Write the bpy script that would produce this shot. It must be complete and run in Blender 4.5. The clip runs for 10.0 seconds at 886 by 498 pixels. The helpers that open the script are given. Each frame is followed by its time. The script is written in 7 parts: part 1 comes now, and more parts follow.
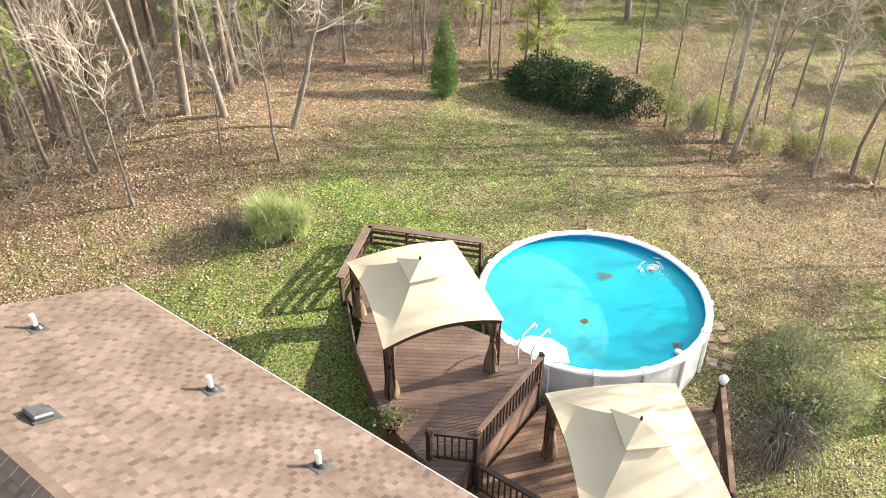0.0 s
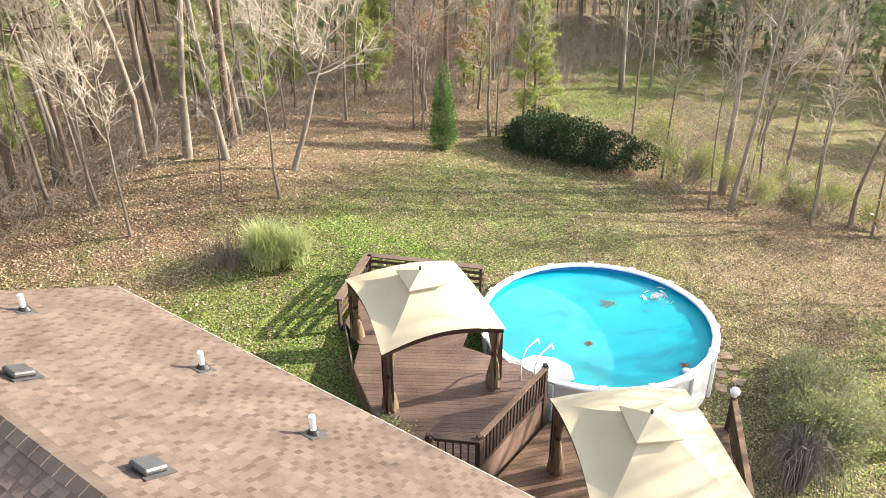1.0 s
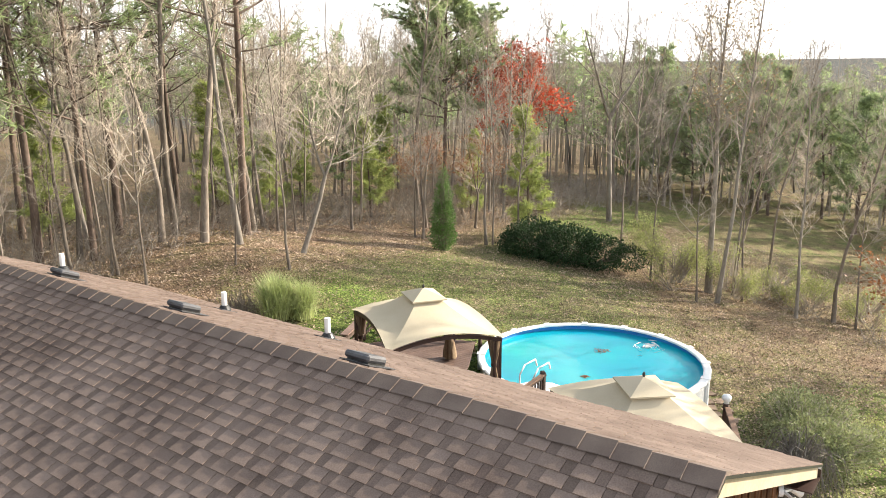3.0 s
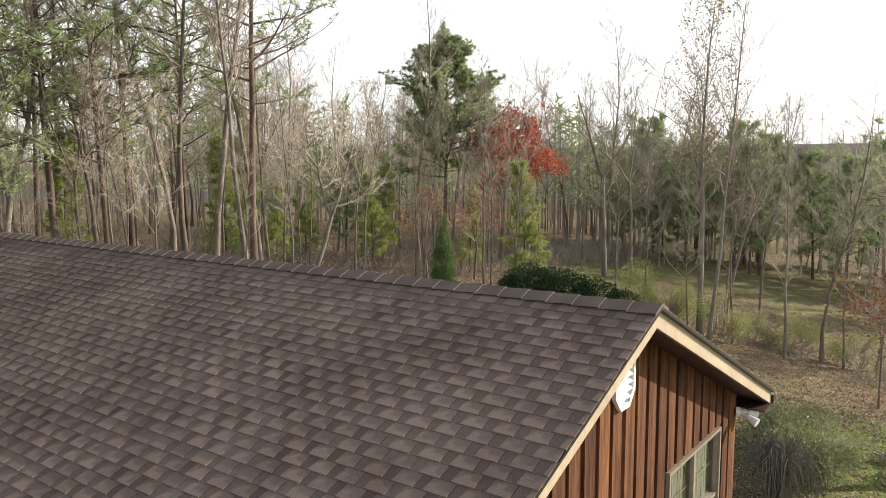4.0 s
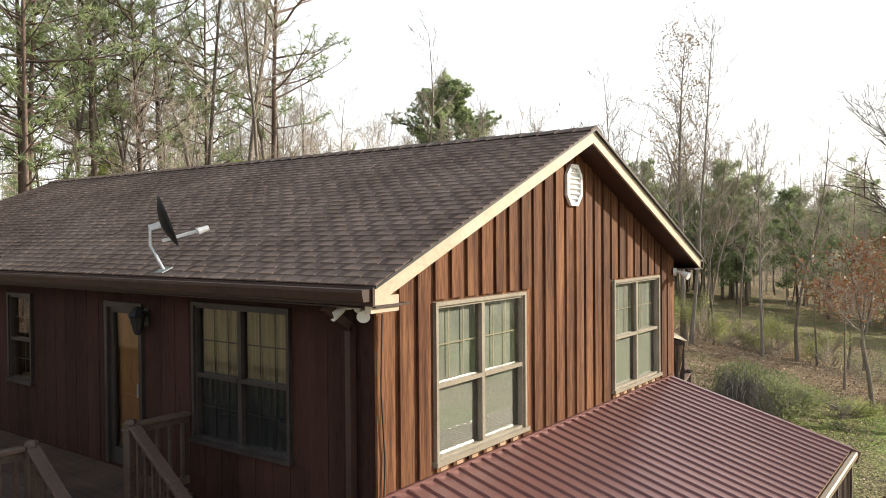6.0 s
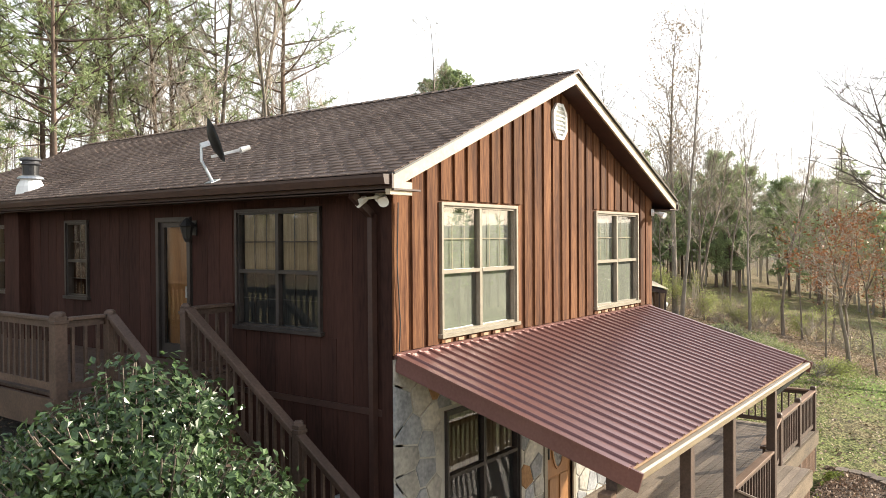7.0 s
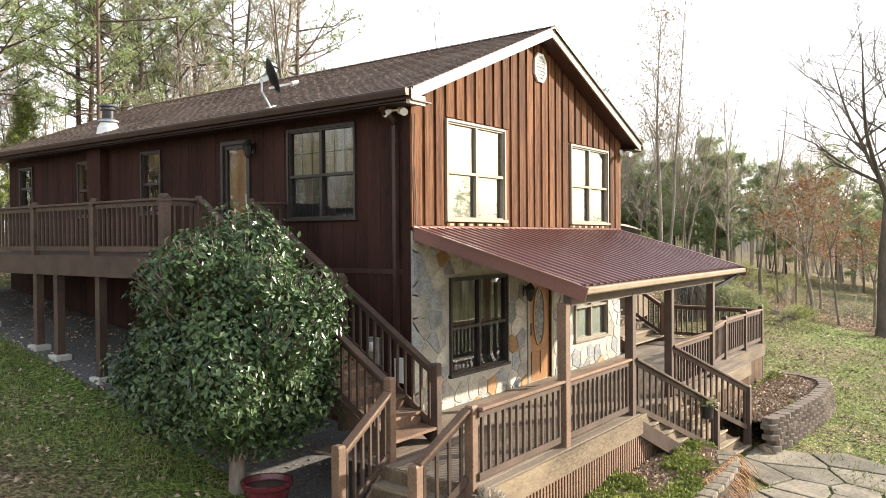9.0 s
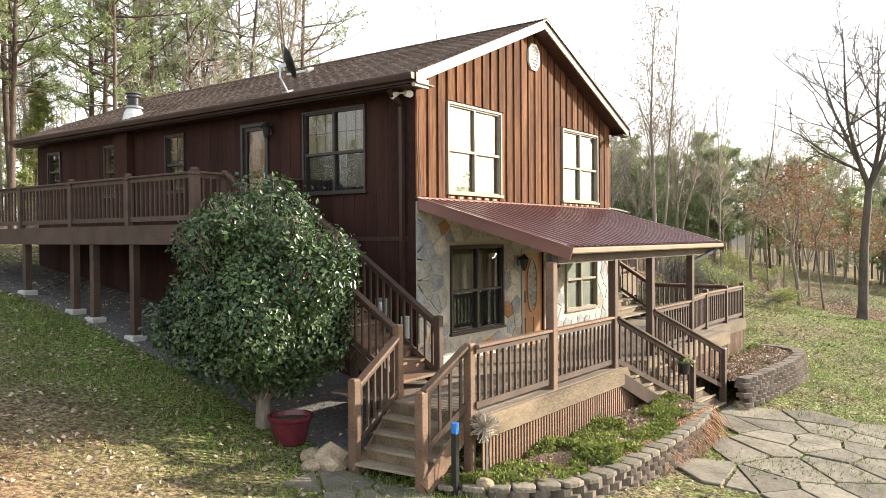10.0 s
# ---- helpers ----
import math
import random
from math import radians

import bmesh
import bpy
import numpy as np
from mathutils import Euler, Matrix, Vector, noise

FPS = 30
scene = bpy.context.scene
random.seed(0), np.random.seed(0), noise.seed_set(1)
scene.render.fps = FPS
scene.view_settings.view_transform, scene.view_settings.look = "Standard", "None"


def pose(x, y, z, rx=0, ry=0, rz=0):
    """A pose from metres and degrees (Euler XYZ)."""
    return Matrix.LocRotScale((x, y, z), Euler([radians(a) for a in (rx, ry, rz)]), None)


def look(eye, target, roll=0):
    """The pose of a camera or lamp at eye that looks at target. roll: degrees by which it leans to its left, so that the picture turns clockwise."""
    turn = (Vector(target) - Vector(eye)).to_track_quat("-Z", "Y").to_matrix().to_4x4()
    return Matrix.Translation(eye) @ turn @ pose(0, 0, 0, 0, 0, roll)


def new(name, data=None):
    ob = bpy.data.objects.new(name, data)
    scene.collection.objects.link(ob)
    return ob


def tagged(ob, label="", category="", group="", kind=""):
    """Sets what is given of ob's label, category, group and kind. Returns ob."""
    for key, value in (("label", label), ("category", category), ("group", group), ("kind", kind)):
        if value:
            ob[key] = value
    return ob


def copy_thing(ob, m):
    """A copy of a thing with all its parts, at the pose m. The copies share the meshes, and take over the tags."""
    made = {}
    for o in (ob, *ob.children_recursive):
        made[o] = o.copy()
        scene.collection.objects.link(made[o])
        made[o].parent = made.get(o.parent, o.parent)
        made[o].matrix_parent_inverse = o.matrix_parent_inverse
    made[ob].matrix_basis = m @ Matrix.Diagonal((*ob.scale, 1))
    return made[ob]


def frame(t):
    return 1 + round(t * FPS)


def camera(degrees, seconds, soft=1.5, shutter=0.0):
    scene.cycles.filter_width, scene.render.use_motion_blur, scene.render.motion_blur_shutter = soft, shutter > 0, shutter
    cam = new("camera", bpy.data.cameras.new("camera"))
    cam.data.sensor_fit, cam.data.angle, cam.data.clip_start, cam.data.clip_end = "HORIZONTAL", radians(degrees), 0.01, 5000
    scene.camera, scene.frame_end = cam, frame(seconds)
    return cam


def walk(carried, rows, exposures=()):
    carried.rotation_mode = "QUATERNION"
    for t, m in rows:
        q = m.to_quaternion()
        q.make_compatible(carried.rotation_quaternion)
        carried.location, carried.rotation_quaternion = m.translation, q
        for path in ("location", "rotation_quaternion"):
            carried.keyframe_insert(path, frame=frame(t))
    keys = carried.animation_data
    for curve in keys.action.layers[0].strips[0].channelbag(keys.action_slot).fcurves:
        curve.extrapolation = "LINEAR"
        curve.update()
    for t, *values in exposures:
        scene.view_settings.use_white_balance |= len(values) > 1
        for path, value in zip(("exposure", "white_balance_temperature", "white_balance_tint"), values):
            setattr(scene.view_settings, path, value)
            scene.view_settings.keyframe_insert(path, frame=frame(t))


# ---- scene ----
cam = camera(60.3, 10.0, soft=0.9)
PATH = [
    (0, (2.000, 0.391, 16.173), (8.559, 5.293, 10.433), -0.40),
    (0.5, (1.618, 0.160, 15.068), (8.487, 5.271, 9.900), -0.37),
    (1, (1.188, -0.145, 14.061), (8.326, 5.154, 9.481), -0.38),
    (1.5, (0.695, -0.460, 13.082), (8.066, 4.997, 9.096), -0.37),
    (2, (0.108, -0.839, 12.142), (7.678, 4.749, 8.753), -0.37),
    (2.5, (-0.553, -1.287, 11.257), (7.180, 4.404, 8.461), -0.35),
    (2.7, (-0.832, -1.463, 10.896), (6.963, 4.262, 8.353), -0.28),
    (3.8, (-2.397, -2.692, 9.197), (5.589, 3.186, 7.903), -0.07),
    (4, (-2.665, -2.892, 8.860), (5.339, 3.001, 7.759), -0.09),
    (4.5, (-3.379, -3.429, 8.091), (4.655, 2.487, 7.414), -0.13),
    (5, (-4.132, -3.957, 7.395), (3.911, 1.976, 7.033), -0.25),
    (6.5, (-6.273, -5.408, 5.487), (1.769, 0.534, 5.338), -0.45),
    (7, (-6.980, -5.895, 4.913), (1.061, 0.049, 4.779), -0.40),
    (7.5, (-7.670, -6.388, 4.406), (0.369, -0.442, 4.278), -0.39),
    (8, (-8.326, -6.863, 4.009), (-0.289, -0.913, 3.880), -0.40),
    (8.5, (-8.972, -7.307, 3.656), (-0.938, -1.354, 3.523), -0.40),
    (9, (-9.585, -7.743, 3.342), (-1.559, -1.781, 3.202), -0.42),
    (9.5, (-10.169, -8.162, 3.059), (-2.147, -2.193, 2.905), -0.38),
    (10, (-10.721, -8.551, 2.821), (-2.696, -2.587, 2.666), -0.38),
]
walk(cam, [(t, look(eye, target, roll)) for t, eye, target, roll in PATH],
     [(0.0, 1.58), (2.0, 1.58), (2.6, 1.48), (3.8, 0.72), (4.5, 0.35), (5.2, 0.38), (6.5, 0.94), (8.5, 1.27), (10.0, 1.27)])

# ---- world and sun ----
SUN_DIR = Vector((0.80, -0.60, 0.38)).normalized()
world = bpy.data.worlds.new("sky")
scene.world = world
world.use_nodes = True
wn = world.node_tree.nodes
wl = world.node_tree.links
sky = wn.new("ShaderNodeTexSky")
sky.sky_type = "NISHITA"
sky.sun_disc = False
sky.sun_elevation = math.asin(SUN_DIR.z)
sky.sun_rotation = math.atan2(SUN_DIR.x, SUN_DIR.y)
sky.air_density = 1.2
sky.dust_density = 4.0
sky.ozone_density = 0.6
haze = wn.new("ShaderNodeMix")
haze.data_type = "RGBA"
haze.inputs[0].default_value = 0.55
# thin high haze: brightest low down, thinning towards the zenith
sky_at = wn.new("ShaderNodeTexCoord")
sky_up = wn.new("ShaderNodeSeparateXYZ")
sky_ramp = wn.new("ShaderNodeValToRGB")
sky_ramp.color_ramp.elements[0].position, sky_ramp.color_ramp.elements[1].position = 0.0, 0.85
sky_ramp.color_ramp.elements[0].color, sky_ramp.color_ramp.elements[1].color = (19.5, 19.8, 20.0, 1), (3.4, 4.0, 5.0, 1)
wl.new(sky_at.outputs["Generated"], sky_up.inputs[0])
wl.new(sky_up.outputs[2], sky_ramp.inputs[0])
wl.new(sky_ramp.outputs[0], haze.inputs[7])
wl.new(sky.outputs[0], haze.inputs[6])
wl.new(haze.outputs[2], wn["Background"].inputs[0])
wn["Background"].inputs[1].default_value = 0.09
sun = new("sun", bpy.data.lights.new("sun", "SUN"))
sun.data.energy = 4.8
sun.data.angle = radians(0.6)
sun.data.color = (1.0, 0.91, 0.77)
sun.matrix_world = look((0, 0, 60), Vector((0, 0, 60)) - SUN_DIR)


# ---- materials ----
def mat(name, c1, c2, scale=3.0, rough=0.7, bump=0.25, metal=0.0, stretch=(1, 1, 1), fine=9.0, island=0.0, orand=0.0, spec=0.4, coord="Object", depth=0.01, c3=None, sheen=0.0):
    """Two-scale noise colour between c1 and c2 (and stains of c3), with fine relief."""
    m = bpy.data.materials.new(name)
    m.use_nodes = True
    n, l = m.node_tree.nodes, m.node_tree.links
    b = n["Principled BSDF"]
    b.inputs["Roughness"].default_value = rough
    b.inputs["Metallic"].default_value = metal
    b.inputs["Specular IOR Level"].default_value = spec
    tc = n.new("ShaderNodeTexCoord")
    mp = n.new("ShaderNodeMapping")
    mp.inputs["Scale"].default_value = stretch
    l.new(tc.outputs[coord], mp.inputs[0])
    big = n.new("ShaderNodeTexNoise")
    big.inputs["Scale"].default_value = scale
    big.inputs["Detail"].default_value = 5
    small = n.new("ShaderNodeTexNoise")
    small.inputs["Scale"].default_value = scale * fine
    small.inputs["Detail"].default_value = 4
    l.new(mp.outputs[0], big.inputs[0])
    l.new(mp.outputs[0], small.inputs[0])
    mixf = n.new("ShaderNodeMath")
    mixf.operation = "MULTIPLY_ADD"
    mixf.inputs[1].default_value = 0.45
    l.new(small.outputs[0], mixf.inputs[0])
    half = n.new("ShaderNodeMath")
    half.operation = "MULTIPLY"
    half.inputs[1].default_value = 0.6
    l.new(big.outputs[0], half.inputs[0])
    l.new(half.outputs[0], mixf.inputs[2])
    ramp = n.new("ShaderNodeValToRGB")
    ramp.color_ramp.elements[0].position = 0.36
    ramp.color_ramp.elements[1].position = 0.68
    ramp.color_ramp.elements[0].color = (*c1, 1)
    ramp.color_ramp.elements[1].color = (*c2, 1)
    if c3:
        e = ramp.color_ramp.elements.new(0.5)
        e.color = (*c3, 1)
    l.new(mixf.outputs[0], ramp.inputs[0])
    out = ramp.outputs[0]
    for kind, amount in (("island", island), ("object", orand)):
        if amount:
            hsv = n.new("ShaderNodeHueSaturation")
            if kind == "island":
                g = n.new("ShaderNodeNewGeometry")
                src = g.outputs["Random Per Island"]
            else:
                g = n.new("ShaderNodeObjectInfo")
                src = g.outputs["Random"]
            mr = n.new("ShaderNodeMapRange")
            mr.inputs[3].default_value = 1 - amount
            mr.inputs[4].default_value = 1 + amount
            l.new(src, mr.inputs[0])
            l.new(mr.outputs[0], hsv.inputs["Value"])
            l.new(out, hsv.inputs["Color"])
            out = hsv.outputs[0]
    l.new(out, b.inputs["Base Color"])
    if bump:
        bp = n.new("ShaderNodeBump")
        bp.inputs["Strength"].default_value = bump
        bp.inputs["Distance"].default_value = depth
        l.new(mixf.outputs[0], bp.inputs["Height"])
        l.new(bp.outputs[0], b.inputs["Normal"])
    return m


def leafy(name, c1, c2, rough=0.5, trans=0.25, island=0.35, spec=0.4):
    """Leaf material: colour varied leaf by leaf, a little light passing through."""
    m = mat(name, c1, c2, scale=1.2, rough=rough, bump=0.0, island=island, spec=spec)
    n, l = m.node_tree.nodes, m.node_tree.links
    b = n["Principled BSDF"]
    if trans:
        tr = n.new("ShaderNodeBsdfTranslucent")
        src = b.inputs["Base Color"].links[0].from_socket
        l.new(src, tr.inputs[0])
        mx = n.new("ShaderNodeMixShader")
        mx.inputs[0].default_value = trans
        l.new(b.outputs[0], mx.inputs[1])
        l.new(tr.outputs[0], mx.inputs[2])
        l.new(mx.outputs[0], n["Material Output"].inputs[0])
    return m


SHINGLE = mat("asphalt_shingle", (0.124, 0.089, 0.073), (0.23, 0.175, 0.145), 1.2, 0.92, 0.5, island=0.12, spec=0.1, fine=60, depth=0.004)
# darker shingle copy with shade in its colour, for the gaps between teeth
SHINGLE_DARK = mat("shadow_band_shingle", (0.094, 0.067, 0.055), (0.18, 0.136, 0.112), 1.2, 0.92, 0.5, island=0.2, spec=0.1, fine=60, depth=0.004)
SHINGLE_CAP = mat("shingle_cap", (0.085, 0.06, 0.05), (0.165, 0.125, 0.1), 2.0, 0.92, 0.5, island=0.15, fine=60, depth=0.004)
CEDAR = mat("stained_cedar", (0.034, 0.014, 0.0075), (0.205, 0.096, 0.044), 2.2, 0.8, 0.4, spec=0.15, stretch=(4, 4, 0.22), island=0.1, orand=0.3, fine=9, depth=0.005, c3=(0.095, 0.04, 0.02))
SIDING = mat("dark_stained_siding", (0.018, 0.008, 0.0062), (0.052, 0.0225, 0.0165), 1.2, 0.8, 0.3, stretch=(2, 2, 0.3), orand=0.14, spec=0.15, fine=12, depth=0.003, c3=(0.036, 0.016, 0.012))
DARKTRIM = mat("dark_brown_trim", (0.03, 0.015, 0.012), (0.055, 0.027, 0.02), 2.0, 0.5, 0.15)
CREAM = mat("cream_fascia", (0.36, 0.29, 0.2), (0.49, 0.41, 0.3), 2.5, 0.55, 0.12)
TAN = mat("tan_trim", (0.3, 0.19, 0.11), (0.43, 0.29, 0.18), 3, 0.6, 0.2)
WHITE = mat("white_metal", (0.72, 0.72, 0.7), (0.82, 0.82, 0.8), 3, 0.45, 0.08)
WINFRAME = mat("almond_window_frame", (0.21, 0.18, 0.135), (0.29, 0.255, 0.195), 3, 0.45, 0.08)
DARKSCREEN = mat("dark_insect_screen", (0.022, 0.022, 0.022), (0.05, 0.05, 0.048), 14, 0.9, 0.0, stretch=(3, 3, 0.3), spec=0.1)
DARKFRAME = mat("bronze_window_frame", (0.02, 0.017, 0.016), (0.045, 0.036, 0.032), 3, 0.4, 0.08)
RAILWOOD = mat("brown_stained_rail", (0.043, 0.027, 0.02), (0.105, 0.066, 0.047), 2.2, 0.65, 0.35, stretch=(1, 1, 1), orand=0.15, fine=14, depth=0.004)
# lighter copy of the rail brown with sunlight put into its colour
RAILSUN = mat("sunlit_stained_wood", (0.1, 0.058, 0.038), (0.25, 0.155, 0.1), 2.2, 0.7, 0.35, orand=0.2, fine=14, depth=0.004)
DECKWOOD = mat("red_brown_deck_boards", (0.105, 0.064, 0.05), (0.215, 0.145, 0.115), 1.2, 0.6, 0.3, orand=0.16, island=0.16, fine=16, depth=0.003)
RAWWOOD = mat("weathered_pine", (0.06, 0.043, 0.027), (0.21, 0.158, 0.1), 1.5, 0.8, 0.5, stretch=(0.6, 2, 2), fine=14, depth=0.004, orand=0.15, c3=(0.13, 0.095, 0.06))
PORCHBOARD = mat("grey_brown_porch_boards", (0.12, 0.092, 0.068), (0.27, 0.215, 0.165), 1.6, 0.7, 0.35, stretch=(0.6, 2, 2), orand=0.2, fine=14, depth=0.003)
# worn treads, coloured lighter than the risers in place of light on top
TREAD = mat("worn_lit_tread", (0.15, 0.115, 0.075), (0.34, 0.275, 0.19), 2.0, 0.8, 0.4, stretch=(2, 0.6, 2), fine=14, depth=0.004, orand=0.12)
METALROOF = mat("brown_red_metal_roof", (0.165, 0.08, 0.072), (0.225, 0.115, 0.104), 0.8, 0.28, 0.08, metal=0.35, fine=40, depth=0.002)
STONE = mat("field_stone", (0.25, 0.24, 0.215), (0.52, 0.485, 0.41), 2.0, 0.85, 0.6, orand=0.25, fine=8, depth=0.02)
STONE_BLUE = mat("blue_grey_field_stone", (0.17, 0.178, 0.185), (0.38, 0.385, 0.385), 2.5, 0.85, 0.6, orand=0.25, fine=8, depth=0.02)
STONE_RUST = mat("rust_field_stone", (0.26, 0.14, 0.06), (0.42, 0.25, 0.12), 3.0, 0.85, 0.6, orand=0.3, fine=8, depth=0.02)
MORTAR = mat("mortar", (0.36, 0.34, 0.29), (0.5, 0.475, 0.41), 6.0, 0.95, 0.5, fine=12)
BLOCK = mat("garden_wall_block", (0.1, 0.08, 0.066), (0.22, 0.175, 0.14), 6, 0.95, 0.6, orand=0.25, fine=8, depth=0.02)
ROCK = mat("tan_garden_rock", (0.22, 0.16, 0.1), (0.45, 0.36, 0.25), 4.0, 0.9, 0.5, orand=0.25, fine=8, depth=0.02)
FLAG = mat("flagstone", (0.095, 0.08, 0.06), (0.25, 0.22, 0.17), 1.3, 0.85, 0.5, orand=0.25, fine=10, depth=0.01)
FABRIC = mat("beige_canvas", (0.5, 0.42, 0.29), (0.58, 0.5, 0.36), 1.2, 0.85, 0.12, fine=40)
CURTAIN = mat("tan_brown_curtain", (0.1, 0.06, 0.035), (0.34, 0.25, 0.16), 5, 0.9, 0.15, stretch=(3, 3, 0.2))
POOLWALL = mat("white_pool_wall", (0.6, 0.6, 0.59), (0.74, 0.74, 0.72), 2, 0.4, 0.05)
# two liner tones: the colour light takes in deeper water is put into the vinyl
LINER_FLOOR = mat("cyan_pool_liner", (0.008, 0.36, 0.56), (0.02, 0.5, 0.62), 0.5, 0.5, 0.0, fine=5)
LINER_WALL = mat("blue_pool_liner", (0.006, 0.15, 0.46), (0.012, 0.22, 0.55), 3, 0.5, 0.0, fine=5)
BLACK = mat("black_metal", (0.012, 0.012, 0.013), (0.03, 0.03, 0.03), 4, 0.4, 0.1)
GALV = mat("galvanized_metal", (0.38, 0.4, 0.42), (0.55, 0.57, 0.58), 5, 0.35, 0.1, metal=0.8)
VENTGREY = mat("grey_roof_vent", (0.05, 0.05, 0.055), (0.1, 0.1, 0.105), 5, 0.45, 0.1)
POTRED = mat("burgundy_glazed_pot", (0.08, 0.014, 0.02), (0.14, 0.028, 0.036), 4, 0.25, 0.1)
SOIL = mat("potting_soil", (0.03, 0.02, 0.014), (0.07, 0.045, 0.03), 12, 0.95, 0.6)
BLUE = mat("blue_plastic", (0.02, 0.14, 0.5), (0.04, 0.2, 0.62), 4, 0.4, 0.0)
OAK = mat("honey_oak_door", (0.24, 0.11, 0.04), (0.38, 0.19, 0.075), 2.5, 0.4, 0.15, stretch=(2, 2, 0.3))
PAVER = mat("red_tan_paver", (0.2, 0.13, 0.09), (0.4, 0.3, 0.22), 6, 0.9, 0.5, orand=0.2, depth=0.01)
CONCRETE = mat("concrete", (0.36, 0.34, 0.31), (0.52, 0.5, 0.46), 5, 0.9, 0.4)
GRAVEL = mat("dark_gravel", (0.06, 0.055, 0.055), (0.2, 0.19, 0.18), 22, 0.95, 0.8, fine=4, depth=0.02)
LINEN = mat("pale_window_shade", (0.2, 0.21, 0.17), (0.29, 0.3, 0.25), 3, 0.9, 0.05)
INSIDE = mat("dim_room_paint", (0.5, 0.42, 0.28), (0.6, 0.52, 0.36), 1, 0.9, 0.0)
BARK = mat("grey_brown_bark", (0.088, 0.069, 0.054), (0.25, 0.21, 0.17), 3.0, 0.9, 0.6, stretch=(1, 1, 0.25), fine=7, orand=0.25, depth=0.02)
# oak bark with the darkness of its shadow side put into the colour
BARK_SHADED = mat("shaded_oak_bark", (0.05, 0.04, 0.033), (0.14, 0.115, 0.095), 3.0, 0.9, 0.6, stretch=(1, 1, 0.25), fine=7, depth=0.02)
BARK_PALE = mat("pale_bark", (0.11, 0.094, 0.077), (0.29, 0.255, 0.215), 3.0, 0.9, 0.5, stretch=(1, 1, 0.3), fine=7, orand=0.25, depth=0.015)
BARK_PINE = mat("pine_bark", (0.06, 0.043, 0.033), (0.18, 0.13, 0.102), 3.0, 0.95, 0.7, stretch=(1, 1, 0.3), fine=7, orand=0.2, depth=0.02)
TWIG = mat("bare_twigs", (0.25, 0.205, 0.165), (0.47, 0.41, 0.34), 1.0, 0.9, 0.0, orand=0.3)
NEEDLE = leafy("pine_needles", (0.2, 0.26, 0.12), (0.42, 0.49, 0.25), trans=0.5)
NEEDLE_YELLOW = leafy("yellow_green_needles", (0.25, 0.31, 0.09), (0.46, 0.5, 0.18), trans=0.5)
CEDARLEAF = leafy("cypress_foliage", (0.06, 0.125, 0.025), (0.15, 0.25, 0.065))
DARKLEAF = leafy("dark_evergreen_leaves", (0.016, 0.036, 0.014), (0.045, 0.08, 0.03), rough=0.65, trans=0.1, spec=0.2)
CAMELLIA = leafy("glossy_camellia_leaves", (0.018, 0.04, 0.014), (0.085, 0.135, 0.05), rough=0.33, trans=0.1, spec=0.45, island=0.4)
REDLEAF = leafy("red_autumn_leaves", (0.38, 0.05, 0.025), (0.56, 0.14, 0.07), trans=0.45)
RUSTLEAF = leafy("rusty_oak_leaves", (0.2, 0.075, 0.03), (0.36, 0.17, 0.08))
TANLEAF = leafy("tan_clinging_leaves", (0.26, 0.18, 0.09), (0.42, 0.32, 0.18))
SHRUBLEAF = leafy("olive_shrub_leaves", (0.13, 0.155, 0.065), (0.36, 0.38, 0.19), trans=0.35)
WILDLEAF = leafy("yellow_green_shrub_leaves", (0.2, 0.23, 0.07), (0.44, 0.46, 0.18), trans=0.45)
BLADE = leafy("grass_blades", (0.09, 0.15, 0.03), (0.26, 0.27, 0.09), rough=0.6)
BLADE_PALE = leafy("pampas_blades", (0.3, 0.36, 0.13), (0.55, 0.58, 0.3), rough=0.6, trans=0.4)
LITTER = leafy("fallen_leaves", (0.19, 0.115, 0.07), (0.54, 0.42, 0.31), rough=0.8, trans=0.0, island=0.4)


def glass_mat(name, ior=3.0, tint=(0.9, 0.93, 0.93), rough=0.02):
    """Window glass: a thin pane that mirrors by its angle and lets the rest through."""
    m = bpy.data.materials.new(name)
    m.use_nodes = True
    n, l = m.node_tree.nodes, m.node_tree.links
    gl = n.new("ShaderNodeBsdfGlossy")
    gl.inputs["Roughness"].default_value = rough
    tr = n.new("ShaderNodeBsdfTransparent")
    tr.inputs[0].default_value = (*tint, 1)
    fr = n.new("ShaderNodeFresnel")
    fr.inputs[0].default_value = ior
    mx = n.new("ShaderNodeMixShader")
    l.new(fr.outputs[0], mx.inputs[0])
    l.new(tr.outputs[0], mx.inputs[1])
    l.new(gl.outputs[0], mx.inputs[2])
    l.new(mx.outputs[0], n["Material Output"].inputs[0])
    return m


GLASS = glass_mat("coated_window_glass")
GLASS_PLAIN = glass_mat("plain_window_glass", 1.8)


# ---- mesh helpers ----
def obj(name, bm, material, parent=None, label="", smooth=False):
    me = bpy.data.meshes.new(name)
    bm.normal_update()
    bm.to_mesh(me)
    bm.free()
    if material:
        me.materials.append(material)
    if smooth:
        me.shade_smooth()
    ob = new(name, me)
    if parent is not None:
        ob.parent = parent
    if label:
        ob["label"] = label
    return ob


def part(name, bm, material, parent, label="", smooth=False):
    return obj(name, bm, material, parent, label, smooth)


def pyobj(name, verts, faces, material, parent=None, label="", smooth=False):
    me = bpy.data.meshes.new(name)
    me.from_pydata([tuple(v) for v in verts], [], faces)
    if material:
        me.materials.append(material)
    if smooth:
        me.shade_smooth()
    ob = new(name, me)
    if parent is not None:
        ob.parent = parent
    if label:
        ob["label"] = label
    return ob


def thing(name, at, label, category, group="", kind="", rz=0.0):
    e = new(name)
    e.empty_display_size = 0.2
    e.matrix_basis = pose(*at, 0, 0, rz)
    return tagged(e, label, category, group, kind)


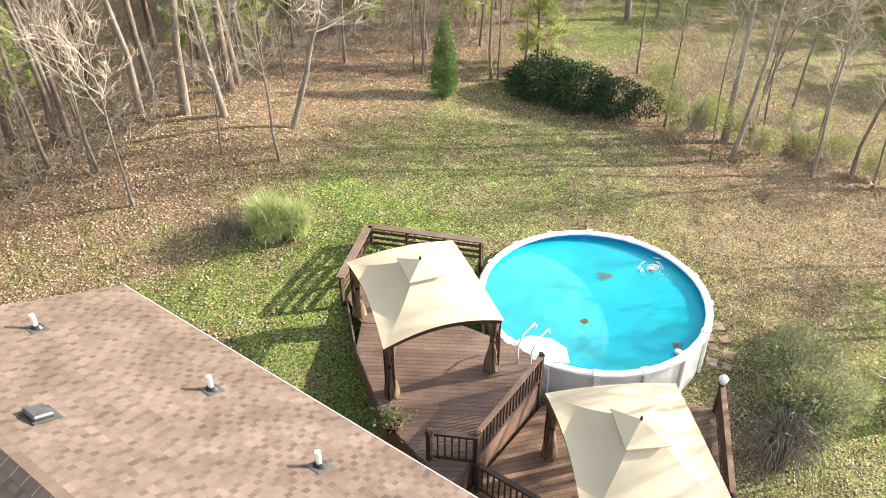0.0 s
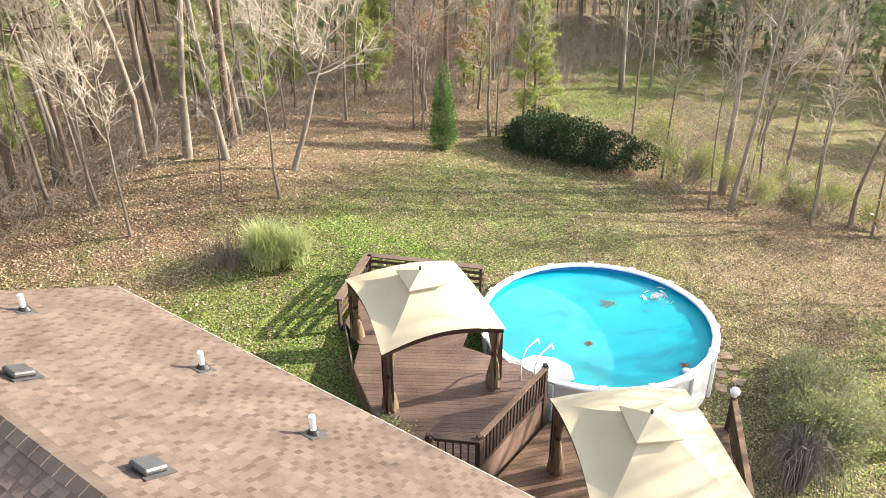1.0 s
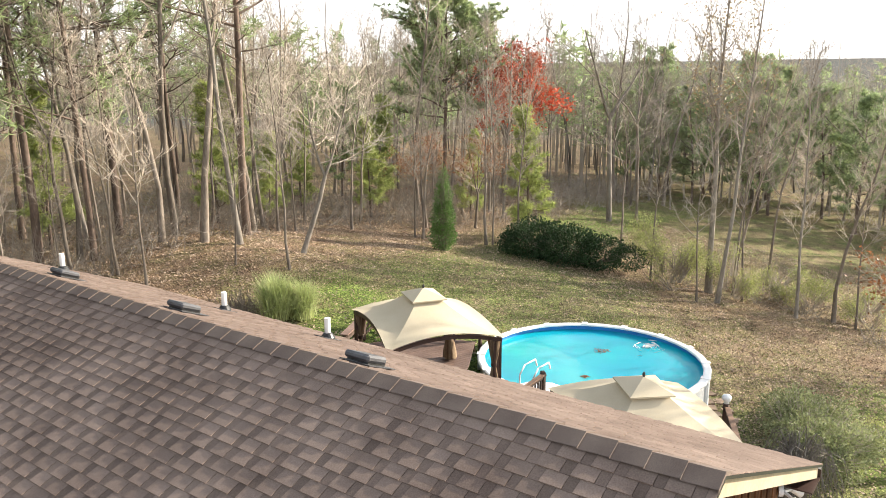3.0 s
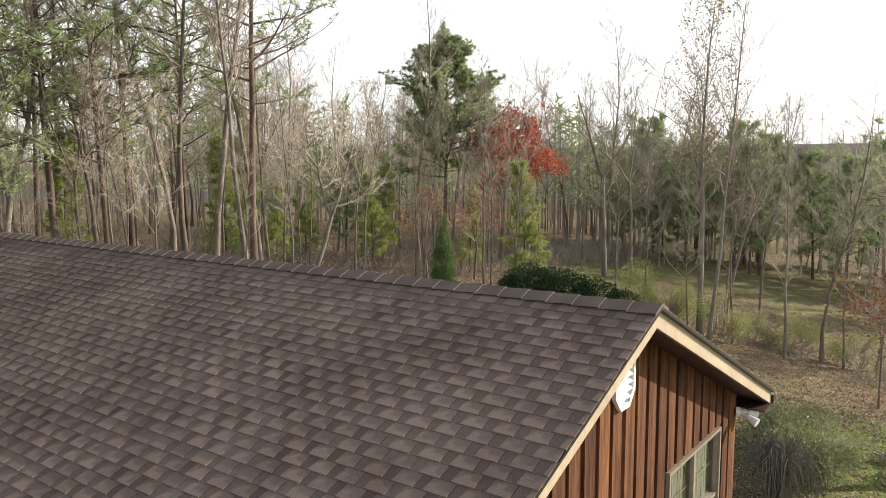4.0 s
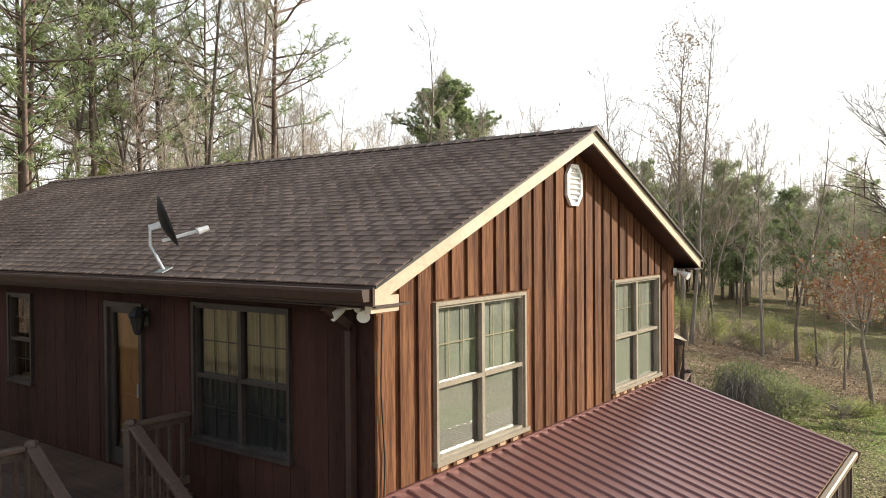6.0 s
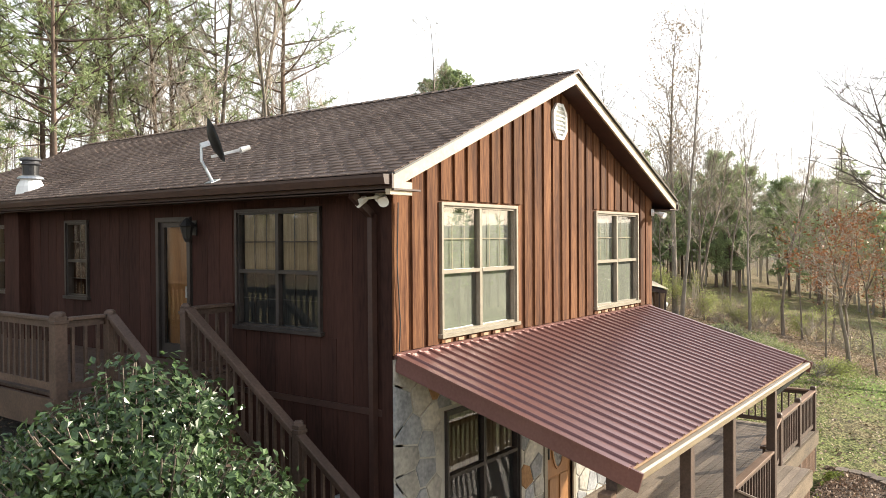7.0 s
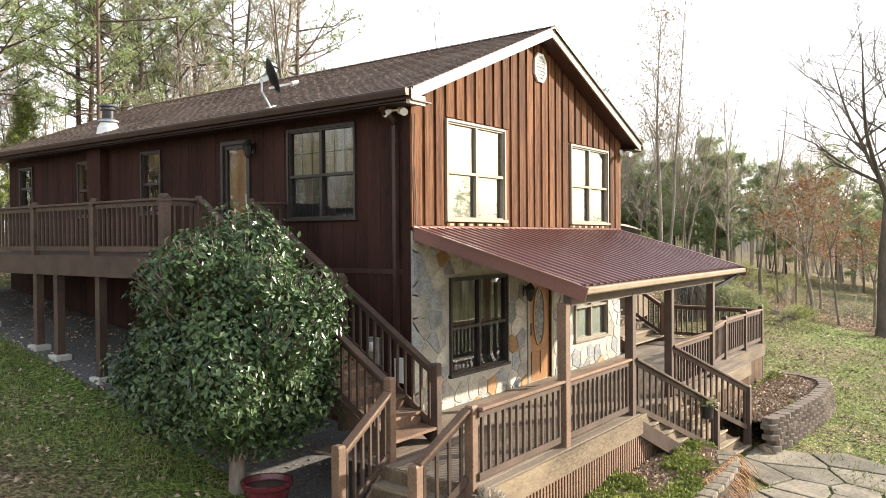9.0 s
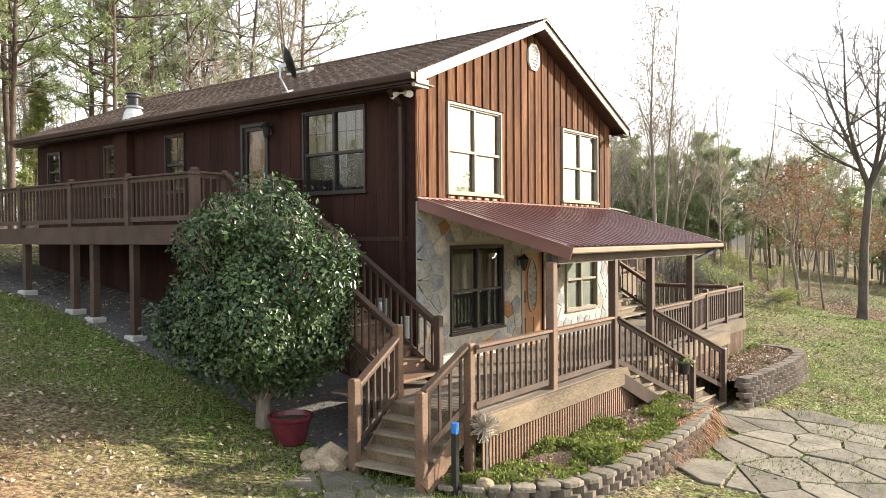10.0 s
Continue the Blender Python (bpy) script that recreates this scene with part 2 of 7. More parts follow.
def box(bm, lo, hi, bevel=0.0):
    x0, y0, z0 = lo
    x1, y1, z1 = hi
    return tbox(bm, ((x0 + x1) / 2, (y0 + y1) / 2, (z0 + z1) / 2), (x1 - x0, y1 - y0, z1 - z0), Matrix(), bevel)


def tbox(bm, c, size, rot=None, bevel=0.0):
    m = Matrix.Translation(c) @ (rot if rot is not None else Matrix()) @ Matrix.Diagonal((*size, 1))
    r = bmesh.ops.create_cube(bm, size=1.0, matrix=m)
    if bevel:
        es = list({e for v in r["verts"] for e in v.link_edges})
        bmesh.ops.bevel(bm, geom=es, offset=bevel, segments=1, affect="EDGES")
    return r["verts"]


def beam(bm, p, q, w, h, bevel=0.0):
    """A squared bar from p to q, w wide and h high, its height kept upright."""
    p, q = Vector(p), Vector(q)
    d = q - p
    z = d.normalized()
    side = Vector((0, 0, 1)).cross(z)
    if side.length < 1e-3:
        side = Vector((1, 0, 0))
    side.normalize()
    up = z.cross(side)
    m = Matrix((side, up, z)).transposed().to_4x4()
    return tbox(bm, (p + q) / 2, (w, h, d.length), m, bevel)


def cyl(bm, p, q, r1, r2=None, n=12):
    p, q = Vector(p), Vector(q)
    m = Matrix.Translation((p + q) / 2) @ (q - p).to_track_quat("Z", "Y").to_matrix().to_4x4()
    return bmesh.ops.create_cone(bm, cap_ends=True, segments=n, radius1=r1, radius2=r1 if r2 is None else r2, depth=(q - p).length, matrix=m)


def lathe(bm, profile, c=(0, 0, 0), n=20):
    """A turned body from (radius, z) pairs."""
    rings = [[bm.verts.new((c[0] + r * math.cos(2 * math.pi * k / n), c[1] + r * math.sin(2 * math.pi * k / n), c[2] + z)) for k in range(n)] for r, z in profile]
    for a, b in zip(rings, rings[1:]):
        for k in range(n):
            bm.faces.new((a[k], a[(k + 1) % n], b[(k + 1) % n], b[k]))
    bm.faces.new(reversed(rings[0]))
    bm.faces.new(rings[-1])


def slab(bm, pts, z0, z1):
    """A flat body with the outline pts between two heights."""
    a = [bm.verts.new((x, y, z0)) for x, y in pts]
    b = [bm.verts.new((x, y, z1)) for x, y in pts]
    k = len(pts)
    bm.faces.new(list(reversed(a)))
    bm.faces.new(b)
    for i in range(k):
        bm.faces.new((a[i], a[(i + 1) % k], b[(i + 1) % k], b[i]))
    bmesh.ops.recalc_face_normals(bm, faces=bm.faces[:])


def smoothstep(a, b, x):
    t = min(1.0, max(0.0, (x - a) / (b - a)))
    return t * t * (3 - 2 * t)


CROSS_X = ((-60, 0.9), (-12, 0.35), (-3, 0.12), (3, -0.1), (8, -0.15), (13, -0.15), (18, 0.2), (24, -0.05), (30, -0.55), (38, -0.9), (60, -1.6), (120, -4), (400, 2), (900, 26))


def ground_z(x, y):
    """The height of the ground: it climbs along y, and rolls gently along x."""
    yy = 24 * math.tanh(y / 24) if y > 0 else 14 * math.tanh(y / 14)
    base = 0.165 * yy
    g = CROSS_X[0][1]
    for (xa, ga), (xb, gb) in zip(CROSS_X, CROSS_X[1:]):
        if xa <= x <= xb:
            g = ga + (gb - ga) * smoothstep(xa, xb, x)
            break
        if x > xb:
            g = gb
    far = smoothstep(60, 250, math.hypot(x, y))
    bump = 0.07 * noise.noise((x * 0.25, y * 0.25, 0)) + 0.03 * noise.noise((x * 0.9, y * 0.9, 3))
    hill = 26 * smoothstep(250, 800, math.hypot(x, y)) * (0.75 + 0.35 * noise.noise((x * 0.004, y * 0.004, 7)))
    # terrace under the house and its porch, and the level spot of the pool
    rise = 0.95 * math.exp(-((x - 16) ** 2 + (y - 22) ** 2) / 60) + 0.25 * math.exp(-((x - 31) ** 2 + (y - 17) ** 2) / 60) - 0.32 * math.exp(-((x + 3) ** 2 + y**2) / 14) - 0.18 * math.exp(-((x - 4) ** 2 + (y + 4) ** 2) / 12)
    z = base + g + rise + bump * (1 + 4 * far) + hill * (0 if x > 200 else 1)
    return z


# ---- ground ----
def axis_steps(lo, hi, fine, a, b):
    out, x = [], a
    while x < b:
        out.append(x)
        x += fine
    step = fine
    up = [b]
    while up[-1] < hi:
        step *= 1.35
        up.append(up[-1] + step)
    down, step = [a], fine
    while down[-1] > lo:
        step *= 1.35
        down.append(down[-1] - step)
    return sorted(set(down[1:] + out + up))


def make_ground():
    xs, ys = axis_steps(-900, 900, 0.5, -14, 46), axis_steps(-900, 900, 0.5, -12, 40)
    verts = [(x, y, ground_z(x, y)) for y in ys for x in xs]
    k = len(xs)
    faces = [(j * k + i, j * k + i + 1, (j + 1) * k + i + 1, (j + 1) * k + i) for j in range(len(ys) - 1) for i in range(k - 1)]
    ob = pyobj("ground", verts, faces, None, smooth=True)
    litter = ob.data.attributes.new("litter", "FLOAT", "POINT")
    green = ob.data.attributes.new("green", "FLOAT", "POINT")
    vals, gv = [], []
    for x, y, z in verts:
        vals.append(litter_at(x, y))
        gv.append(green_at(x, y))
    litter.data.foreach_set("value", vals)
    green.data.foreach_set("value", gv)
    bare_ = ob.data.attributes.new("bare", "FLOAT", "POINT")
    bare_.data.foreach_set("value", [0.9 * (1 - smoothstep(-7.0, -2.9, x)) * (1 - smoothstep(0.5, 5, y)) + 0.12 for x, y, z in verts])
    woods = ob.data.attributes.new("woods", "FLOAT", "POINT")
    woods.data.foreach_set("value", [smoothstep(110, 220, math.hypot(x, y)) for x, y, z in verts])
    m = bpy.data.materials.new("lawn_and_leaf_litter")
    m.use_nodes = True
    n, l = m.node_tree.nodes, m.node_tree.links
    b = n["Principled BSDF"]
    b.inputs["Roughness"].default_value = 0.95
    b.inputs["Specular IOR Level"].default_value = 0.15
    tc = n.new("ShaderNodeTexCoord")

    def nz(scale, detail=6):
        t = n.new("ShaderNodeTexNoise")
        t.inputs["Scale"].default_value = scale
        t.inputs["Detail"].default_value = detail
        t.inputs["Roughness"].default_value = 0.65
        l.new(tc.outputs["Object"], t.inputs[0])
        return t.outputs[0]

    def ramp(src, p0, p1, c0, c1):
        r = n.new("ShaderNodeValToRGB")
        r.color_ramp.elements[0].position, r.color_ramp.elements[1].position = p0, p1
        r.color_ramp.elements[0].color, r.color_ramp.elements[1].color = (*c0, 1), (*c1, 1)
        l.new(src, r.inputs[0])
        return r.outputs[0]

    def mix(f, a, c):
        x = n.new("ShaderNodeMix")
        x.data_type = "RGBA"
        l.new(f, x.inputs[0])
        l.new(a, x.inputs[6])
        l.new(c, x.inputs[7])
        return x.outputs[2]

    def math_(op, a, c):
        x = n.new("ShaderNodeMath")
        x.operation = op
        x.use_clamp = True
        for s, i in ((a, 0), (c, 1)):
            if isinstance(s, float):
                x.inputs[i].default_value = s
            else:
                l.new(s, x.inputs[i])
        return x.outputs[0]

    def attr(name):
        a = n.new("ShaderNodeAttribute")
        a.attribute_name = name
        return a.outputs["Fac"]

    fine = nz(26.0)
    grit = nz(13.0, 8)
    dry = ramp(grit, 0.42, 0.58, (0.05, 0.042, 0.024), (0.26, 0.212, 0.125))
    grass = ramp(grit, 0.41, 0.6, (0.03, 0.07, 0.01), (0.185, 0.275, 0.052))
    leaf = ramp(fine, 0.4, 0.62, (0.062, 0.038, 0.023), (0.38, 0.26, 0.17))
    clay = ramp(grit, 0.35, 0.65, (0.13, 0.08, 0.046), (0.34, 0.225, 0.135))
    patch = math_("MULTIPLY", math_("SUBTRACT", math_("ADD", math_("MULTIPLY", nz(0.45, 5), 0.62), math_("MULTIPLY", nz(2.1, 5), 0.38)), 0.41), 8.0)
    gfac = math_("MULTIPLY", patch, attr("green"))
    c = mix(math_("ADD", gfac, math_("MULTIPLY", math_("SUBTRACT", attr("green"), 0.3), 0.55)), dry, grass)
    lf = math_("MULTIPLY", attr("litter"), math_("ADD", 0.35, math_("MULTIPLY", math_("SUBTRACT", nz(0.8, 6), 0.3), 2.2)))
    c = mix(lf, c, leaf)
    cf = math_("MULTIPLY", math_("SUBTRACT", nz(0.33, 4), 0.52), 5.0)
    c = mix(math_("MULTIPLY", math_("ADD", cf, 0.5), attr("bare")), c, clay)
    mott = n.new("ShaderNodeHueSaturation")
    mr = n.new("ShaderNodeMapRange")
    mr.inputs[1].default_value, mr.inputs[2].default_value = 0.3, 0.7
    mr.inputs[3].default_value, mr.inputs[4].default_value = 0.66, 1.28
    l.new(nz(1.4, 8), mr.inputs[0])
    l.new(mr.outputs[0], mott.inputs["Value"])
    l.new(c, mott.inputs["Color"])
    c = mott.outputs[0]
    fleck = n.new("ShaderNodeHueSaturation")
    mr = n.new("ShaderNodeMapRange")
    mr.inputs[1].default_value, mr.inputs[2].default_value = 0.36, 0.64
    mr.inputs[3].default_value, mr.inputs[4].default_value = 0.5, 1.55
    l.new(nz(19.0, 3), mr.inputs[0])
    l.new(mr.outputs[0], fleck.inputs["Value"])
    l.new(c, fleck.inputs["Color"])
    c = fleck.outputs[0]
    c = mix(attr("woods"), c, ramp(nz(0.05, 6), 0.35, 0.65, (0.05, 0.055, 0.05), (0.085, 0.08, 0.07)))
    l.new(c, b.inputs["Base Color"])
    bp = n.new("ShaderNodeBump")
    bp.inputs["Strength"].default_value = 0.9
    bp.inputs["Distance"].default_value = 0.05
    l.new(grit, bp.inputs["Height"])
    l.new(bp.outputs[0], b.inputs["Normal"])
    ob.data.materials.append(m)
    return tagged(ob, "patchy winter lawn running into brown leaf litter", "ground", kind="structure")


def litter_at(x, y):
    """How far leaf litter covers the ground: full in the woods, thin on the lawn."""
    w = noise.noise((x * 0.12, y * 0.12, 11))
    back = smoothstep(15.5, 20, y + 1.2 * w - 0.12 * max(0, x - 16)) if x > 4 else smoothstep(17, 22, y)
    right = smoothstep(20, 27, x - 0.9 * y + 14 + 2 * w - 9) if x > 12 and y < 16 else 0
    band = smoothstep(25, 28.5, x + 2 * w - 0.25 * y) * (1 - smoothstep(33, 36, x))
    far = smoothstep(38, 60, math.hypot(x, y - 10)) if y > -10 else 0
    lawn = (0.2 + 0.3 * w if y > -1.5 else 0.08) if x > 8 else 0.15
    right *= smoothstep(-2.0, 2.5, y)
    return max(0.0, min(1.0, max(lawn, back, 0.75 * right, band * 0.9, far * 0.8)))


def green_at(x, y):
    """How green the grass grows: along the house and beyond the tree line."""
    near = 1 - smoothstep(4, 9.5, math.hypot((x - 11.5) * 0.8, (y - 12.5) * 0.7))
    side = smoothstep(18, 20.5, x) * (1 - smoothstep(0.5, 3, y)) * (1 - smoothstep(27, 32, x))
    lawn = 0.5
    field = smoothstep(36, 40, x) * (1 - smoothstep(60, 80, x)) * (1 - smoothstep(18, 26, y))
    front = 0.22 + 0.78 * math.exp(-((x + 2.9) ** 2) / 3.0) if x < 0 else 0.62 * (1 - smoothstep(-4, -2, y))
    if x < 0:
        return front
    return max(0.0, min(1.0, max(lawn, near, side, field, front)))


ground = make_ground()


# ---- house ----
HX, HY = 8.15, 13.95          # footprint
RX, RZ, SLOPE = 4.07, 7.56, 0.417   # ridge line and pitch
EX0, EX1, RY0, RY1 = -0.48, 8.62, -0.42, 14.35
BAND = 3.5                    # height where the porch roof meets the gable
LOWZ = -0.75

house = thing("house", (0, 0, 0), "brown two-storey house with board siding, stone base and shingle roof", "house")


def roof_z(x):
    return RZ - SLOPE * abs(x - RX)


def wall_cells(bm, place, u0, u1, z0, z1, holes):
    """Wall body round its openings; place(u, z, d) gives the point d metres in from the face."""
    us = sorted({u0, u1, *[v for h in holes for v in (h[0], h[1]) if u0 < v < u1]})
    zs = sorted({z0, z1, *[v for h in holes for v in (h[2], h[3]) if z0 < v < z1]})
    for a, b in zip(us, us[1:]):
        for c, d in zip(zs, zs[1:]):
            um, zm = (a + b) / 2, (c + d) / 2
            if any(h[0] < um < h[1] and h[2] < zm < h[3] for h in holes):
                continue
            p = [Vector(place(u, z, k)) for k in (0, 0.15) for u, z in ((a, c), (b, c), (b, d), (a, d))]
            vs = [bm.verts.new(v) for v in p]
            for f in ((0, 1, 2, 3), (7, 6, 5, 4), (0, 4, 5, 1), (1, 5, 6, 2), (2, 6, 7, 3), (3, 7, 4, 0)):
                bm.faces.new([vs[i] for i in f])
    bmesh.ops.remove_doubles(bm, verts=bm.verts[:], dist=0.0005)
    bmesh.ops.recalc_face_normals(bm, faces=bm.faces[:])


# openings: (from, to, sill, head)
GABLE_UP = [(0.95, 2.77, 3.68, 5.35), (5.55, 7.40, 3.68, 5.35)]
GABLE_LOW = [(1.04, 2.83, 0.98, 2.62), (3.72, 4.62, 0.42, 2.47), (5.72, 7.36, 1.05, 2.55)]
LONG_HOLES = [(1.24, 2.86, 3.72, 5.30), (4.02, 4.76, 3.10, 5.20), (6.92, 7.60, 3.95, 5.24), (9.72, 10.3, 3.95, 5.20), (12.62, 13.26, 4.25, 5.22)]


def gable(u, z, d):
    return (u, d, z)


def longside(u, z, d):
    return (d, u, z)


bm = bmesh.new()
wall_cells(bm, gable, 0.0, HX, BAND, roof_z(0) - 0.12, GABLE_UP)
zt = roof_z(0) - 0.12
tri = [(0, zt), (HX, zt), (RX, RZ - 0.16)]
vs = [bm.verts.new((x, y, z)) for y in (0, 0.15) for x, z in tri]
for f in ((0, 1, 2), (5, 4, 3), (0, 3, 4, 1), (1, 4, 5, 2), (2, 5, 3, 0)):
    bm.faces.new([vs[i] for i in f])
bmesh.ops.recalc_face_normals(bm, faces=bm.faces[:])
gable_wall = part("gable_wall", bm, CEDAR, house, "red-brown stained cedar gable wall")

# proud vertical boards on the gable, split round the windows
U = 0.02
col = 0
while U < HX - 0.05:
    w = 0.215 + 0.012 * math.sin(col * 2.3)
    a, b = U, min(U + w, HX)
    um = (a + b) / 2
    top = min(roof_z(a), roof_z(b)) - 0.14
    spans = [(BAND + 0.06, top)]
    for h in GABLE_UP:
        if h[0] - 0.05 < b and a < h[1] + 0.05:
            spans = [(BAND + 0.06, h[2] - 0.07), (h[3] + 0.07, top)]
    for c, d in spans:
        bm = bmesh.new()
        tt = [roof_z(a) - 0.14, roof_z(b) - 0.14] if d == top else [d, d]
        q = [(a, c), (b, c), (b, tt[1]), (a, tt[0])]
        vs = [bm.verts.new((x, y, z)) for y in (-0.032, 0.0) for x, z in q]
        for f in ((0, 1, 2, 3), (0, 4, 5, 1), (1, 5, 6, 2), (2, 6, 7, 3), (3, 7, 4, 0)):
            bm.faces.new([vs[i] for i in f])
        bmesh.ops.recalc_face_normals(bm, faces=bm.faces[:])
        part("board", bm, CEDAR, gable_wall)
    U += 0.302
    col += 1

# stone base of the gable
bm = bmesh.new()
wall_cells(bm, gable, 0.0, HX, LOWZ, BAND, GABLE_LOW)
box(bm, (-0.034, -0.005, LOWZ + 0.2), (0.0, 0.0, BAND - 0.03))
stone_wall = part("stone_wall", bm, MORTAR, house, "mixed field stone veneer with pale mortar")

# dark long wall
bm = bmesh.new()
wall_cells(bm, longside, 0.0, HY, LOWZ, roof_z(0) - 0.1, LONG_HOLES)
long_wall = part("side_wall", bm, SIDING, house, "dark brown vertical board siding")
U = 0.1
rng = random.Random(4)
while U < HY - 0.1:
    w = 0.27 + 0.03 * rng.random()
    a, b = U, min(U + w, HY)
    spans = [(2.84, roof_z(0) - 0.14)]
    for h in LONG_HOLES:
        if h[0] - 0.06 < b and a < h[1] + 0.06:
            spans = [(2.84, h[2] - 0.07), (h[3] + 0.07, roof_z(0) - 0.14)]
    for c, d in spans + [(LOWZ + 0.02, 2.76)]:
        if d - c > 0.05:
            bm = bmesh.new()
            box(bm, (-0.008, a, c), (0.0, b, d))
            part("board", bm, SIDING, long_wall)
    U += w + 0.008
bm = bmesh.new()
box(bm, (-0.03, 0.0, 2.76), (0.0, HY, 2.84))
part("drip_band", bm, DARKTRIM, house)

# back and far walls
bm = bmesh.new()
box(bm, (HX - 0.15, 0.15, LOWZ), (HX, HY, roof_z(0) - 0.12))
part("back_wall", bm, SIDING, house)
bm = bmesh.new()
box(bm, (0.15, HY - 0.15, LOWZ), (HX - 0.15, HY, roof_z(0) - 0.12))
vs = [bm.verts.new((x, y, z)) for y in (HY - 0.15, HY) for x, z in tri]
for f in ((0, 1, 2), (5, 4, 3), (0, 3, 4, 1), (1, 4, 5, 2), (2, 5, 3, 0)):
    bm.faces.new([vs[i] for i in f])
bmesh.ops.recalc_face_normals(bm, faces=bm.faces[:])
part("far_wall", bm, SIDING, house)
bm = bmesh.new()
box(bm, (0.15, 0.15, 2.78), (HX - 0.15, HY - 0.15, 2.95))
box(bm, (0.15, 0.15, 0.2), (HX - 0.15, HY - 0.15, 0.38))
box(bm, (0.15, 0.15, 5.42), (HX - 0.15, HY - 0.15, 5.5))
box(bm, (4.4, 0.15, 2.95), (4.5, HY - 0.15, 5.42))
box(bm, (4.4, 0.15, 0.38), (4.5, HY - 0.15, 2.78))
box(bm, (0.15, 3.35, 2.95), (4.4, 3.45, 5.42))
part("inner_floor", bm, INSIDE, house, "plain dim rooms behind the windows")

# corner trim and downspout
bm = bmesh.new()
box(bm, (-0.034, 0.002, -0.7), (-0.004, 0.17, roof_z(0) - 0.16))
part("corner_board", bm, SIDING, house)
bm = bmesh.new()
box(bm, (-0.03, -0.03, BAND + 0.02), (0.09, 0.0, roof_z(0) - 0.16))
part("corner_board", bm, CEDAR, house)
bm = bmesh.new()
box(bm, (HX - 0.09, -0.03, BAND + 0.02), (HX + 0.02, 0.0, roof_z(0) - 0.16))
part("corner_board", bm, CEDAR, house)
bm = bmesh.new()
beam(bm, (-0.42, 0.28, 5.44), (-0.07, 0.28, 5.2), 0.07, 0.09)
beam(bm, (-0.07, 0.28, 5.22), (-0.07, 0.28, 0.1), 0.09, 0.07)
part("downspout", bm, DARKTRIM, house, "dark brown metal downspout")

# roof deck, shingles, ridge
for name, xa, xb in (("roof_slope_front", EX0, RX), ("roof_slope_back", RX, EX1)):
    bm = bmesh.new()
    q = [(xa, roof_z(xa)), (xb, roof_z(xb)), (xb, roof_z(xb) - 0.2), (xa, roof_z(xa) - 0.2)]
    vs = [bm.verts.new((x, y, z - 0.012)) for y in (RY0 + 0.07, RY1) for x, z in q]
    for f in ((0, 1, 2, 3), (7, 6, 5, 4), (0, 4, 5, 1), (1, 5, 6, 2), (2, 6, 7, 3), (3, 7, 4, 0)):
        bm.faces.new([vs[i] for i in f])
    bmesh.ops.recalc_face_normals(bm, faces=bm.faces[:])
    slope = part("roof_slope", bm, DARKTRIM, house, "brown asphalt shingle roof slope on a dark boarded underside")
    bm = bmesh.new()
    q = [(xa, roof_z(xa)), (xb, roof_z(xb)), (xb, roof_z(xb) - 0.028), (xa, roof_z(xa) - 0.028)]
    vs = [bm.verts.new((x, y, z - 0.002)) for y in (RY0 - 0.01, RY0 + 0.07) for x, z in q]
    for f in ((0, 1, 2, 3), (7, 6, 5, 4), (0, 4, 5, 1), (1, 5, 6, 2), (2, 6, 7, 3), (3, 7, 4, 0)):
        bm.faces.new([vs[i] for i in f])
    bmesh.ops.recalc_face_normals(bm, faces=bm.faces[:])
    part("shingle_edge", bm, BLACK, slope, "dark overhanging edge of the roofing")
    sgn = 1 if xa == EX0 else -1
    length = math.hypot(4.55, 4.55 * SLOPE)
    ux = math.cos(math.atan(SLOPE)) * sgn
    uz = math.sin(math.atan(SLOPE))
    base_x = EX0 if sgn == 1 else EX1
    base_z = roof_z(base_x)
    nx, nz = -math.sin(math.atan(SLOPE)) * sgn, math.cos(math.atan(SLOPE))
    rng = random.Random(7 if sgn == 1 else 8)
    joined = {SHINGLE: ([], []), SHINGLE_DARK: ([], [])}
    n_c = int(length / 0.145)
    pieces = 0
    for c in range(n_c + 1):
        s0 = c * 0.145
        s1 = min(s0 + 0.155, length)
        y = RY0 - 0.16 - 0.155 * (c % 2) + rng.uniform(-0.02, 0.02)
        tooth = False
        while y < RY1:
            tooth = not tooth
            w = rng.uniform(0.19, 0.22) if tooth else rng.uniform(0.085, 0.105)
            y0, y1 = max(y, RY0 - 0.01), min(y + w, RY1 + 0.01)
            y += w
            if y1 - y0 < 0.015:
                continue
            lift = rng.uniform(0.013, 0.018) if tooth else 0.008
            # recessed gaps get the printed shadow band, shade put into the colour
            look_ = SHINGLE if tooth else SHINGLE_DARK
            near = sgn == 1 and y < 2.2 and c > n_c - 16
            tab = []
            for yy in (y0 + 0.002, y1 - 0.002):
                for s, h in ((s0, 0.0), (s0, lift), (s1, 0.003)):
                    tab.append((base_x + ux * s + nx * h, yy, base_z + uz * s + nz * h))
            fs = [(1, 2, 5, 4), (0, 1, 4, 3), (0, 2, 1), (3, 4, 5)]
            if sgn == 1:
                fs = [tuple(reversed(f)) for f in fs]
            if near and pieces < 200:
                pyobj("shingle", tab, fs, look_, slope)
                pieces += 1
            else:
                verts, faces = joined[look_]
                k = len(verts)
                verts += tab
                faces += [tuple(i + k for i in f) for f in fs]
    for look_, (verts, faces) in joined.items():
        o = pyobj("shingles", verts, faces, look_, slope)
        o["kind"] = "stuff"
y = RY0 - 0.01
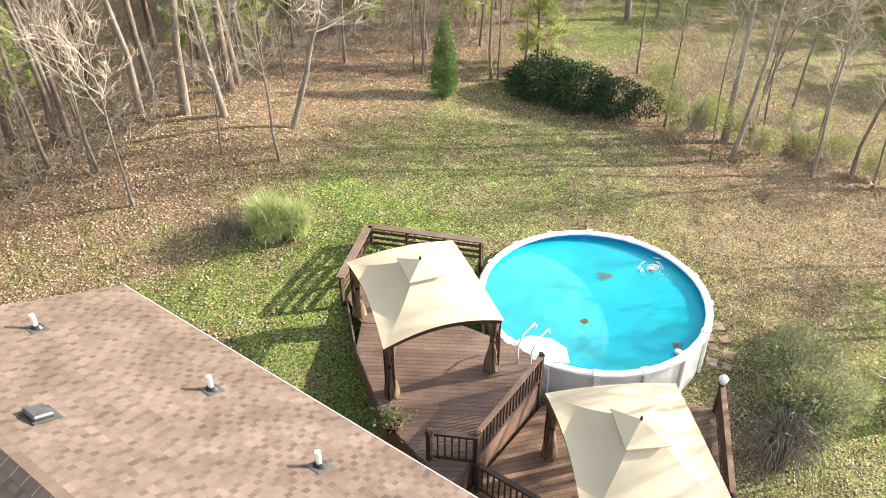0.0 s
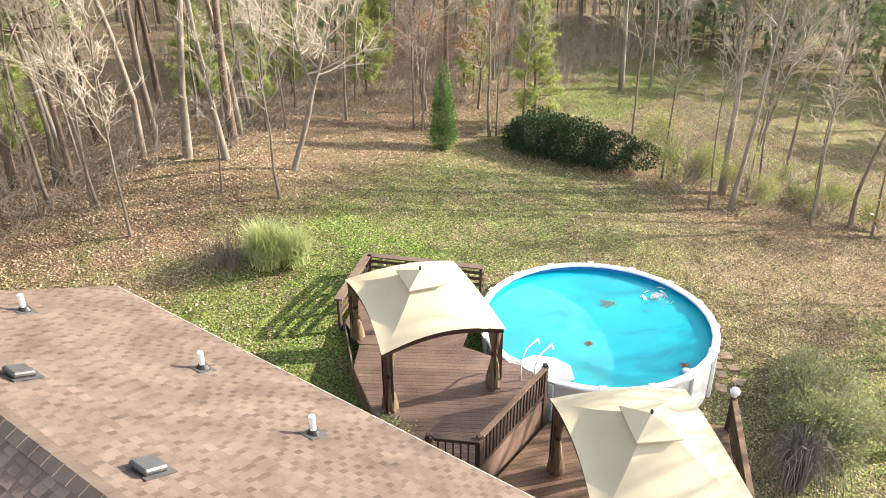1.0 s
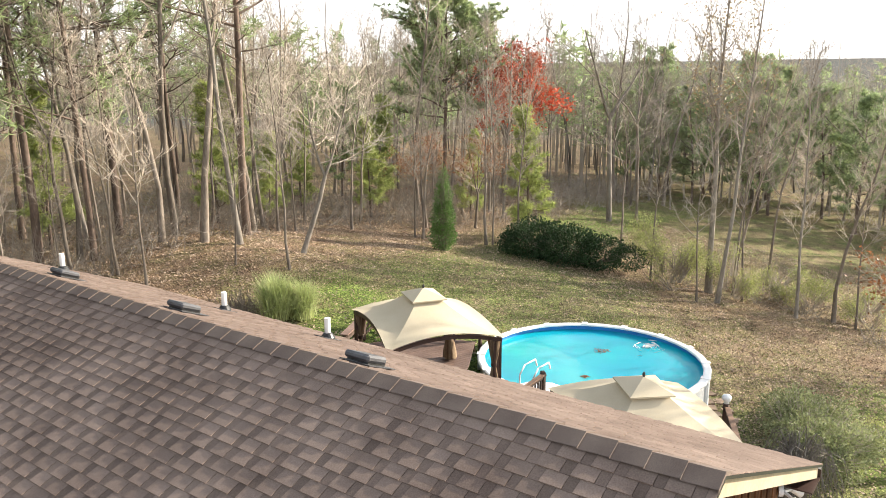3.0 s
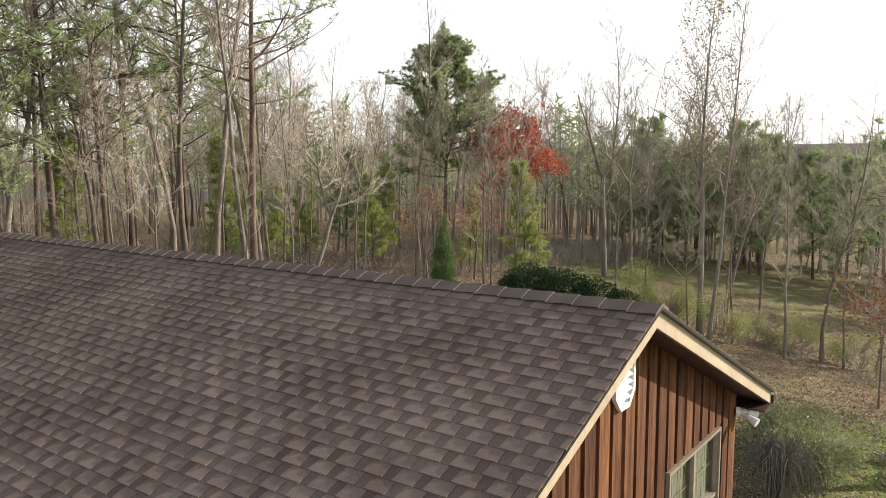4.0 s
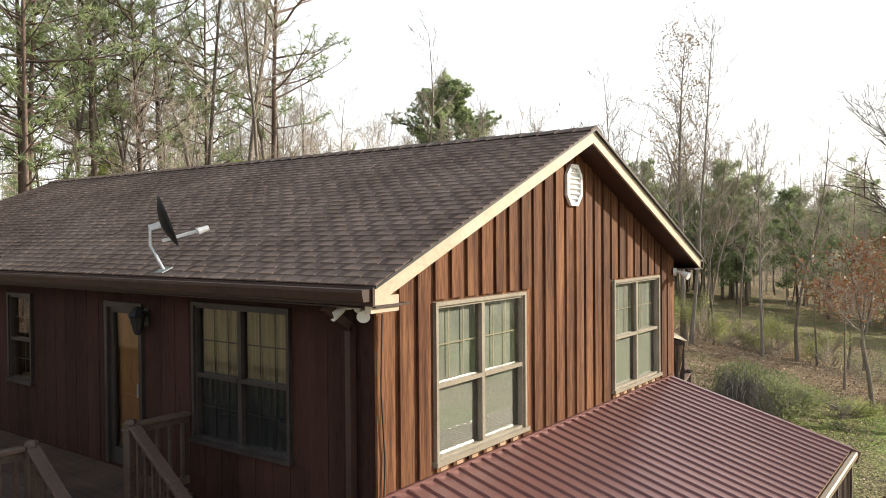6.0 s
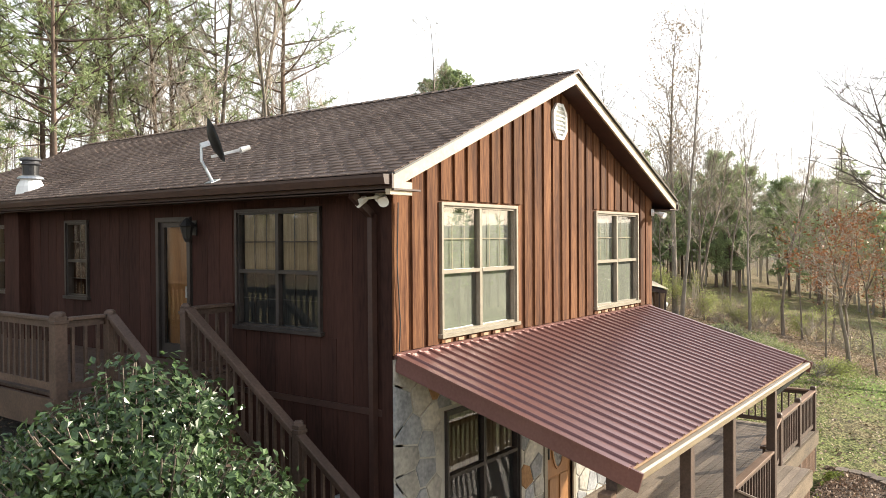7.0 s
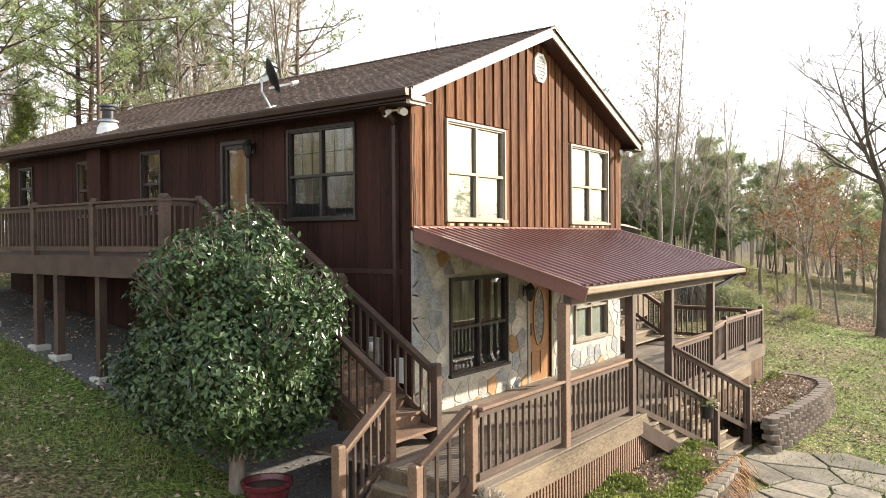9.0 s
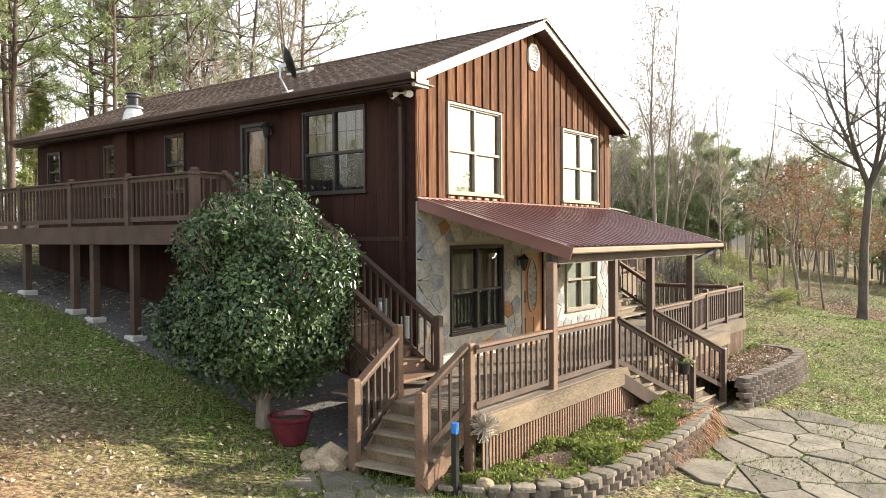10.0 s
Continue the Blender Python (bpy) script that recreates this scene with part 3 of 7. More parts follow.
while y < RY1:
    bm = bmesh.new()
    y1 = min(y + 0.3, RY1)
    for s in (1, -1):
        vs = [bm.verts.new(p) for p in ((RX, y, RZ + 0.035), (RX, y1, RZ + 0.022), (RX + s * 0.17, y1, roof_z(RX + 0.17) + 0.02), (RX + s * 0.17, y, roof_z(RX + 0.17) + 0.035), (RX + s * 0.17, y, roof_z(RX + 0.17)), (RX, y, RZ))]
        f1 = bm.faces.new(vs[:4] if s == 1 else vs[3::-1])
        f2 = bm.faces.new((vs[0], vs[3], vs[4], vs[5]))
    y += 0.28
    bmesh.ops.remove_doubles(bm, verts=bm.verts[:], dist=0.0005)
    part("ridge_cap", bm, SHINGLE_CAP, house)

# rakes, fascias, soffits, gutters
for s, xe in ((1, EX0), (-1, EX1)):
    bm = bmesh.new()
    for dz in (0.17,):
        q = [(xe, roof_z(xe) - 0.03), (RX, RZ - 0.03), (RX, RZ - 0.03 - dz), (xe, roof_z(xe) - 0.03 - dz)]
        vs = [bm.verts.new((x, y, z)) for y in (RY0 + 0.035, RY0 + 0.068) for x, z in q]
        for f in ((0, 1, 2, 3), (7, 6, 5, 4), (0, 4, 5, 1), (1, 5, 6, 2), (2, 6, 7, 3), (3, 7, 4, 0)):
            bm.faces.new([vs[i] for i in f])
    bmesh.ops.recalc_face_normals(bm, faces=bm.faces[:])
    part("rake_board", bm, CREAM, house, "cream painted rake board")
    bm = bmesh.new()
    beam(bm, (xe - 0.02 * s, RY0, roof_z(xe) - 0.1), (xe - 0.02 * s, RY1, roof_z(xe) - 0.1), 0.03, 0.17)
    part("fascia", bm, DARKTRIM, house)
    bm = bmesh.new()
    x0, x1 = (xe, 0.0) if s == 1 else (HX, xe)
    box(bm, (x0, RY0, roof_z(xe) - 0.2), (x1, RY1, roof_z(xe) - 0.18))
    part("soffit", bm, DARKTRIM, house)
# boxed cream return at the near eave corner
bm = bmesh.new()
box(bm, (EX0 - 0.03, RY0 + 0.03, roof_z(EX0) - 0.25), (EX0 + 0.36, RY0 + 0.1, roof_z(EX0) - 0.1))
part("eave_return", bm, CREAM, house)
bm = bmesh.new()
prof = [(0, 0), (-0.12, 0.0), (-0.12, -0.03), (-0.1, -0.11), (0, -0.11)]
vs = [[bm.verts.new((EX0 - 0.035 + px, y, roof_z(EX0) - 0.03 + pz)) for px, pz in prof] for y in (RY0 + 0.02, RY1)]
for i in range(5):
    bm.faces.new((vs[0][i], vs[0][(i + 1) % 5], vs[1][(i + 1) % 5], vs[1][i]))
bm.faces.new(vs[0])
bm.faces.new(list(reversed(vs[1])))
bmesh.ops.recalc_face_normals(bm, faces=bm.faces[:])
part("gutter", bm, DARKTRIM, house, "dark brown gutter along the front eave")
bm = bmesh.new()
box(bm, (EX1 + 0.0, RY0, roof_z(EX1) - 0.07), (EX1 + 0.035, RY1, roof_z(EX1) - 0.012))
part("drip_edge", bm, WHITE, house, "white metal drip edge along the back eave")


def uv_part(name, place, boxes, material, parent, label=""):
    """Boxes given along a wall (u0, u1, z0, z1, d0, d1), d metres outward from its face."""
    bm = bmesh.new()
    for u0, u1, z0, z1, d0, d1 in boxes:
        p = [Vector(place(u, z, -d)) for d in (d0, d1) for u, z in ((u0, z0), (u1, z0), (u1, z1), (u0, z1))]
        vs = [bm.verts.new(v) for v in p]
        for f in ((0, 1, 2, 3), (7, 6, 5, 4), (0, 4, 5, 1), (1, 5, 6, 2), (2, 6, 7, 3), (3, 7, 4, 0)):
            bm.faces.new([vs[i] for i in f])
    bmesh.ops.recalc_face_normals(bm, faces=bm.faces[:])
    return part(name, bm, material, parent, label)


def glass_pane(place, u0, u1, z0, z1, d, parent):
    bm = bmesh.new()
    q = [bm.verts.new(place(u, z, d)) for u, z in ((u0, z0), (u1, z0), (u1, z1), (u0, z1))]
    face = bm.faces.new(q)
    bm.normal_update()
    if face.normal.dot(Vector(place(0, 0, -1))) < 0:
        face.normal_flip()
    return part("pane", bm, GLASS if place is gable and z0 > 3.5 else GLASS_PLAIN, parent)


def window(place, hole, frame_mat, label, units=2, muntins=True, shade=None, trim=None, cols=3):
    u0, u1, z0, z1 = hole
    t = 0.042
    boxes = [(u0 - t, u1 + t, z1, z1 + t, -0.1, 0.05), (u0 - t, u0, z0 - t, z1, -0.1, 0.05), (u1, u1 + t, z0 - t, z1, -0.1, 0.05), (u0 - t - 0.03, u1 + t + 0.03, z0 - t - 0.01, z0, -0.1, 0.075)]
    win = uv_part("window", place, boxes[:1], frame_mat, house, label)
    for nm, bx in zip(("jamb", "jamb", "sill"), boxes[1:]):
        uv_part(nm, place, [bx], frame_mat, win)
    zm = z0 + (z1 - z0) * 0.48
    step = (u1 - u0) / units
    for k in range(units):
        a, b = u0 + k * step, u0 + (k + 1) * step
        s = 0.03
        fb = [(a, a + s, z0, z1, -0.08, 0.02), (b - s, b, z0, z1, -0.08, 0.02), (a + s, b - s, z1 - s, z1, -0.08, 0.02), (a + s, b - s, z0, z0 + s, -0.08, 0.02), (a + s, b - s, zm - 0.025, zm + 0.025, -0.08, 0.025)]
        uv_part("sash", place, fb, frame_mat, win)
        p = glass_pane(place, a + s, b - s, zm, z1 - s, 0.03, win)
        p.visible_shadow = False
        p = glass_pane(place, a + s, b - s, z0 + s, zm, 0.045, win)
        p.visible_shadow = False
        if muntins:
            mb = []
            for zz0, zz1, rows in ((zm + 0.025, z1 - s, 2), (z0 + s, zm - 0.025, 2))[: 1 if frame_mat is WINFRAME else 2]:
                for c in range(1, cols):
                    uu = a + s + (b - a - 2 * s) * c / cols
                    mb.append((uu - 0.008, uu + 0.008, zz0, zz1, -0.052, -0.047))
                zz = (zz0 + zz1) / 2
                mb.append((a + s, b - s, zz - 0.008, zz + 0.008, -0.046, -0.0455))
            uv_part("muntin", place, mb, CREAM if frame_mat is WINFRAME else frame_mat, win)
    if shade:
        uv_part("shade", place, [(u0, u1, z0, z0 + (z1 - z0) * shade[1], -0.085, -0.075)], shade[0], win)
    return win


def dark_screens(place, win, hole):
    """Dark screens behind the glass of both lower sashes."""
    u0, u1, z0, z1 = hole
    um, zm = (u0 + u1) / 2, z0 + (z1 - z0) * 0.47
    for a, b in ((u0, um), (um, u1)):
        uv_part("screen", place, [(a + 0.03, b - 0.03, z0 + 0.03, zm, -0.06, -0.056)], DARKSCREEN, win, "dark insect screen")


SCREEN = mat("insect_screen", (0.2, 0.205, 0.17), (0.26, 0.265, 0.22), 20, 0.9, 0.0)
for h in GABLE_UP:
    win = window(gable, h, WINFRAME, "double window with pale frame and half screens", shade=(LINEN, 1.0))
    zm = h[2] + (h[3] - h[2]) * 0.47
    um = (h[0] + h[1]) / 2
    uv_part("screen", gable, [(h[0] + 0.04, um - 0.04, h[2] + 0.03, zm, -0.062, -0.058), (um + 0.04, h[1] - 0.04, h[2] + 0.03, zm, -0.062, -0.058)], SCREEN, win, "grey insect screen")
    uv_part("sill_block", gable, [(h[0] + 0.04 + k * 0.3, h[0] + 0.16 + k * 0.3, BAND + 0.06, h[2] - 0.08, 0.0, 0.035) for k in range(6)], TAN, win)
dark_screens(gable, window(gable, GABLE_LOW[0], DARKFRAME, "double window with dark frame and striped curtains", shade=(CURTAIN, 1.0), muntins=False), GABLE_LOW[0])
window(gable, GABLE_LOW[2], WINFRAME, "double window with pale frame behind the porch", shade=(LINEN, 1.0), muntins=False)
GOLDCURTAIN = mat("gold_curtain", (0.16, 0.12, 0.065), (0.32, 0.25, 0.15), 5, 0.9, 0.0, stretch=(3, 6, 0.2))
dark_screens(longside, window(longside, LONG_HOLES[0], DARKFRAME, "double window with dark frame, grids and gold curtains", shade=(GOLDCURTAIN, 1.0)), LONG_HOLES[0])
for h in LONG_HOLES[2:]:
    window(longside, h, DARKFRAME, "narrow dark-framed window with grids", units=1, cols=2)

# storm door on the long side
u0, u1, z0, z1 = LONG_HOLES[1]
door = uv_part("door", longside, [(u0 - 0.07, u0, z0, z1 + 0.07, -0.1, 0.05), (u1, u1 + 0.07, z0, z1 + 0.07, -0.1, 0.05), (u0, u1, z1, z1 + 0.07, -0.1, 0.05), (u0, u0 + 0.08, z0, z1, -0.06, 0.0), (u1 - 0.08, u1, z0, z1, -0.06, 0.0), (u0 + 0.08, u1 - 0.08, z0, z0 + 0.22, -0.06, 0.0), (u0 + 0.08, u1 - 0.08, z1 - 0.08, z1, -0.06, 0.0)], DARKFRAME, house, "dark storm door with a full glass pane")
p = glass_pane(longside, u0 + 0.08, u1 - 0.08, z0 + 0.22, z1 - 0.08, 0.03, door)
p.visible_shadow = False
uv_part("inner_door", longside, [(u0, u1, z0, z1, -0.14, -0.1)], OAK, door)
uv_part("handle", longside, [(u0 + 0.03, u0 + 0.06, z0 + 0.95, z0 + 1.12, 0.0, 0.04)], GALV, door)

# oak front door with oval glass
u0, u1, z0, z1 = GABLE_LOW[1]
fdoor = uv_part("door", gable, [(u0, u1, z0, z1, -0.08, -0.035)], OAK, house, "honey oak front door with an oval leaded pane")
uv_part("frame", gable, [(u0 - 0.09, u0, z0, z1 + 0.09, -0.1, 0.03), (u1, u1 + 0.09, z0, z1 + 0.09, -0.1, 0.03), (u0, u1, z1, z1 + 0.09, -0.1, 0.03)], WINFRAME, fdoor)
bm = bmesh.new()
um, zc = (u0 + u1) / 2, z0 + 1.3
for ra, rb, mt in ((0.2, 0.56, 0),):
    ring = []
    for k in range(28):
        a = 2 * math.pi * k / 28
        ring.append([bm.verts.new((um + (ra + o) * math.cos(a), y, zc + (rb + o) * math.sin(a))) for o, y in ((0, 0.03), (0, 0.012), (0.04, 0.012), (0.04, 0.034))])
    for a, b in zip(ring, ring[1:] + ring[:1]):
        for i in range(3):
            bm.faces.new((a[i], b[i], b[i + 1], a[i + 1]))
part("oval_frame", bm, OAK, fdoor)
bm = bmesh.new()
vs = [bm.verts.new((um + 0.2 * math.cos(2 * math.pi * k / 28), 0.028, zc + 0.56 * math.sin(2 * math.pi * k / 28))) for k in range(28)]
bm.faces.new(vs)
part("oval_pane", bm, mat("leaded_glass", (0.05, 0.05, 0.05), (0.3, 0.3, 0.28), 14, 0.15, 0.4), fdoor)
uv_part("panel", gable, [(u0 + 0.14, um - 0.05, z0 + 0.14, z0 + 0.6, -0.035, -0.015), (um + 0.05, u1 - 0.14, z0 + 0.14, z0 + 0.6, -0.035, -0.015)], OAK, fdoor)
uv_part("handle", gable, [(u0 + 0.05, u0 + 0.09, z0 + 0.95, z0 + 1.2, -0.035, 0.02)], BLACK, fdoor)

# flue chase on the long wall, louvre, flashing
uv_part("pilaster", longside, [(8.98, 9.55, 2.85, roof_z(0) - 0.14, 0.018, 0.22)], SIDING, house)
bm = bmesh.new()
for r0, y in ((0.0, 0),):
    a = [bm.verts.new((4.13 + 0.23 * sx, -0.075, 6.8 + 0.29 * sz)) for sx, sz in ((-0.45, -1), (0.45, -1), (1, -0.5), (1, 0.5), (0.45, 1), (-0.45, 1), (-1, 0.5), (-1, -0.5))]
    b = [bm.verts.new((v.co.x, -0.03, v.co.z)) for v in a]
    c = [bm.verts.new((4.13 + (v.co.x - 4.13) * 0.78, -0.075, 6.8 + (v.co.z - 6.8) * 0.82)) for v in a]
    d = [bm.verts.new((v.co.x, -0.036, v.co.z)) for v in c]
    for i in range(8):
        j = (i + 1) % 8
        bm.faces.new((a[i], a[j], b[j], b[i]))
        bm.faces.new((a[j], a[i], c[i], c[j]))
        bm.faces.new((c[j], c[i], d[i], d[j]))
    bm.faces.new(d)
bmesh.ops.recalc_face_normals(bm, faces=bm.faces[:])
louvre = part("louvre", bm, WHITE, house, "white octagonal gable louvre")
for k in range(6):
    bm = bmesh.new()
    tbox(bm, (4.13, -0.055, 6.62 + 0.072 * k), (0.33 - (0.08 if k in (0, 5) else 0), 0.045, 0.012), pose(0, 0, 0, 40))
    part("slat", bm, WHITE, louvre)
uv_part("flashing", gable, [(0.0, HX, BAND - 0.02, BAND + 0.05, 0.0, 0.045)], METALROOF, house)

# roof fittings
def pipe_vent(x, y, label="white plastic vent pipe with a dark collar"):
    t = thing("vent_pipe", (x, y, roof_z(x)), label, "vent pipe", "vent pipes")
    bm = bmesh.new()
    cyl(bm, (0, 0, -0.02), (0, 0, 0.36), 0.05, n=14)
    part("pipe", bm, WHITE, t, smooth=False)
    bm = bmesh.new()
    lathe(bm, [(0.11, -0.05), (0.12, 0.03), (0.075, 0.1), (0.06, 0.11)], n=14)
    part("collar", bm, BLACK, t)
    bm = bmesh.new()
    tbox(bm, (0, 0, 0.016), (0.36, 0.3, 0.012), pose(0, 0, 0, 0, math.degrees(math.atan(SLOPE)) * (1 if x > RX else -1)))
    part("flashing", bm, VENTGREY, t)


def box_vent(x, y):
    tilt = math.degrees(math.atan(SLOPE)) * (1 if x > RX else -1)
    t = thing("roof_vent", (x, y, roof_z(x)), "low dark grey box vent on the roof", "roof vent", "roof vents")
    bm = bmesh.new()
    tbox(bm, (0, 0, 0.1), (0.34, 0.36, 0.08), pose(0, 0, 0, 0, tilt), 0.025)
    part("hood", bm, VENTGREY, t)
    bm = bmesh.new()
    tbox(bm, (0, 0, 0.03), (0.3, 0.3, 0.09), pose(0, 0, 0, 0, tilt))
    part("base", bm, BLACK, t)
    bm = bmesh.new()
    tbox(bm, (0.03, 0, 0.014), (0.46, 0.44, 0.01), pose(0, 0, 0, 0, tilt))
    part("flashing", bm, VENTGREY, t)


for x, y in ((7.27, 6.85), (7.38, 9.65), (6.2, 13.15)):
    pipe_vent(x, y)
for x, y in ((4.62, 3.6), (4.78, 7.1), (4.85, 10.4)):
    box_vent(x, y)


# pendant lamps seen glowing inside the rooms
GLOW = bpy.data.materials.new("lit_glass_shade")
GLOW.use_nodes = True
GLOW.node_tree.nodes["Principled BSDF"].inputs["Emission Color"].default_value = (1.0, 0.72, 0.35, 1)
GLOW.node_tree.nodes["Principled BSDF"].inputs["Emission Strength"].default_value = 6.0
for x, y in ((1.6, 1.55), (1.3, 7.6)):
    t = thing("pendant_lamp", (x, y, 4.95), "lit pendant lamp with a warm glass shade indoors", "lamp", "indoor lamps")
    bm = bmesh.new()
    lathe(bm, [(0.02, 0.16), (0.1, 0.12), (0.19, 0.0), (0.17, -0.02), (0.05, 0.06)], n=16)
    part("shade", bm, GLOW, t, "glowing warm glass shade")
    bm = bmesh.new()
    cyl(bm, (0, 0, 0.15), (0, 0, 0.47), 0.012, n=8)
    part("rod", bm, BLACK, t)
    lamp = new("lamp_bulb", bpy.data.lights.new("lamp_bulb", "POINT"))
    lamp.data.energy = 14
    lamp.data.color = (1.0, 0.72, 0.4)
    lamp.data.shadow_soft_size = 0.12
    lamp.location = (x, y, 4.86)


# electric meter and service cable on the long wall
t = thing("electric_meter", (-0.02, 0.75, 1.45), "grey electric meter box with a round glass meter", "meter box")
bm = bmesh.new()
box(bm, (-0.12, -0.14, -0.25), (0.0, 0.14, 0.25), 0.01)
part("box", bm, GALV, t)
bm = bmesh.new()
cyl(bm, (-0.12, 0, 0.1), (-0.2, 0, 0.1), 0.085, 0.07, n=16)
part("meter", bm, WHITE, t)
t = thing("breaker_box", (-0.02, 0.2, 1.2), "white outdoor breaker box by the corner", "breaker box")
bm = bmesh.new()
box(bm, (-0.1, -0.1, -0.2), (0.0, 0.1, 0.2), 0.01)
part("case", bm, WHITE, t)
bm = bmesh.new()
pts_ = [Vector((0.02, -0.06, 5.35)), Vector((0.0, -0.055, 4.6)), Vector((0.05, -0.055, 3.9)), Vector((0.03, -0.055, 3.56))]
for a, b in zip(pts_, pts_[1:]):
    cyl(bm, a, b, 0.008, n=6)
tagged(obj("cable", bm, BLACK), "thin black cable hanging down the corner", "cable")


# ---- rails, decks and stairs ----
BAL = {}


def baluster_mesh(h):
    key = round(h, 2)
    if key not in BAL:
        bm = bmesh.new()
        tbox(bm, (0, 0, h / 2), (0.036, 0.036, h))
        me = bpy.data.meshes.new("baluster")
        bm.to_mesh(me)
        bm.free()
        me.materials.append(RAILWOOD)
        BAL[key] = me
    return BAL[key]


def railing(a, b, za, zb, label="brown stained wooden railing", h=0.92, mat_top=RAILWOOD, spacing=0.15, cap=0.13):
    """A rail run from a to b over floors at za and zb: top rail, bottom rail and balusters."""
    t = thing("railing", (a[0], a[1], za), label, "railing", "porch and deck railings")
    d = Vector((b[0] - a[0], b[1] - a[1], zb - za))
    flat = math.hypot(d.x, d.y)
    bm = bmesh.new()
    beam(bm, (0, 0, h), d + Vector((0, 0, h)), cap, 0.04, 0.006)
    part("top_rail", bm, mat_top, t)
    bm = bmesh.new()
    beam(bm, (0, 0, h - 0.06), d + Vector((0, 0, h - 0.06)), 0.04, 0.08)
    part("upper_rail", bm, RAILWOOD, t)
    bm = bmesh.new()
    beam(bm, (0, 0, 0.12), d + Vector((0, 0, 0.12)), 0.04, 0.09)
    part("bottom_rail", bm, RAILWOOD, t)
    n = max(1, int(flat / spacing))
    me = baluster_mesh(h - 0.2)
    for k in range(n):
        f = (k + 0.5) / n
        o = new("baluster", me)
        o.parent = t
        o.location = (d.x * f, d.y * f, d.z * f + 0.12)
        o.rotation_euler = (0, 0, math.atan2(d.y, d.x))
    return t


def post(x, y, z0, z1, size=0.12, material=RAILWOOD, label="square brown wooden post", cap=True, name="post", rz=0.0):
    bm = bmesh.new()
    box(bm, (-size / 2, -size / 2, 0), (size / 2, size / 2, z1 - z0), 0.008)
    o = obj(name, bm, material)
    o.matrix_basis = pose(x, y, z0, 0, 0, rz)
    tagged(o, label, "post", "wooden posts")
    if cap and z1 < 2.2:
        # plain post with a chamfered head
        bm = bmesh.new()
        k = size / 2
        a = [bm.verts.new((sx * k, sy * k, z1 - z0)) for sx, sy in ((-1, -1), (1, -1), (1, 1), (-1, 1))]
        b = [bm.verts.new((v.co.x * 0.72, v.co.y * 0.72, z1 - z0 + 0.025)) for v in a]
        bm.faces.new(b)
        for i in range(4):
            bm.faces.new((a[i], a[(i + 1) % 4], b[(i + 1) % 4], b[i]))
        part("post_head", bm, material, o)
    elif cap:
        bm = bmesh.new()
        box(bm, (-size / 2 - 0.012, -size / 2 - 0.012, z1 - z0 - 0.09), (size / 2 + 0.012, size / 2 + 0.012, z1 - z0 - 0.05), 0.004)
        lathe(bm, [(size * 0.66, z1 - z0), (size * 0.62, z1 - z0 + 0.03), (size * 0.4, z1 - z0 + 0.05)], n=4)
        part("cap", bm, material, o)
    return o


def convex_boards(pts, ang, width, gap, z, material, parent, thick=0.035, name="board"):
    """Deck boards laid across a convex outline at an angle in degrees."""
    c, s = math.cos(radians(ang)), math.sin(radians(ang))
    loc = [(x * c + y * s, -x * s + y * c) for x, y in pts]
    v = min(q[1] for q in loc)
    top = max(q[1] for q in loc)
    while v < top - 0.02:
        rows = []
        for vv in (v + gap / 2, min(v + width - gap / 2, top)):
            hits = []
            for (ua, va), (ub, vb) in zip(loc, loc[1:] + loc[:1]):
                if (va - vv) * (vb - vv) <= 0 and abs(va - vb) > 1e-6:
                    hits.append(ua + (ub - ua) * (vv - va) / (vb - va))
            rows.append((min(hits), max(hits), vv) if len(hits) > 1 else None)
        if rows[0] and rows[1]:
            q = [(rows[0][0], rows[0][2]), (rows[0][1], rows[0][2]), (rows[1][1], rows[1][2]), (rows[1][0], rows[1][2])]
            bm = bmesh.new()
            slab(bm, [(u * c - w * s, u * s + w * c) for u, w in q], z - thick, z)
            part(name, bm, material, parent)
        v += width


def flight(name, a0, b0, a1, b1, z0, z1, steps, material, label, stringer=RAILWOOD, tread=None):
    """Steps from the line a0-b0 at height z0 down to the line a1-b1 at z1."""
    t = thing(name, (a0[0], a0[1], z0), label, "stairs")
    o = Vector((a0[0], a0[1], z0))
    for k in range(steps):
        f0, f1 = k / steps, (k + 1) / steps + 0.16 / steps
        z = z0 + (z1 - z0) * (k + 1) / (steps + 1)
        q = [Vector(a0).lerp(Vector(a1), f0), Vector(b0).lerp(Vector(b1), f0), Vector(b0).lerp(Vector(b1), f1), Vector(a0).lerp(Vector(a1), f1)]
        bm = bmesh.new()
        slab(bm, [(p.x - o.x, p.y - o.y) for p in q], z - 0.04 - o.z, z - o.z)
        part("tread", bm, tread or material, t)
        bm = bmesh.new()
        p0, p1 = q[0], q[1]
        beam(bm, (p0.x - o.x, p0.y - o.y, z + 0.06 - o.z), (p1.x - o.x, p1.y - o.y, z + 0.06 - o.z), 0.02, 0.15)
        part("riser", bm, material, t)
    for p, q in ((a0, a1), (b0, b1)):
        bm = bmesh.new()
        beam(bm, (p[0] - o.x, p[1] - o.y, -0.2), (q[0] - o.x, q[1] - o.y, z1 - z0 - 0.02), 0.04, 0.24)
        part("stringer", bm, stringer, t)
    return t


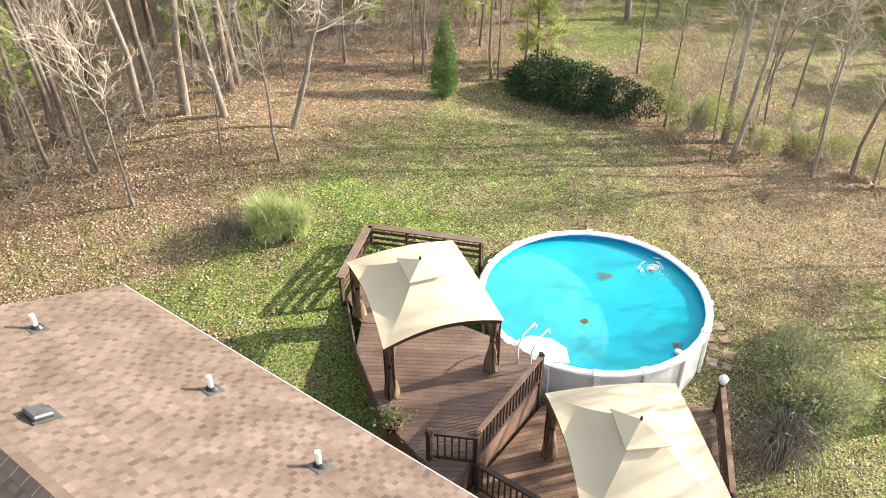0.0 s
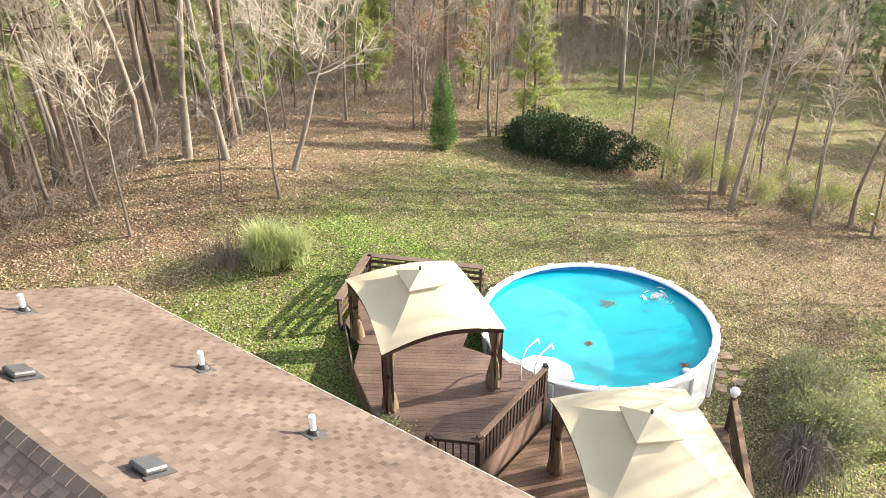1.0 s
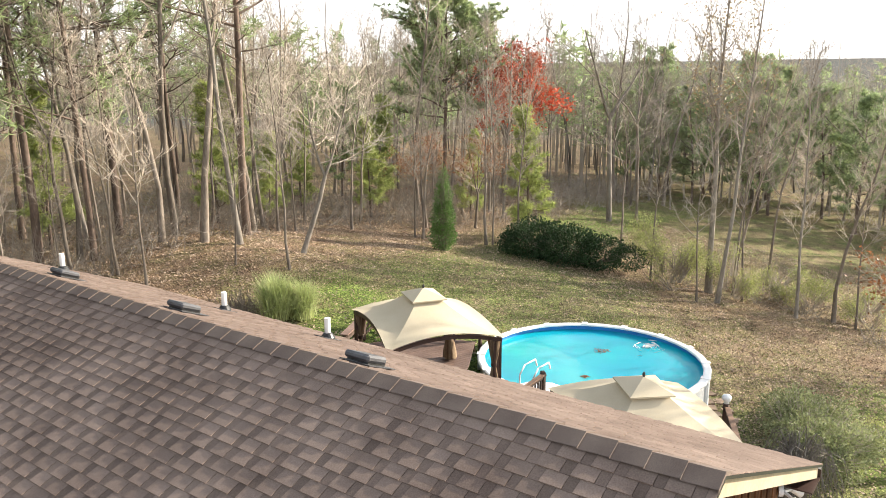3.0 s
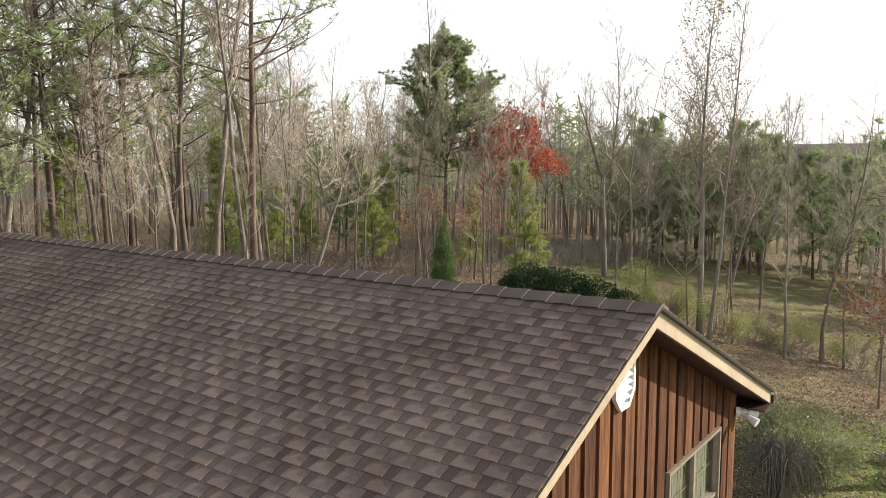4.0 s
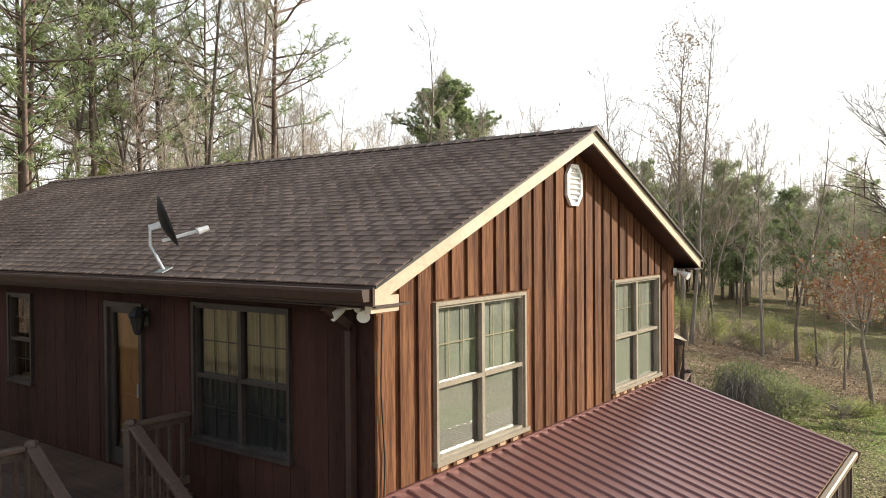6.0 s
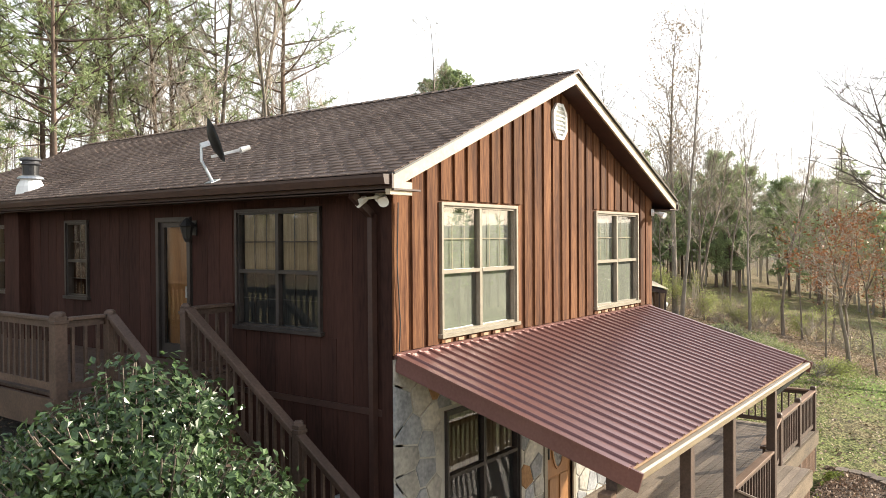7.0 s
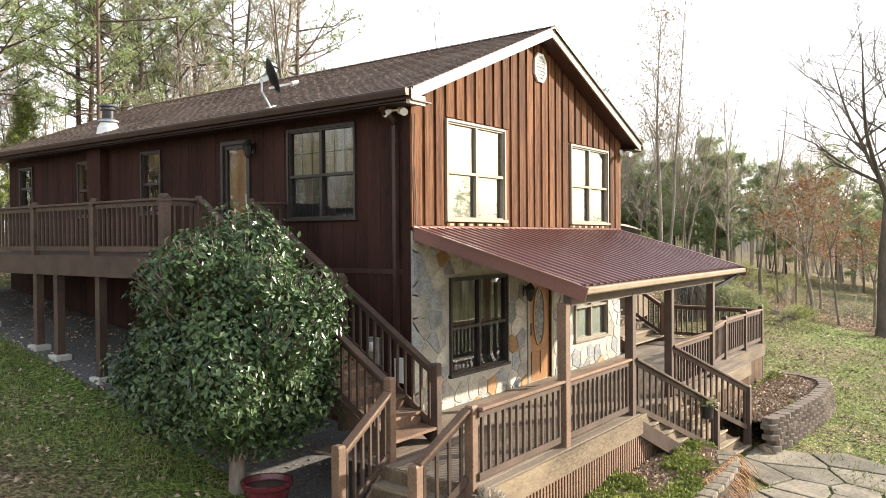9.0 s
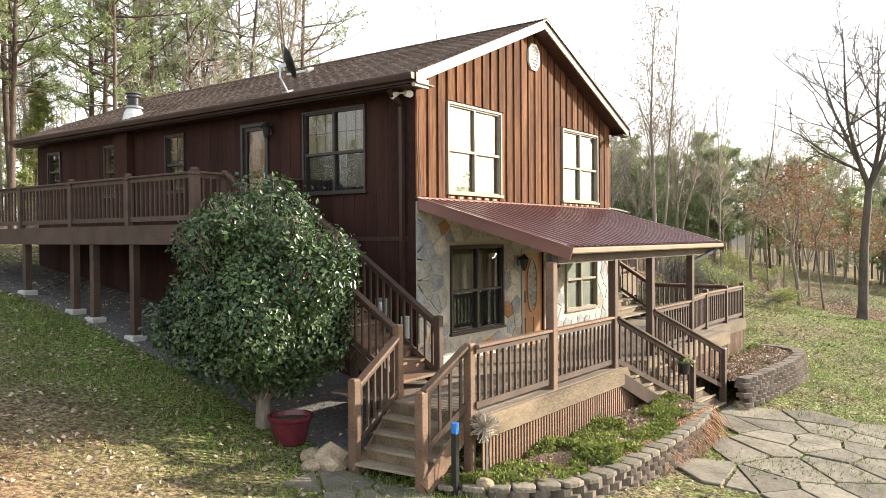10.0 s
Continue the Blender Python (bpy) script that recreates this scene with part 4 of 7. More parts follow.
PF = 0.42   # porch floor
porch = thing("front_porch", (0, 0, 0), "covered wooden front porch with a metal roof", "porch")
convex_boards([(-2.2, -2.85), (9.0, -2.85), (9.0, -0.005), (-2.2, -0.005)], 0, 0.14, 0.008, PF, PORCHBOARD, porch)
convex_boards([(9.0, -2.35), (12.3, -2.35), (12.3, 0.5), (9.0, 0.5)], 0, 0.14, 0.008, PF, PORCHBOARD, porch)
for lo, hi in (((-2.24, -2.9, 0.1), (9.0, -2.86, PF - 0.01)), ((9.0, -2.4, 0.1), (12.34, -2.36, PF - 0.01)), ((-2.24, -2.86, 0.1), (-2.2, -1.2, PF - 0.01)), ((12.3, -2.36, 0.1), (12.34, 0.5, PF - 0.01))):
    bm = bmesh.new()
    box(bm, lo, hi)
    part("rim_board", bm, RAWWOOD, porch, "weathered pine rim board")
SLAT = bpy.data.meshes.new("lattice_slat")
bm = bmesh.new()
box(bm, (-0.02, -0.01, -1.2), (0.02, 0.01, 0.0))
bm.to_mesh(SLAT)
bm.free()
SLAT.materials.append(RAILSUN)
x = -2.15
while x < 12.2:
    o = new("slat", SLAT)
    o.parent = porch
    o.location = (x, -2.84 if x < 9 else -2.34, 0.1)
    x += 0.085
for z in (-0.02, -0.2, -0.38, -0.56):
    for xa, xb, yy in ((-2.15, 9.0, -2.82), (9.0, 12.2, -2.32)):
        bm = bmesh.new()
        box(bm, (xa, yy - 0.005, z - 0.018), (xb, yy + 0.012, z + 0.018))
        part("lattice_rail", bm, RAILSUN, porch)
# porch roof
bm = bmesh.new()
prof, x = [], 0.02
while x < 7.78:
    prof += [(x, 0), (x + 0.14, 0), (x + 0.16, 0.024), (x + 0.2, 0.024), (x + 0.22, 0)]
    x += 0.228
Y1, ZE, ZW, PX1 = -2.96, 2.66, 3.51, 7.98
top = [[bm.verts.new((px, y, z + pz)) for px, pz in prof] for y, z in ((-0.035, ZW), (Y1, ZE))]
for i in range(len(prof) - 1):
    bm.faces.new((top[0][i], top[1][i], top[1][i + 1], top[0][i + 1]))
part("roof_sheet", bm, METALROOF, porch, "ribbed red-brown metal roof")
for xx in (0.02, PX1):
    bm = bmesh.new()
    beam(bm, (xx, -0.02, ZW - 0.085), (xx, Y1 - 0.11, ZE - 0.115), 0.03, 0.2)
    beam(bm, (xx, -0.02, ZW + 0.022), (xx, Y1, ZE + 0.022), 0.09, 0.02)
    part("gable_trim", bm, METALROOF, porch)
bm = bmesh.new()
box(bm, (0.036, Y1 - 0.1, ZE - 0.12), (PX1 + 0.04, Y1 - 0.0, ZE - 0.02), 0.02)
part("gutter", bm, mat("bronze_gutter", (0.2, 0.15, 0.1), (0.28, 0.22, 0.15), 3, 0.4, 0.05), porch, "tan gutter on the porch eave")
# beam takes the dark rail brown to stand in for shade under the roof
bm = bmesh.new()
box(bm, (0.06, -2.81, 2.38), (PX1 - 0.1, -2.69, 2.56))
part("beam", bm, RAILWOOD, porch)
bm = bmesh.new()
vs = [bm.verts.new(p) for p in ((0.04, -0.01, ZW - 0.1), (PX1 - 0.02, -0.01, ZW - 0.1), (PX1 - 0.02, Y1 + 0.02, ZE - 0.1), (0.04, Y1 + 0.02, ZE - 0.1), (0.04, -0.01, ZW - 0.03), (PX1 - 0.02, -0.01, ZW - 0.03), (PX1 - 0.02, Y1 + 0.02, ZE - 0.03), (0.04, Y1 + 0.02, ZE - 0.03))]
for f in ((0, 1, 2, 3), (7, 6, 5, 4), (0, 4, 5, 1), (1, 5, 6, 2), (2, 6, 7, 3), (3, 7, 4, 0)):
    bm.faces.new([vs[i] for i in f])
bmesh.ops.recalc_face_normals(bm, faces=bm.faces[:])
part("ceiling_panel", bm, TAN, porch)
bm = bmesh.new()
for p, q in (((7.7, -3.0, 2.56), (7.55, -2.9, 2.42)), ((7.55, -2.9, 2.44), (6.72, -2.68, 2.2)), ((6.72, -2.66, 2.22), (6.72, -2.66, 0.2))):
    beam(bm, p, q, 0.07, 0.07)
part("downspout", bm, BLACK, porch)
for px in (-0.05, 2.28, 4.06, 6.46):
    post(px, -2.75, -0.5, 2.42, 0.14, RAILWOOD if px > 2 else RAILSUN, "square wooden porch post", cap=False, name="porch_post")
# porch rails, top rails in the sunlit wood colour
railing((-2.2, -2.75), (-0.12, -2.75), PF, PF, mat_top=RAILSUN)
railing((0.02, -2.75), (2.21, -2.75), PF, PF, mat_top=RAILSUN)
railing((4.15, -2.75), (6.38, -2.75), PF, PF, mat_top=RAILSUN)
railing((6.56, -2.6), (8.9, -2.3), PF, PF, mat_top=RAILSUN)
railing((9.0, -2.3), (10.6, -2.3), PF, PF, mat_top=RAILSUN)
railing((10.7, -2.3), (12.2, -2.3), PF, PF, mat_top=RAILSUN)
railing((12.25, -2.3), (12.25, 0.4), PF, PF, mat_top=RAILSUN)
for x, y in ((12.25, -2.3), (10.65, -2.3), (8.95, -2.3), (12.25, 0.45)):
    post(x, y, -0.5, PF + 1.0)
# front steps, running down to the flagstones
GZ = -0.95
flight("front_steps", (2.35, -2.85), (4.05, -2.85), (4.35, -3.55), (6.0, -3.65), PF, GZ, 6, RAWWOOD, "broad weathered wooden front steps", RAILWOOD, TREAD)
railing((2.34, -2.8), (4.45, -3.45), PF, -0.62, "sloping brown stair railing")
railing((4.08, -2.8), (6.0, -3.6), PF, -0.55, "sloping brown stair railing")
post(4.47, -3.45, GZ - 0.1, 0.3, 0.13)
post(6.03, -3.6, GZ - 0.1, 0.38, 0.13)
# upper deck along the long wall
DF = 3.08
deck = thing("upper_deck", (0, 0, 0), "raised dark brown wooden deck along the house", "deck")
convex_boards([(-2.5, 3.0), (-0.04, 3.0), (-0.04, 14.0), (-2.5, 14.0)], 90, 0.14, 0.008, DF, RAILWOOD, deck)
for lo, hi in (((-2.6, 2.95, 2.72), (-2.55, 14.0, DF - 0.0)), ((-2.52, 2.92, 2.74), (-0.03, 2.98, DF - 0.04))):
    bm = bmesh.new()
    box(bm, lo, hi)
    part("rim_board", bm, RAILWOOD, deck)
for y in (4.97, 6.42, 7.2, 9.3, 11.6, 13.8):
    gz = ground_z(-2.5, y)
    bm = bmesh.new()
    box(bm, (-2.55, y - 0.07, gz - 0.05), (-2.41, y + 0.07, 2.74))
    part("support_post", bm, RAILWOOD, deck)
    bm = bmesh.new()
    box(bm, (-2.64, y - 0.16, gz - 0.15), (-2.32, y + 0.16, gz + 0.1), 0.02)
    part("footing", bm, CONCRETE, deck, "concrete footing block")
ys = [3.02, 5.12, 7.27, 9.5, 11.7, 13.9]
for a, b in zip(ys, ys[1:]):
    railing((-2.5, a + 0.06), (-2.5, b - 0.06), DF, DF)
for k, y in enumerate(ys):
    post(-2.5, y, 2.8, DF + 0.96, 0.15 if k == 0 else 0.12)
railing((-2.42, 3.0), (-1.95, 3.0), DF, DF)
post(-1.88, 2.98, 2.8, DF + 0.94)
post(-0.8, 2.98, 2.8, DF + 0.94)
railing((-0.72, 2.98), (-0.05, 2.98), DF, DF)
# long stairs from the upper deck to the landing
flight("deck_stairs", (-1.88, 2.92), (-0.8, 2.92), (-1.95, -1.15), (-0.85, -1.15), DF, PF + 0.05, 13, RAILSUN, "long wooden stairs beside the house")
railing((-1.9, 2.9), (-1.98, -1.15), DF, PF + 0.12, "long sloping stair railing")
railing((-0.8, 2.9), (-0.86, 0.8), DF, 1.76, "long sloping stair railing")
railing((-0.86, 0.72), (-0.9, -1.1), 1.72, PF + 0.12, "long sloping stair railing")
post(-0.84, 0.76, 0.3, 2.75)
post(-0.9, -1.15, -0.4, 1.53)
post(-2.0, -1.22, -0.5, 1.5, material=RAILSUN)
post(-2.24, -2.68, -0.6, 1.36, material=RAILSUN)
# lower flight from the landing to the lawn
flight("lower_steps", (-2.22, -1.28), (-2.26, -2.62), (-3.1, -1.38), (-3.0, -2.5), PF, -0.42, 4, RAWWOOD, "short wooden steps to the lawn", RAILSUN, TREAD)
railing((-2.08, -1.26), (-3.0, -1.32), PF, -0.12, "sloping sunlit-toned wooden stair railing", mat_top=RAILSUN)
railing((-2.3, -2.66), (-2.95, -2.44), PF, -0.1, "sloping sunlit-toned wooden stair railing", mat_top=RAILSUN)
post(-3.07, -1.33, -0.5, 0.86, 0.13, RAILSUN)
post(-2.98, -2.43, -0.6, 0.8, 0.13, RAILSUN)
# stairs from the porch wing up to the back deck
flight("back_stairs", (9.0, 1.75), (11.2, 1.75), (9.0, 0.05), (11.2, 0.05), 1.62, PF, 6, RAWWOOD, "sunlit wooden stairs to the back deck", RAWWOOD, TREAD)
railing((11.26, 1.02), (11.26, 0.1), 1.1, PF + 0.1, mat_top=RAILSUN)
post(11.26, 0.04, 0.0, 1.5, material=RAILSUN)


# ---- back decks, pool and gazebos ----
UD, LD = 2.35, 1.62
PC, PR, RIM = (18.55, 7.32), 3.36, 2.34
back_deck = thing("pool_deck", (0, 0, 0), "red-brown stained pool deck", "deck")
convex_boards([(10.6, 6.7), (14.7, 6.75), (15.35, 7.6), (15.15, 9.6), (13.6, 11.9), (12.7, 11.3), (11.2, 9.0)], -57, 0.14, 0.008, UD, DECKWOOD, back_deck)
convex_boards([(13.6, 11.9), (15.15, 9.6), (15.9, 9.9), (17.7, 10.9), (16.55, 14.0), (14.2, 13.0)], -20, 0.14, 0.008, UD, DECKWOOD, back_deck)
for p, q in (((10.6, 6.7), (14.7, 6.75)), ((10.6, 6.7), (11.2, 9.0)), ((11.2, 9.0), (12.7, 11.3)), ((12.7, 11.3), (14.2, 13.0)), ((14.2, 13.0), (16.55, 14.0)), ((16.55, 14.0), (17.7, 10.9))):
    bm = bmesh.new()
    beam(bm, (*p, UD - 0.2), (*q, UD - 0.2), 0.04, 0.32)
    beam(bm, (*p, UD - 0.75), (*q, UD - 0.75), 0.03, 0.8)
    part("skirt_board", bm, DECKWOOD, back_deck)
railing((11.6, 6.62), (14.45, 6.72), UD, UD, mat_top=RAILSUN)
post(14.52, 6.75, 1.0, UD + 0.95)
post(11.5, 6.6, 1.0, UD + 0.95)
railing((11.45, 6.55), (11.0, 7.4), UD, UD)
post(10.95, 7.5, 1.0, UD + 0.95)
# slatted bench back round the far end of the deck
bench = thing("deck_bench", (0, 0, 0), "brown slatted bench railing round the deck end", "bench")
BP = [(14.0, 13.0), (16.5, 14.1), (17.9, 10.75)]
for p, q in zip(BP, BP[1:]):
    for dz, w, h in ((0.82, 0.24, 0.04), (0.62, 0.03, 0.1), (0.42, 0.03, 0.1), (0.22, 0.03, 0.1)):
        bm = bmesh.new()
        beam(bm, (*p, UD + dz), (*q, UD + dz), w, h)
        part("slat", bm, RAILWOOD if dz < 0.8 else DECKWOOD, bench)
    for f in (0.02, 0.34, 0.67, 0.98):
        bm = bmesh.new()
        x, y = p[0] + (q[0] - p[0]) * f, p[1] + (q[1] - p[1]) * f
        box(bm, (x - 0.045, y - 0.045, UD - 0.6), (x + 0.045, y + 0.045, UD + 0.8))
        part("support", bm, RAILWOOD, bench)
low_deck = thing("low_deck", (0, 0, 0), "light brown lower deck under the second gazebo", "deck")
convex_boards([(9.2, 2.6), (11.2, 1.0), (13.9, 1.55), (17.0, 3.0), (16.6, 4.0), (15.4, 6.0), (14.6, 6.6), (9.2, 6.6)], -40, 0.14, 0.008, LD, RAILSUN, low_deck)
for p, q in (((9.2, 2.6), (11.2, 1.0)), ((11.2, 1.0), (13.9, 1.55)), ((13.9, 1.55), (17.0, 3.0)), ((17.0, 3.0), (16.6, 4.0))):
    bm = bmesh.new()
    beam(bm, (*p, LD - 0.4), (*q, LD - 0.4), 0.04, 0.72)
    part("rim_board", bm, RAWWOOD, low_deck)
railing((13.9, 1.62), (16.85, 2.9), LD, LD, mat_top=RAILSUN)
railing((11.3, 1.1), (13.8, 1.6), LD, LD, mat_top=RAILSUN)
railing((11.35, 6.4), (11.35, 4.0), LD, LD)
for x, y in ((13.85, 1.6), (16.92, 2.95), (11.35, 6.45), (11.35, 3.9), (11.3, 1.1)):
    post(x, y, 0.6, LD + 0.97)

# pool
pool = thing("pool", (PC[0], PC[1], 0), "round above-ground pool with white wall and blue liner", "pool")
gz = 0.75
N = 48


def ring_part(name, profile, material, label="", smooth=True, n=72):
    bm = bmesh.new()
    rings = [[bm.verts.new((r * math.cos(2 * math.pi * k / n), r * math.sin(2 * math.pi * k / n), z)) for k in range(n)] for r, z in profile]
    for a, b in zip(rings, rings[1:]):
        for k in range(n):
            bm.faces.new((a[k], a[(k + 1) % n], b[(k + 1) % n], b[k]))
    bmesh.ops.recalc_face_normals(bm, faces=bm.faces[:])
    return part(name, bm, material, pool, label, smooth)


ring_part("wall", [(PR - 0.1, RIM - 0.05), (PR - 0.08, RIM - 0.05), (PR - 0.08, gz - 0.2), (PR - 0.1, gz - 0.2)], POOLWALL, smooth=False)
ring_part("top_rail", [(PR - 0.2, RIM - 0.06), (PR - 0.2, RIM - 0.015), (PR - 0.16, RIM), (PR - 0.02, RIM), (PR + 0.02, RIM - 0.02), (PR + 0.02, RIM - 0.08)], WHITE, "white pool coping", n=36, smooth=False)
ring_part("liner_wall", [(PR - 0.105, RIM - 0.06), (PR - 0.115, 1.5), (PR - 0.22, 1.2), (PR - 0.42, 1.06), (PR - 0.8, 1.0)], LINER_WALL, "blue vinyl liner")
bm = bmesh.new()
bm.faces.new([bm.verts.new(((PR - 0.79) * math.cos(2 * math.pi * k / 72), (PR - 0.79) * math.sin(2 * math.pi * k / 72), 1.0)) for k in range(72)])
part("liner_floor", bm, LINER_FLOOR, pool, "cyan vinyl liner floor")
for k in range(16):
    a = 2 * math.pi * (k + 0.3) / 16
    bm = bmesh.new()
    tbox(bm, ((PR - 0.03) * math.cos(a), (PR - 0.03) * math.sin(a), (RIM + gz) / 2 - 0.1), (0.09, 0.16, RIM - gz), pose(0, 0, 0, 0, 0, math.degrees(a)), 0.015)
    part("upright", bm, WHITE, pool)
    bm = bmesh.new()
    tbox(bm, ((PR - 0.09) * math.cos(a), (PR - 0.09) * math.sin(a), RIM + 0.006), (0.27, 0.2, 0.02), pose(0, 0, 0, 0, 0, math.degrees(a)), 0.008)
    part("rail_cap", bm, WHITE, pool)
WATER = bpy.data.materials.new("pool_water")
WATER.use_nodes = True
n_, l_ = WATER.node_tree.nodes, WATER.node_tree.links
gl = n_.new("ShaderNodeBsdfGlossy")
gl.inputs["Roughness"].default_value = 0.03
tr = n_.new("ShaderNodeBsdfTransparent")
tr.inputs[0].default_value = (0.62, 0.95, 0.97, 1)
fr = n_.new("ShaderNodeFresnel")
fr.inputs[0].default_value = 1.33
wt = n_.new("ShaderNodeTexNoise")
wt.inputs["Scale"].default_value = 5.5
wt.inputs["Detail"].default_value = 4
wtc = n_.new("ShaderNodeTexCoord")
l_.new(wtc.outputs["Object"], wt.inputs[0])
wb = n_.new("ShaderNodeBump")
wb.inputs["Strength"].default_value = 0.22
wb.inputs["Distance"].default_value = 0.05
l_.new(wt.outputs[0], wb.inputs["Height"])
l_.new(wb.outputs[0], gl.inputs["Normal"])
l_.new(wb.outputs[0], fr.inputs["Normal"])
mx = n_.new("ShaderNodeMixShader")
l_.new(fr.outputs[0], mx.inputs[0])
l_.new(tr.outputs[0], mx.inputs[1])
l_.new(gl.outputs[0], mx.inputs[2])
# cyan diffuse body stands in for light scattered in the water
body = n_.new("ShaderNodeBsdfDiffuse")
tone = n_.new("ShaderNodeTexNoise")
tone.inputs["Scale"].default_value = 0.35
l_.new(wtc.outputs["Object"], tone.inputs[0])
tr_ = n_.new("ShaderNodeValToRGB")
tr_.color_ramp.elements[0].position, tr_.color_ramp.elements[1].position = 0.35, 0.62
tr_.color_ramp.elements[0].color, tr_.color_ramp.elements[1].color = (0.008, 0.56, 0.82, 1), (0.014, 0.74, 0.87, 1)
l_.new(tone.outputs[0], tr_.inputs[0])
l_.new(tr_.outputs[0], body.inputs[0])
deep = n_.new("ShaderNodeMixShader")
deep.inputs[0].default_value = 0.5
l_.new(tr.outputs[0], deep.inputs[1])
l_.new(body.outputs[0], deep.inputs[2])
l_.new(deep.outputs[0], mx.inputs[1])
l_.new(mx.outputs[0], n_["Material Output"].inputs[0])
bm = bmesh.new()
bm.faces.new([bm.verts.new(((PR - 0.11) * math.cos(2 * math.pi * k / 72), (PR - 0.11) * math.sin(2 * math.pi * k / 72), RIM - 0.2)) for k in range(72)])
w = part("water", bm, WATER, pool, "clear rippled water")
w.visible_shadow = False
# worn square pavers on the ground round the pool
for k in range(22):
    r = random.Random(200 + k)
    a = radians(-72 + 3.9 * (k // 2) * 2 + r.uniform(-2, 2))
    d = PR + 0.28 + 0.42 * (k % 2) + r.uniform(-0.05, 0.05)
    x, y = PC[0] + d * math.cos(a), PC[1] + d * math.sin(a)
    bm = bmesh.new()
    w = r.uniform(0.13, 0.17)
    slab(bm, [(-w, -w), (w, -w * 1.05), (w * 0.95, w), (-w, w)], -0.05, 0.02)
    o = obj("paver", bm, PAVER)
    o.matrix_basis = pose(x, y, ground_z(x, y) + 0.02, r.gauss(0, 2), r.gauss(0, 2), math.degrees(a) + r.gauss(0, 8))
    tagged(o, "worn red-tan concrete paver in the grass", "paver", "pool pavers")
# step and handrail at the deck side
bm = bmesh.new()
slab(bm, [(-3.3, 0.35), (-3.12, 0.75), (-2.62, 0.5), (-2.42, 0.0), (-2.5, -0.5), (-2.95, -0.85), (-3.25, -0.4)], RIM - 0.03, RIM + 0.02)
part("entry_platform", bm, WHITE, pool, "white plastic entry platform")


def tube_curve(name, pts, r, material, parent, label=""):
    bm = bmesh.new()
    for a, b in zip(pts, pts[1:]):
        cyl(bm, a, b, r, n=8)
    return part(name, bm, material, parent, label, True)


for off in (0.0, 0.4):
    tube_curve("handrail", [(-3.75, 0.25 - off, RIM), (-3.75, 0.25 - off, RIM + 0.62), (-3.5, 0.25 - off, RIM + 0.82), (-2.95, 0.25 - off, RIM + 0.8), (-2.85, 0.25 - off, RIM + 0.6)], 0.022, WHITE, pool, "white tube handrail")


t = thing("post_lamp", (16.92, 2.95, LD + 1.0), "white round lamp standing on the railing post", "lamp")
bm = bmesh.new()
lathe(bm, [(0.07, 0.0), (0.05, 0.04), (0.1, 0.07), (0.12, 0.16), (0.09, 0.21), (0.03, 0.23)], n=16)
part("globe", bm, WHITE, t, smooth=True)


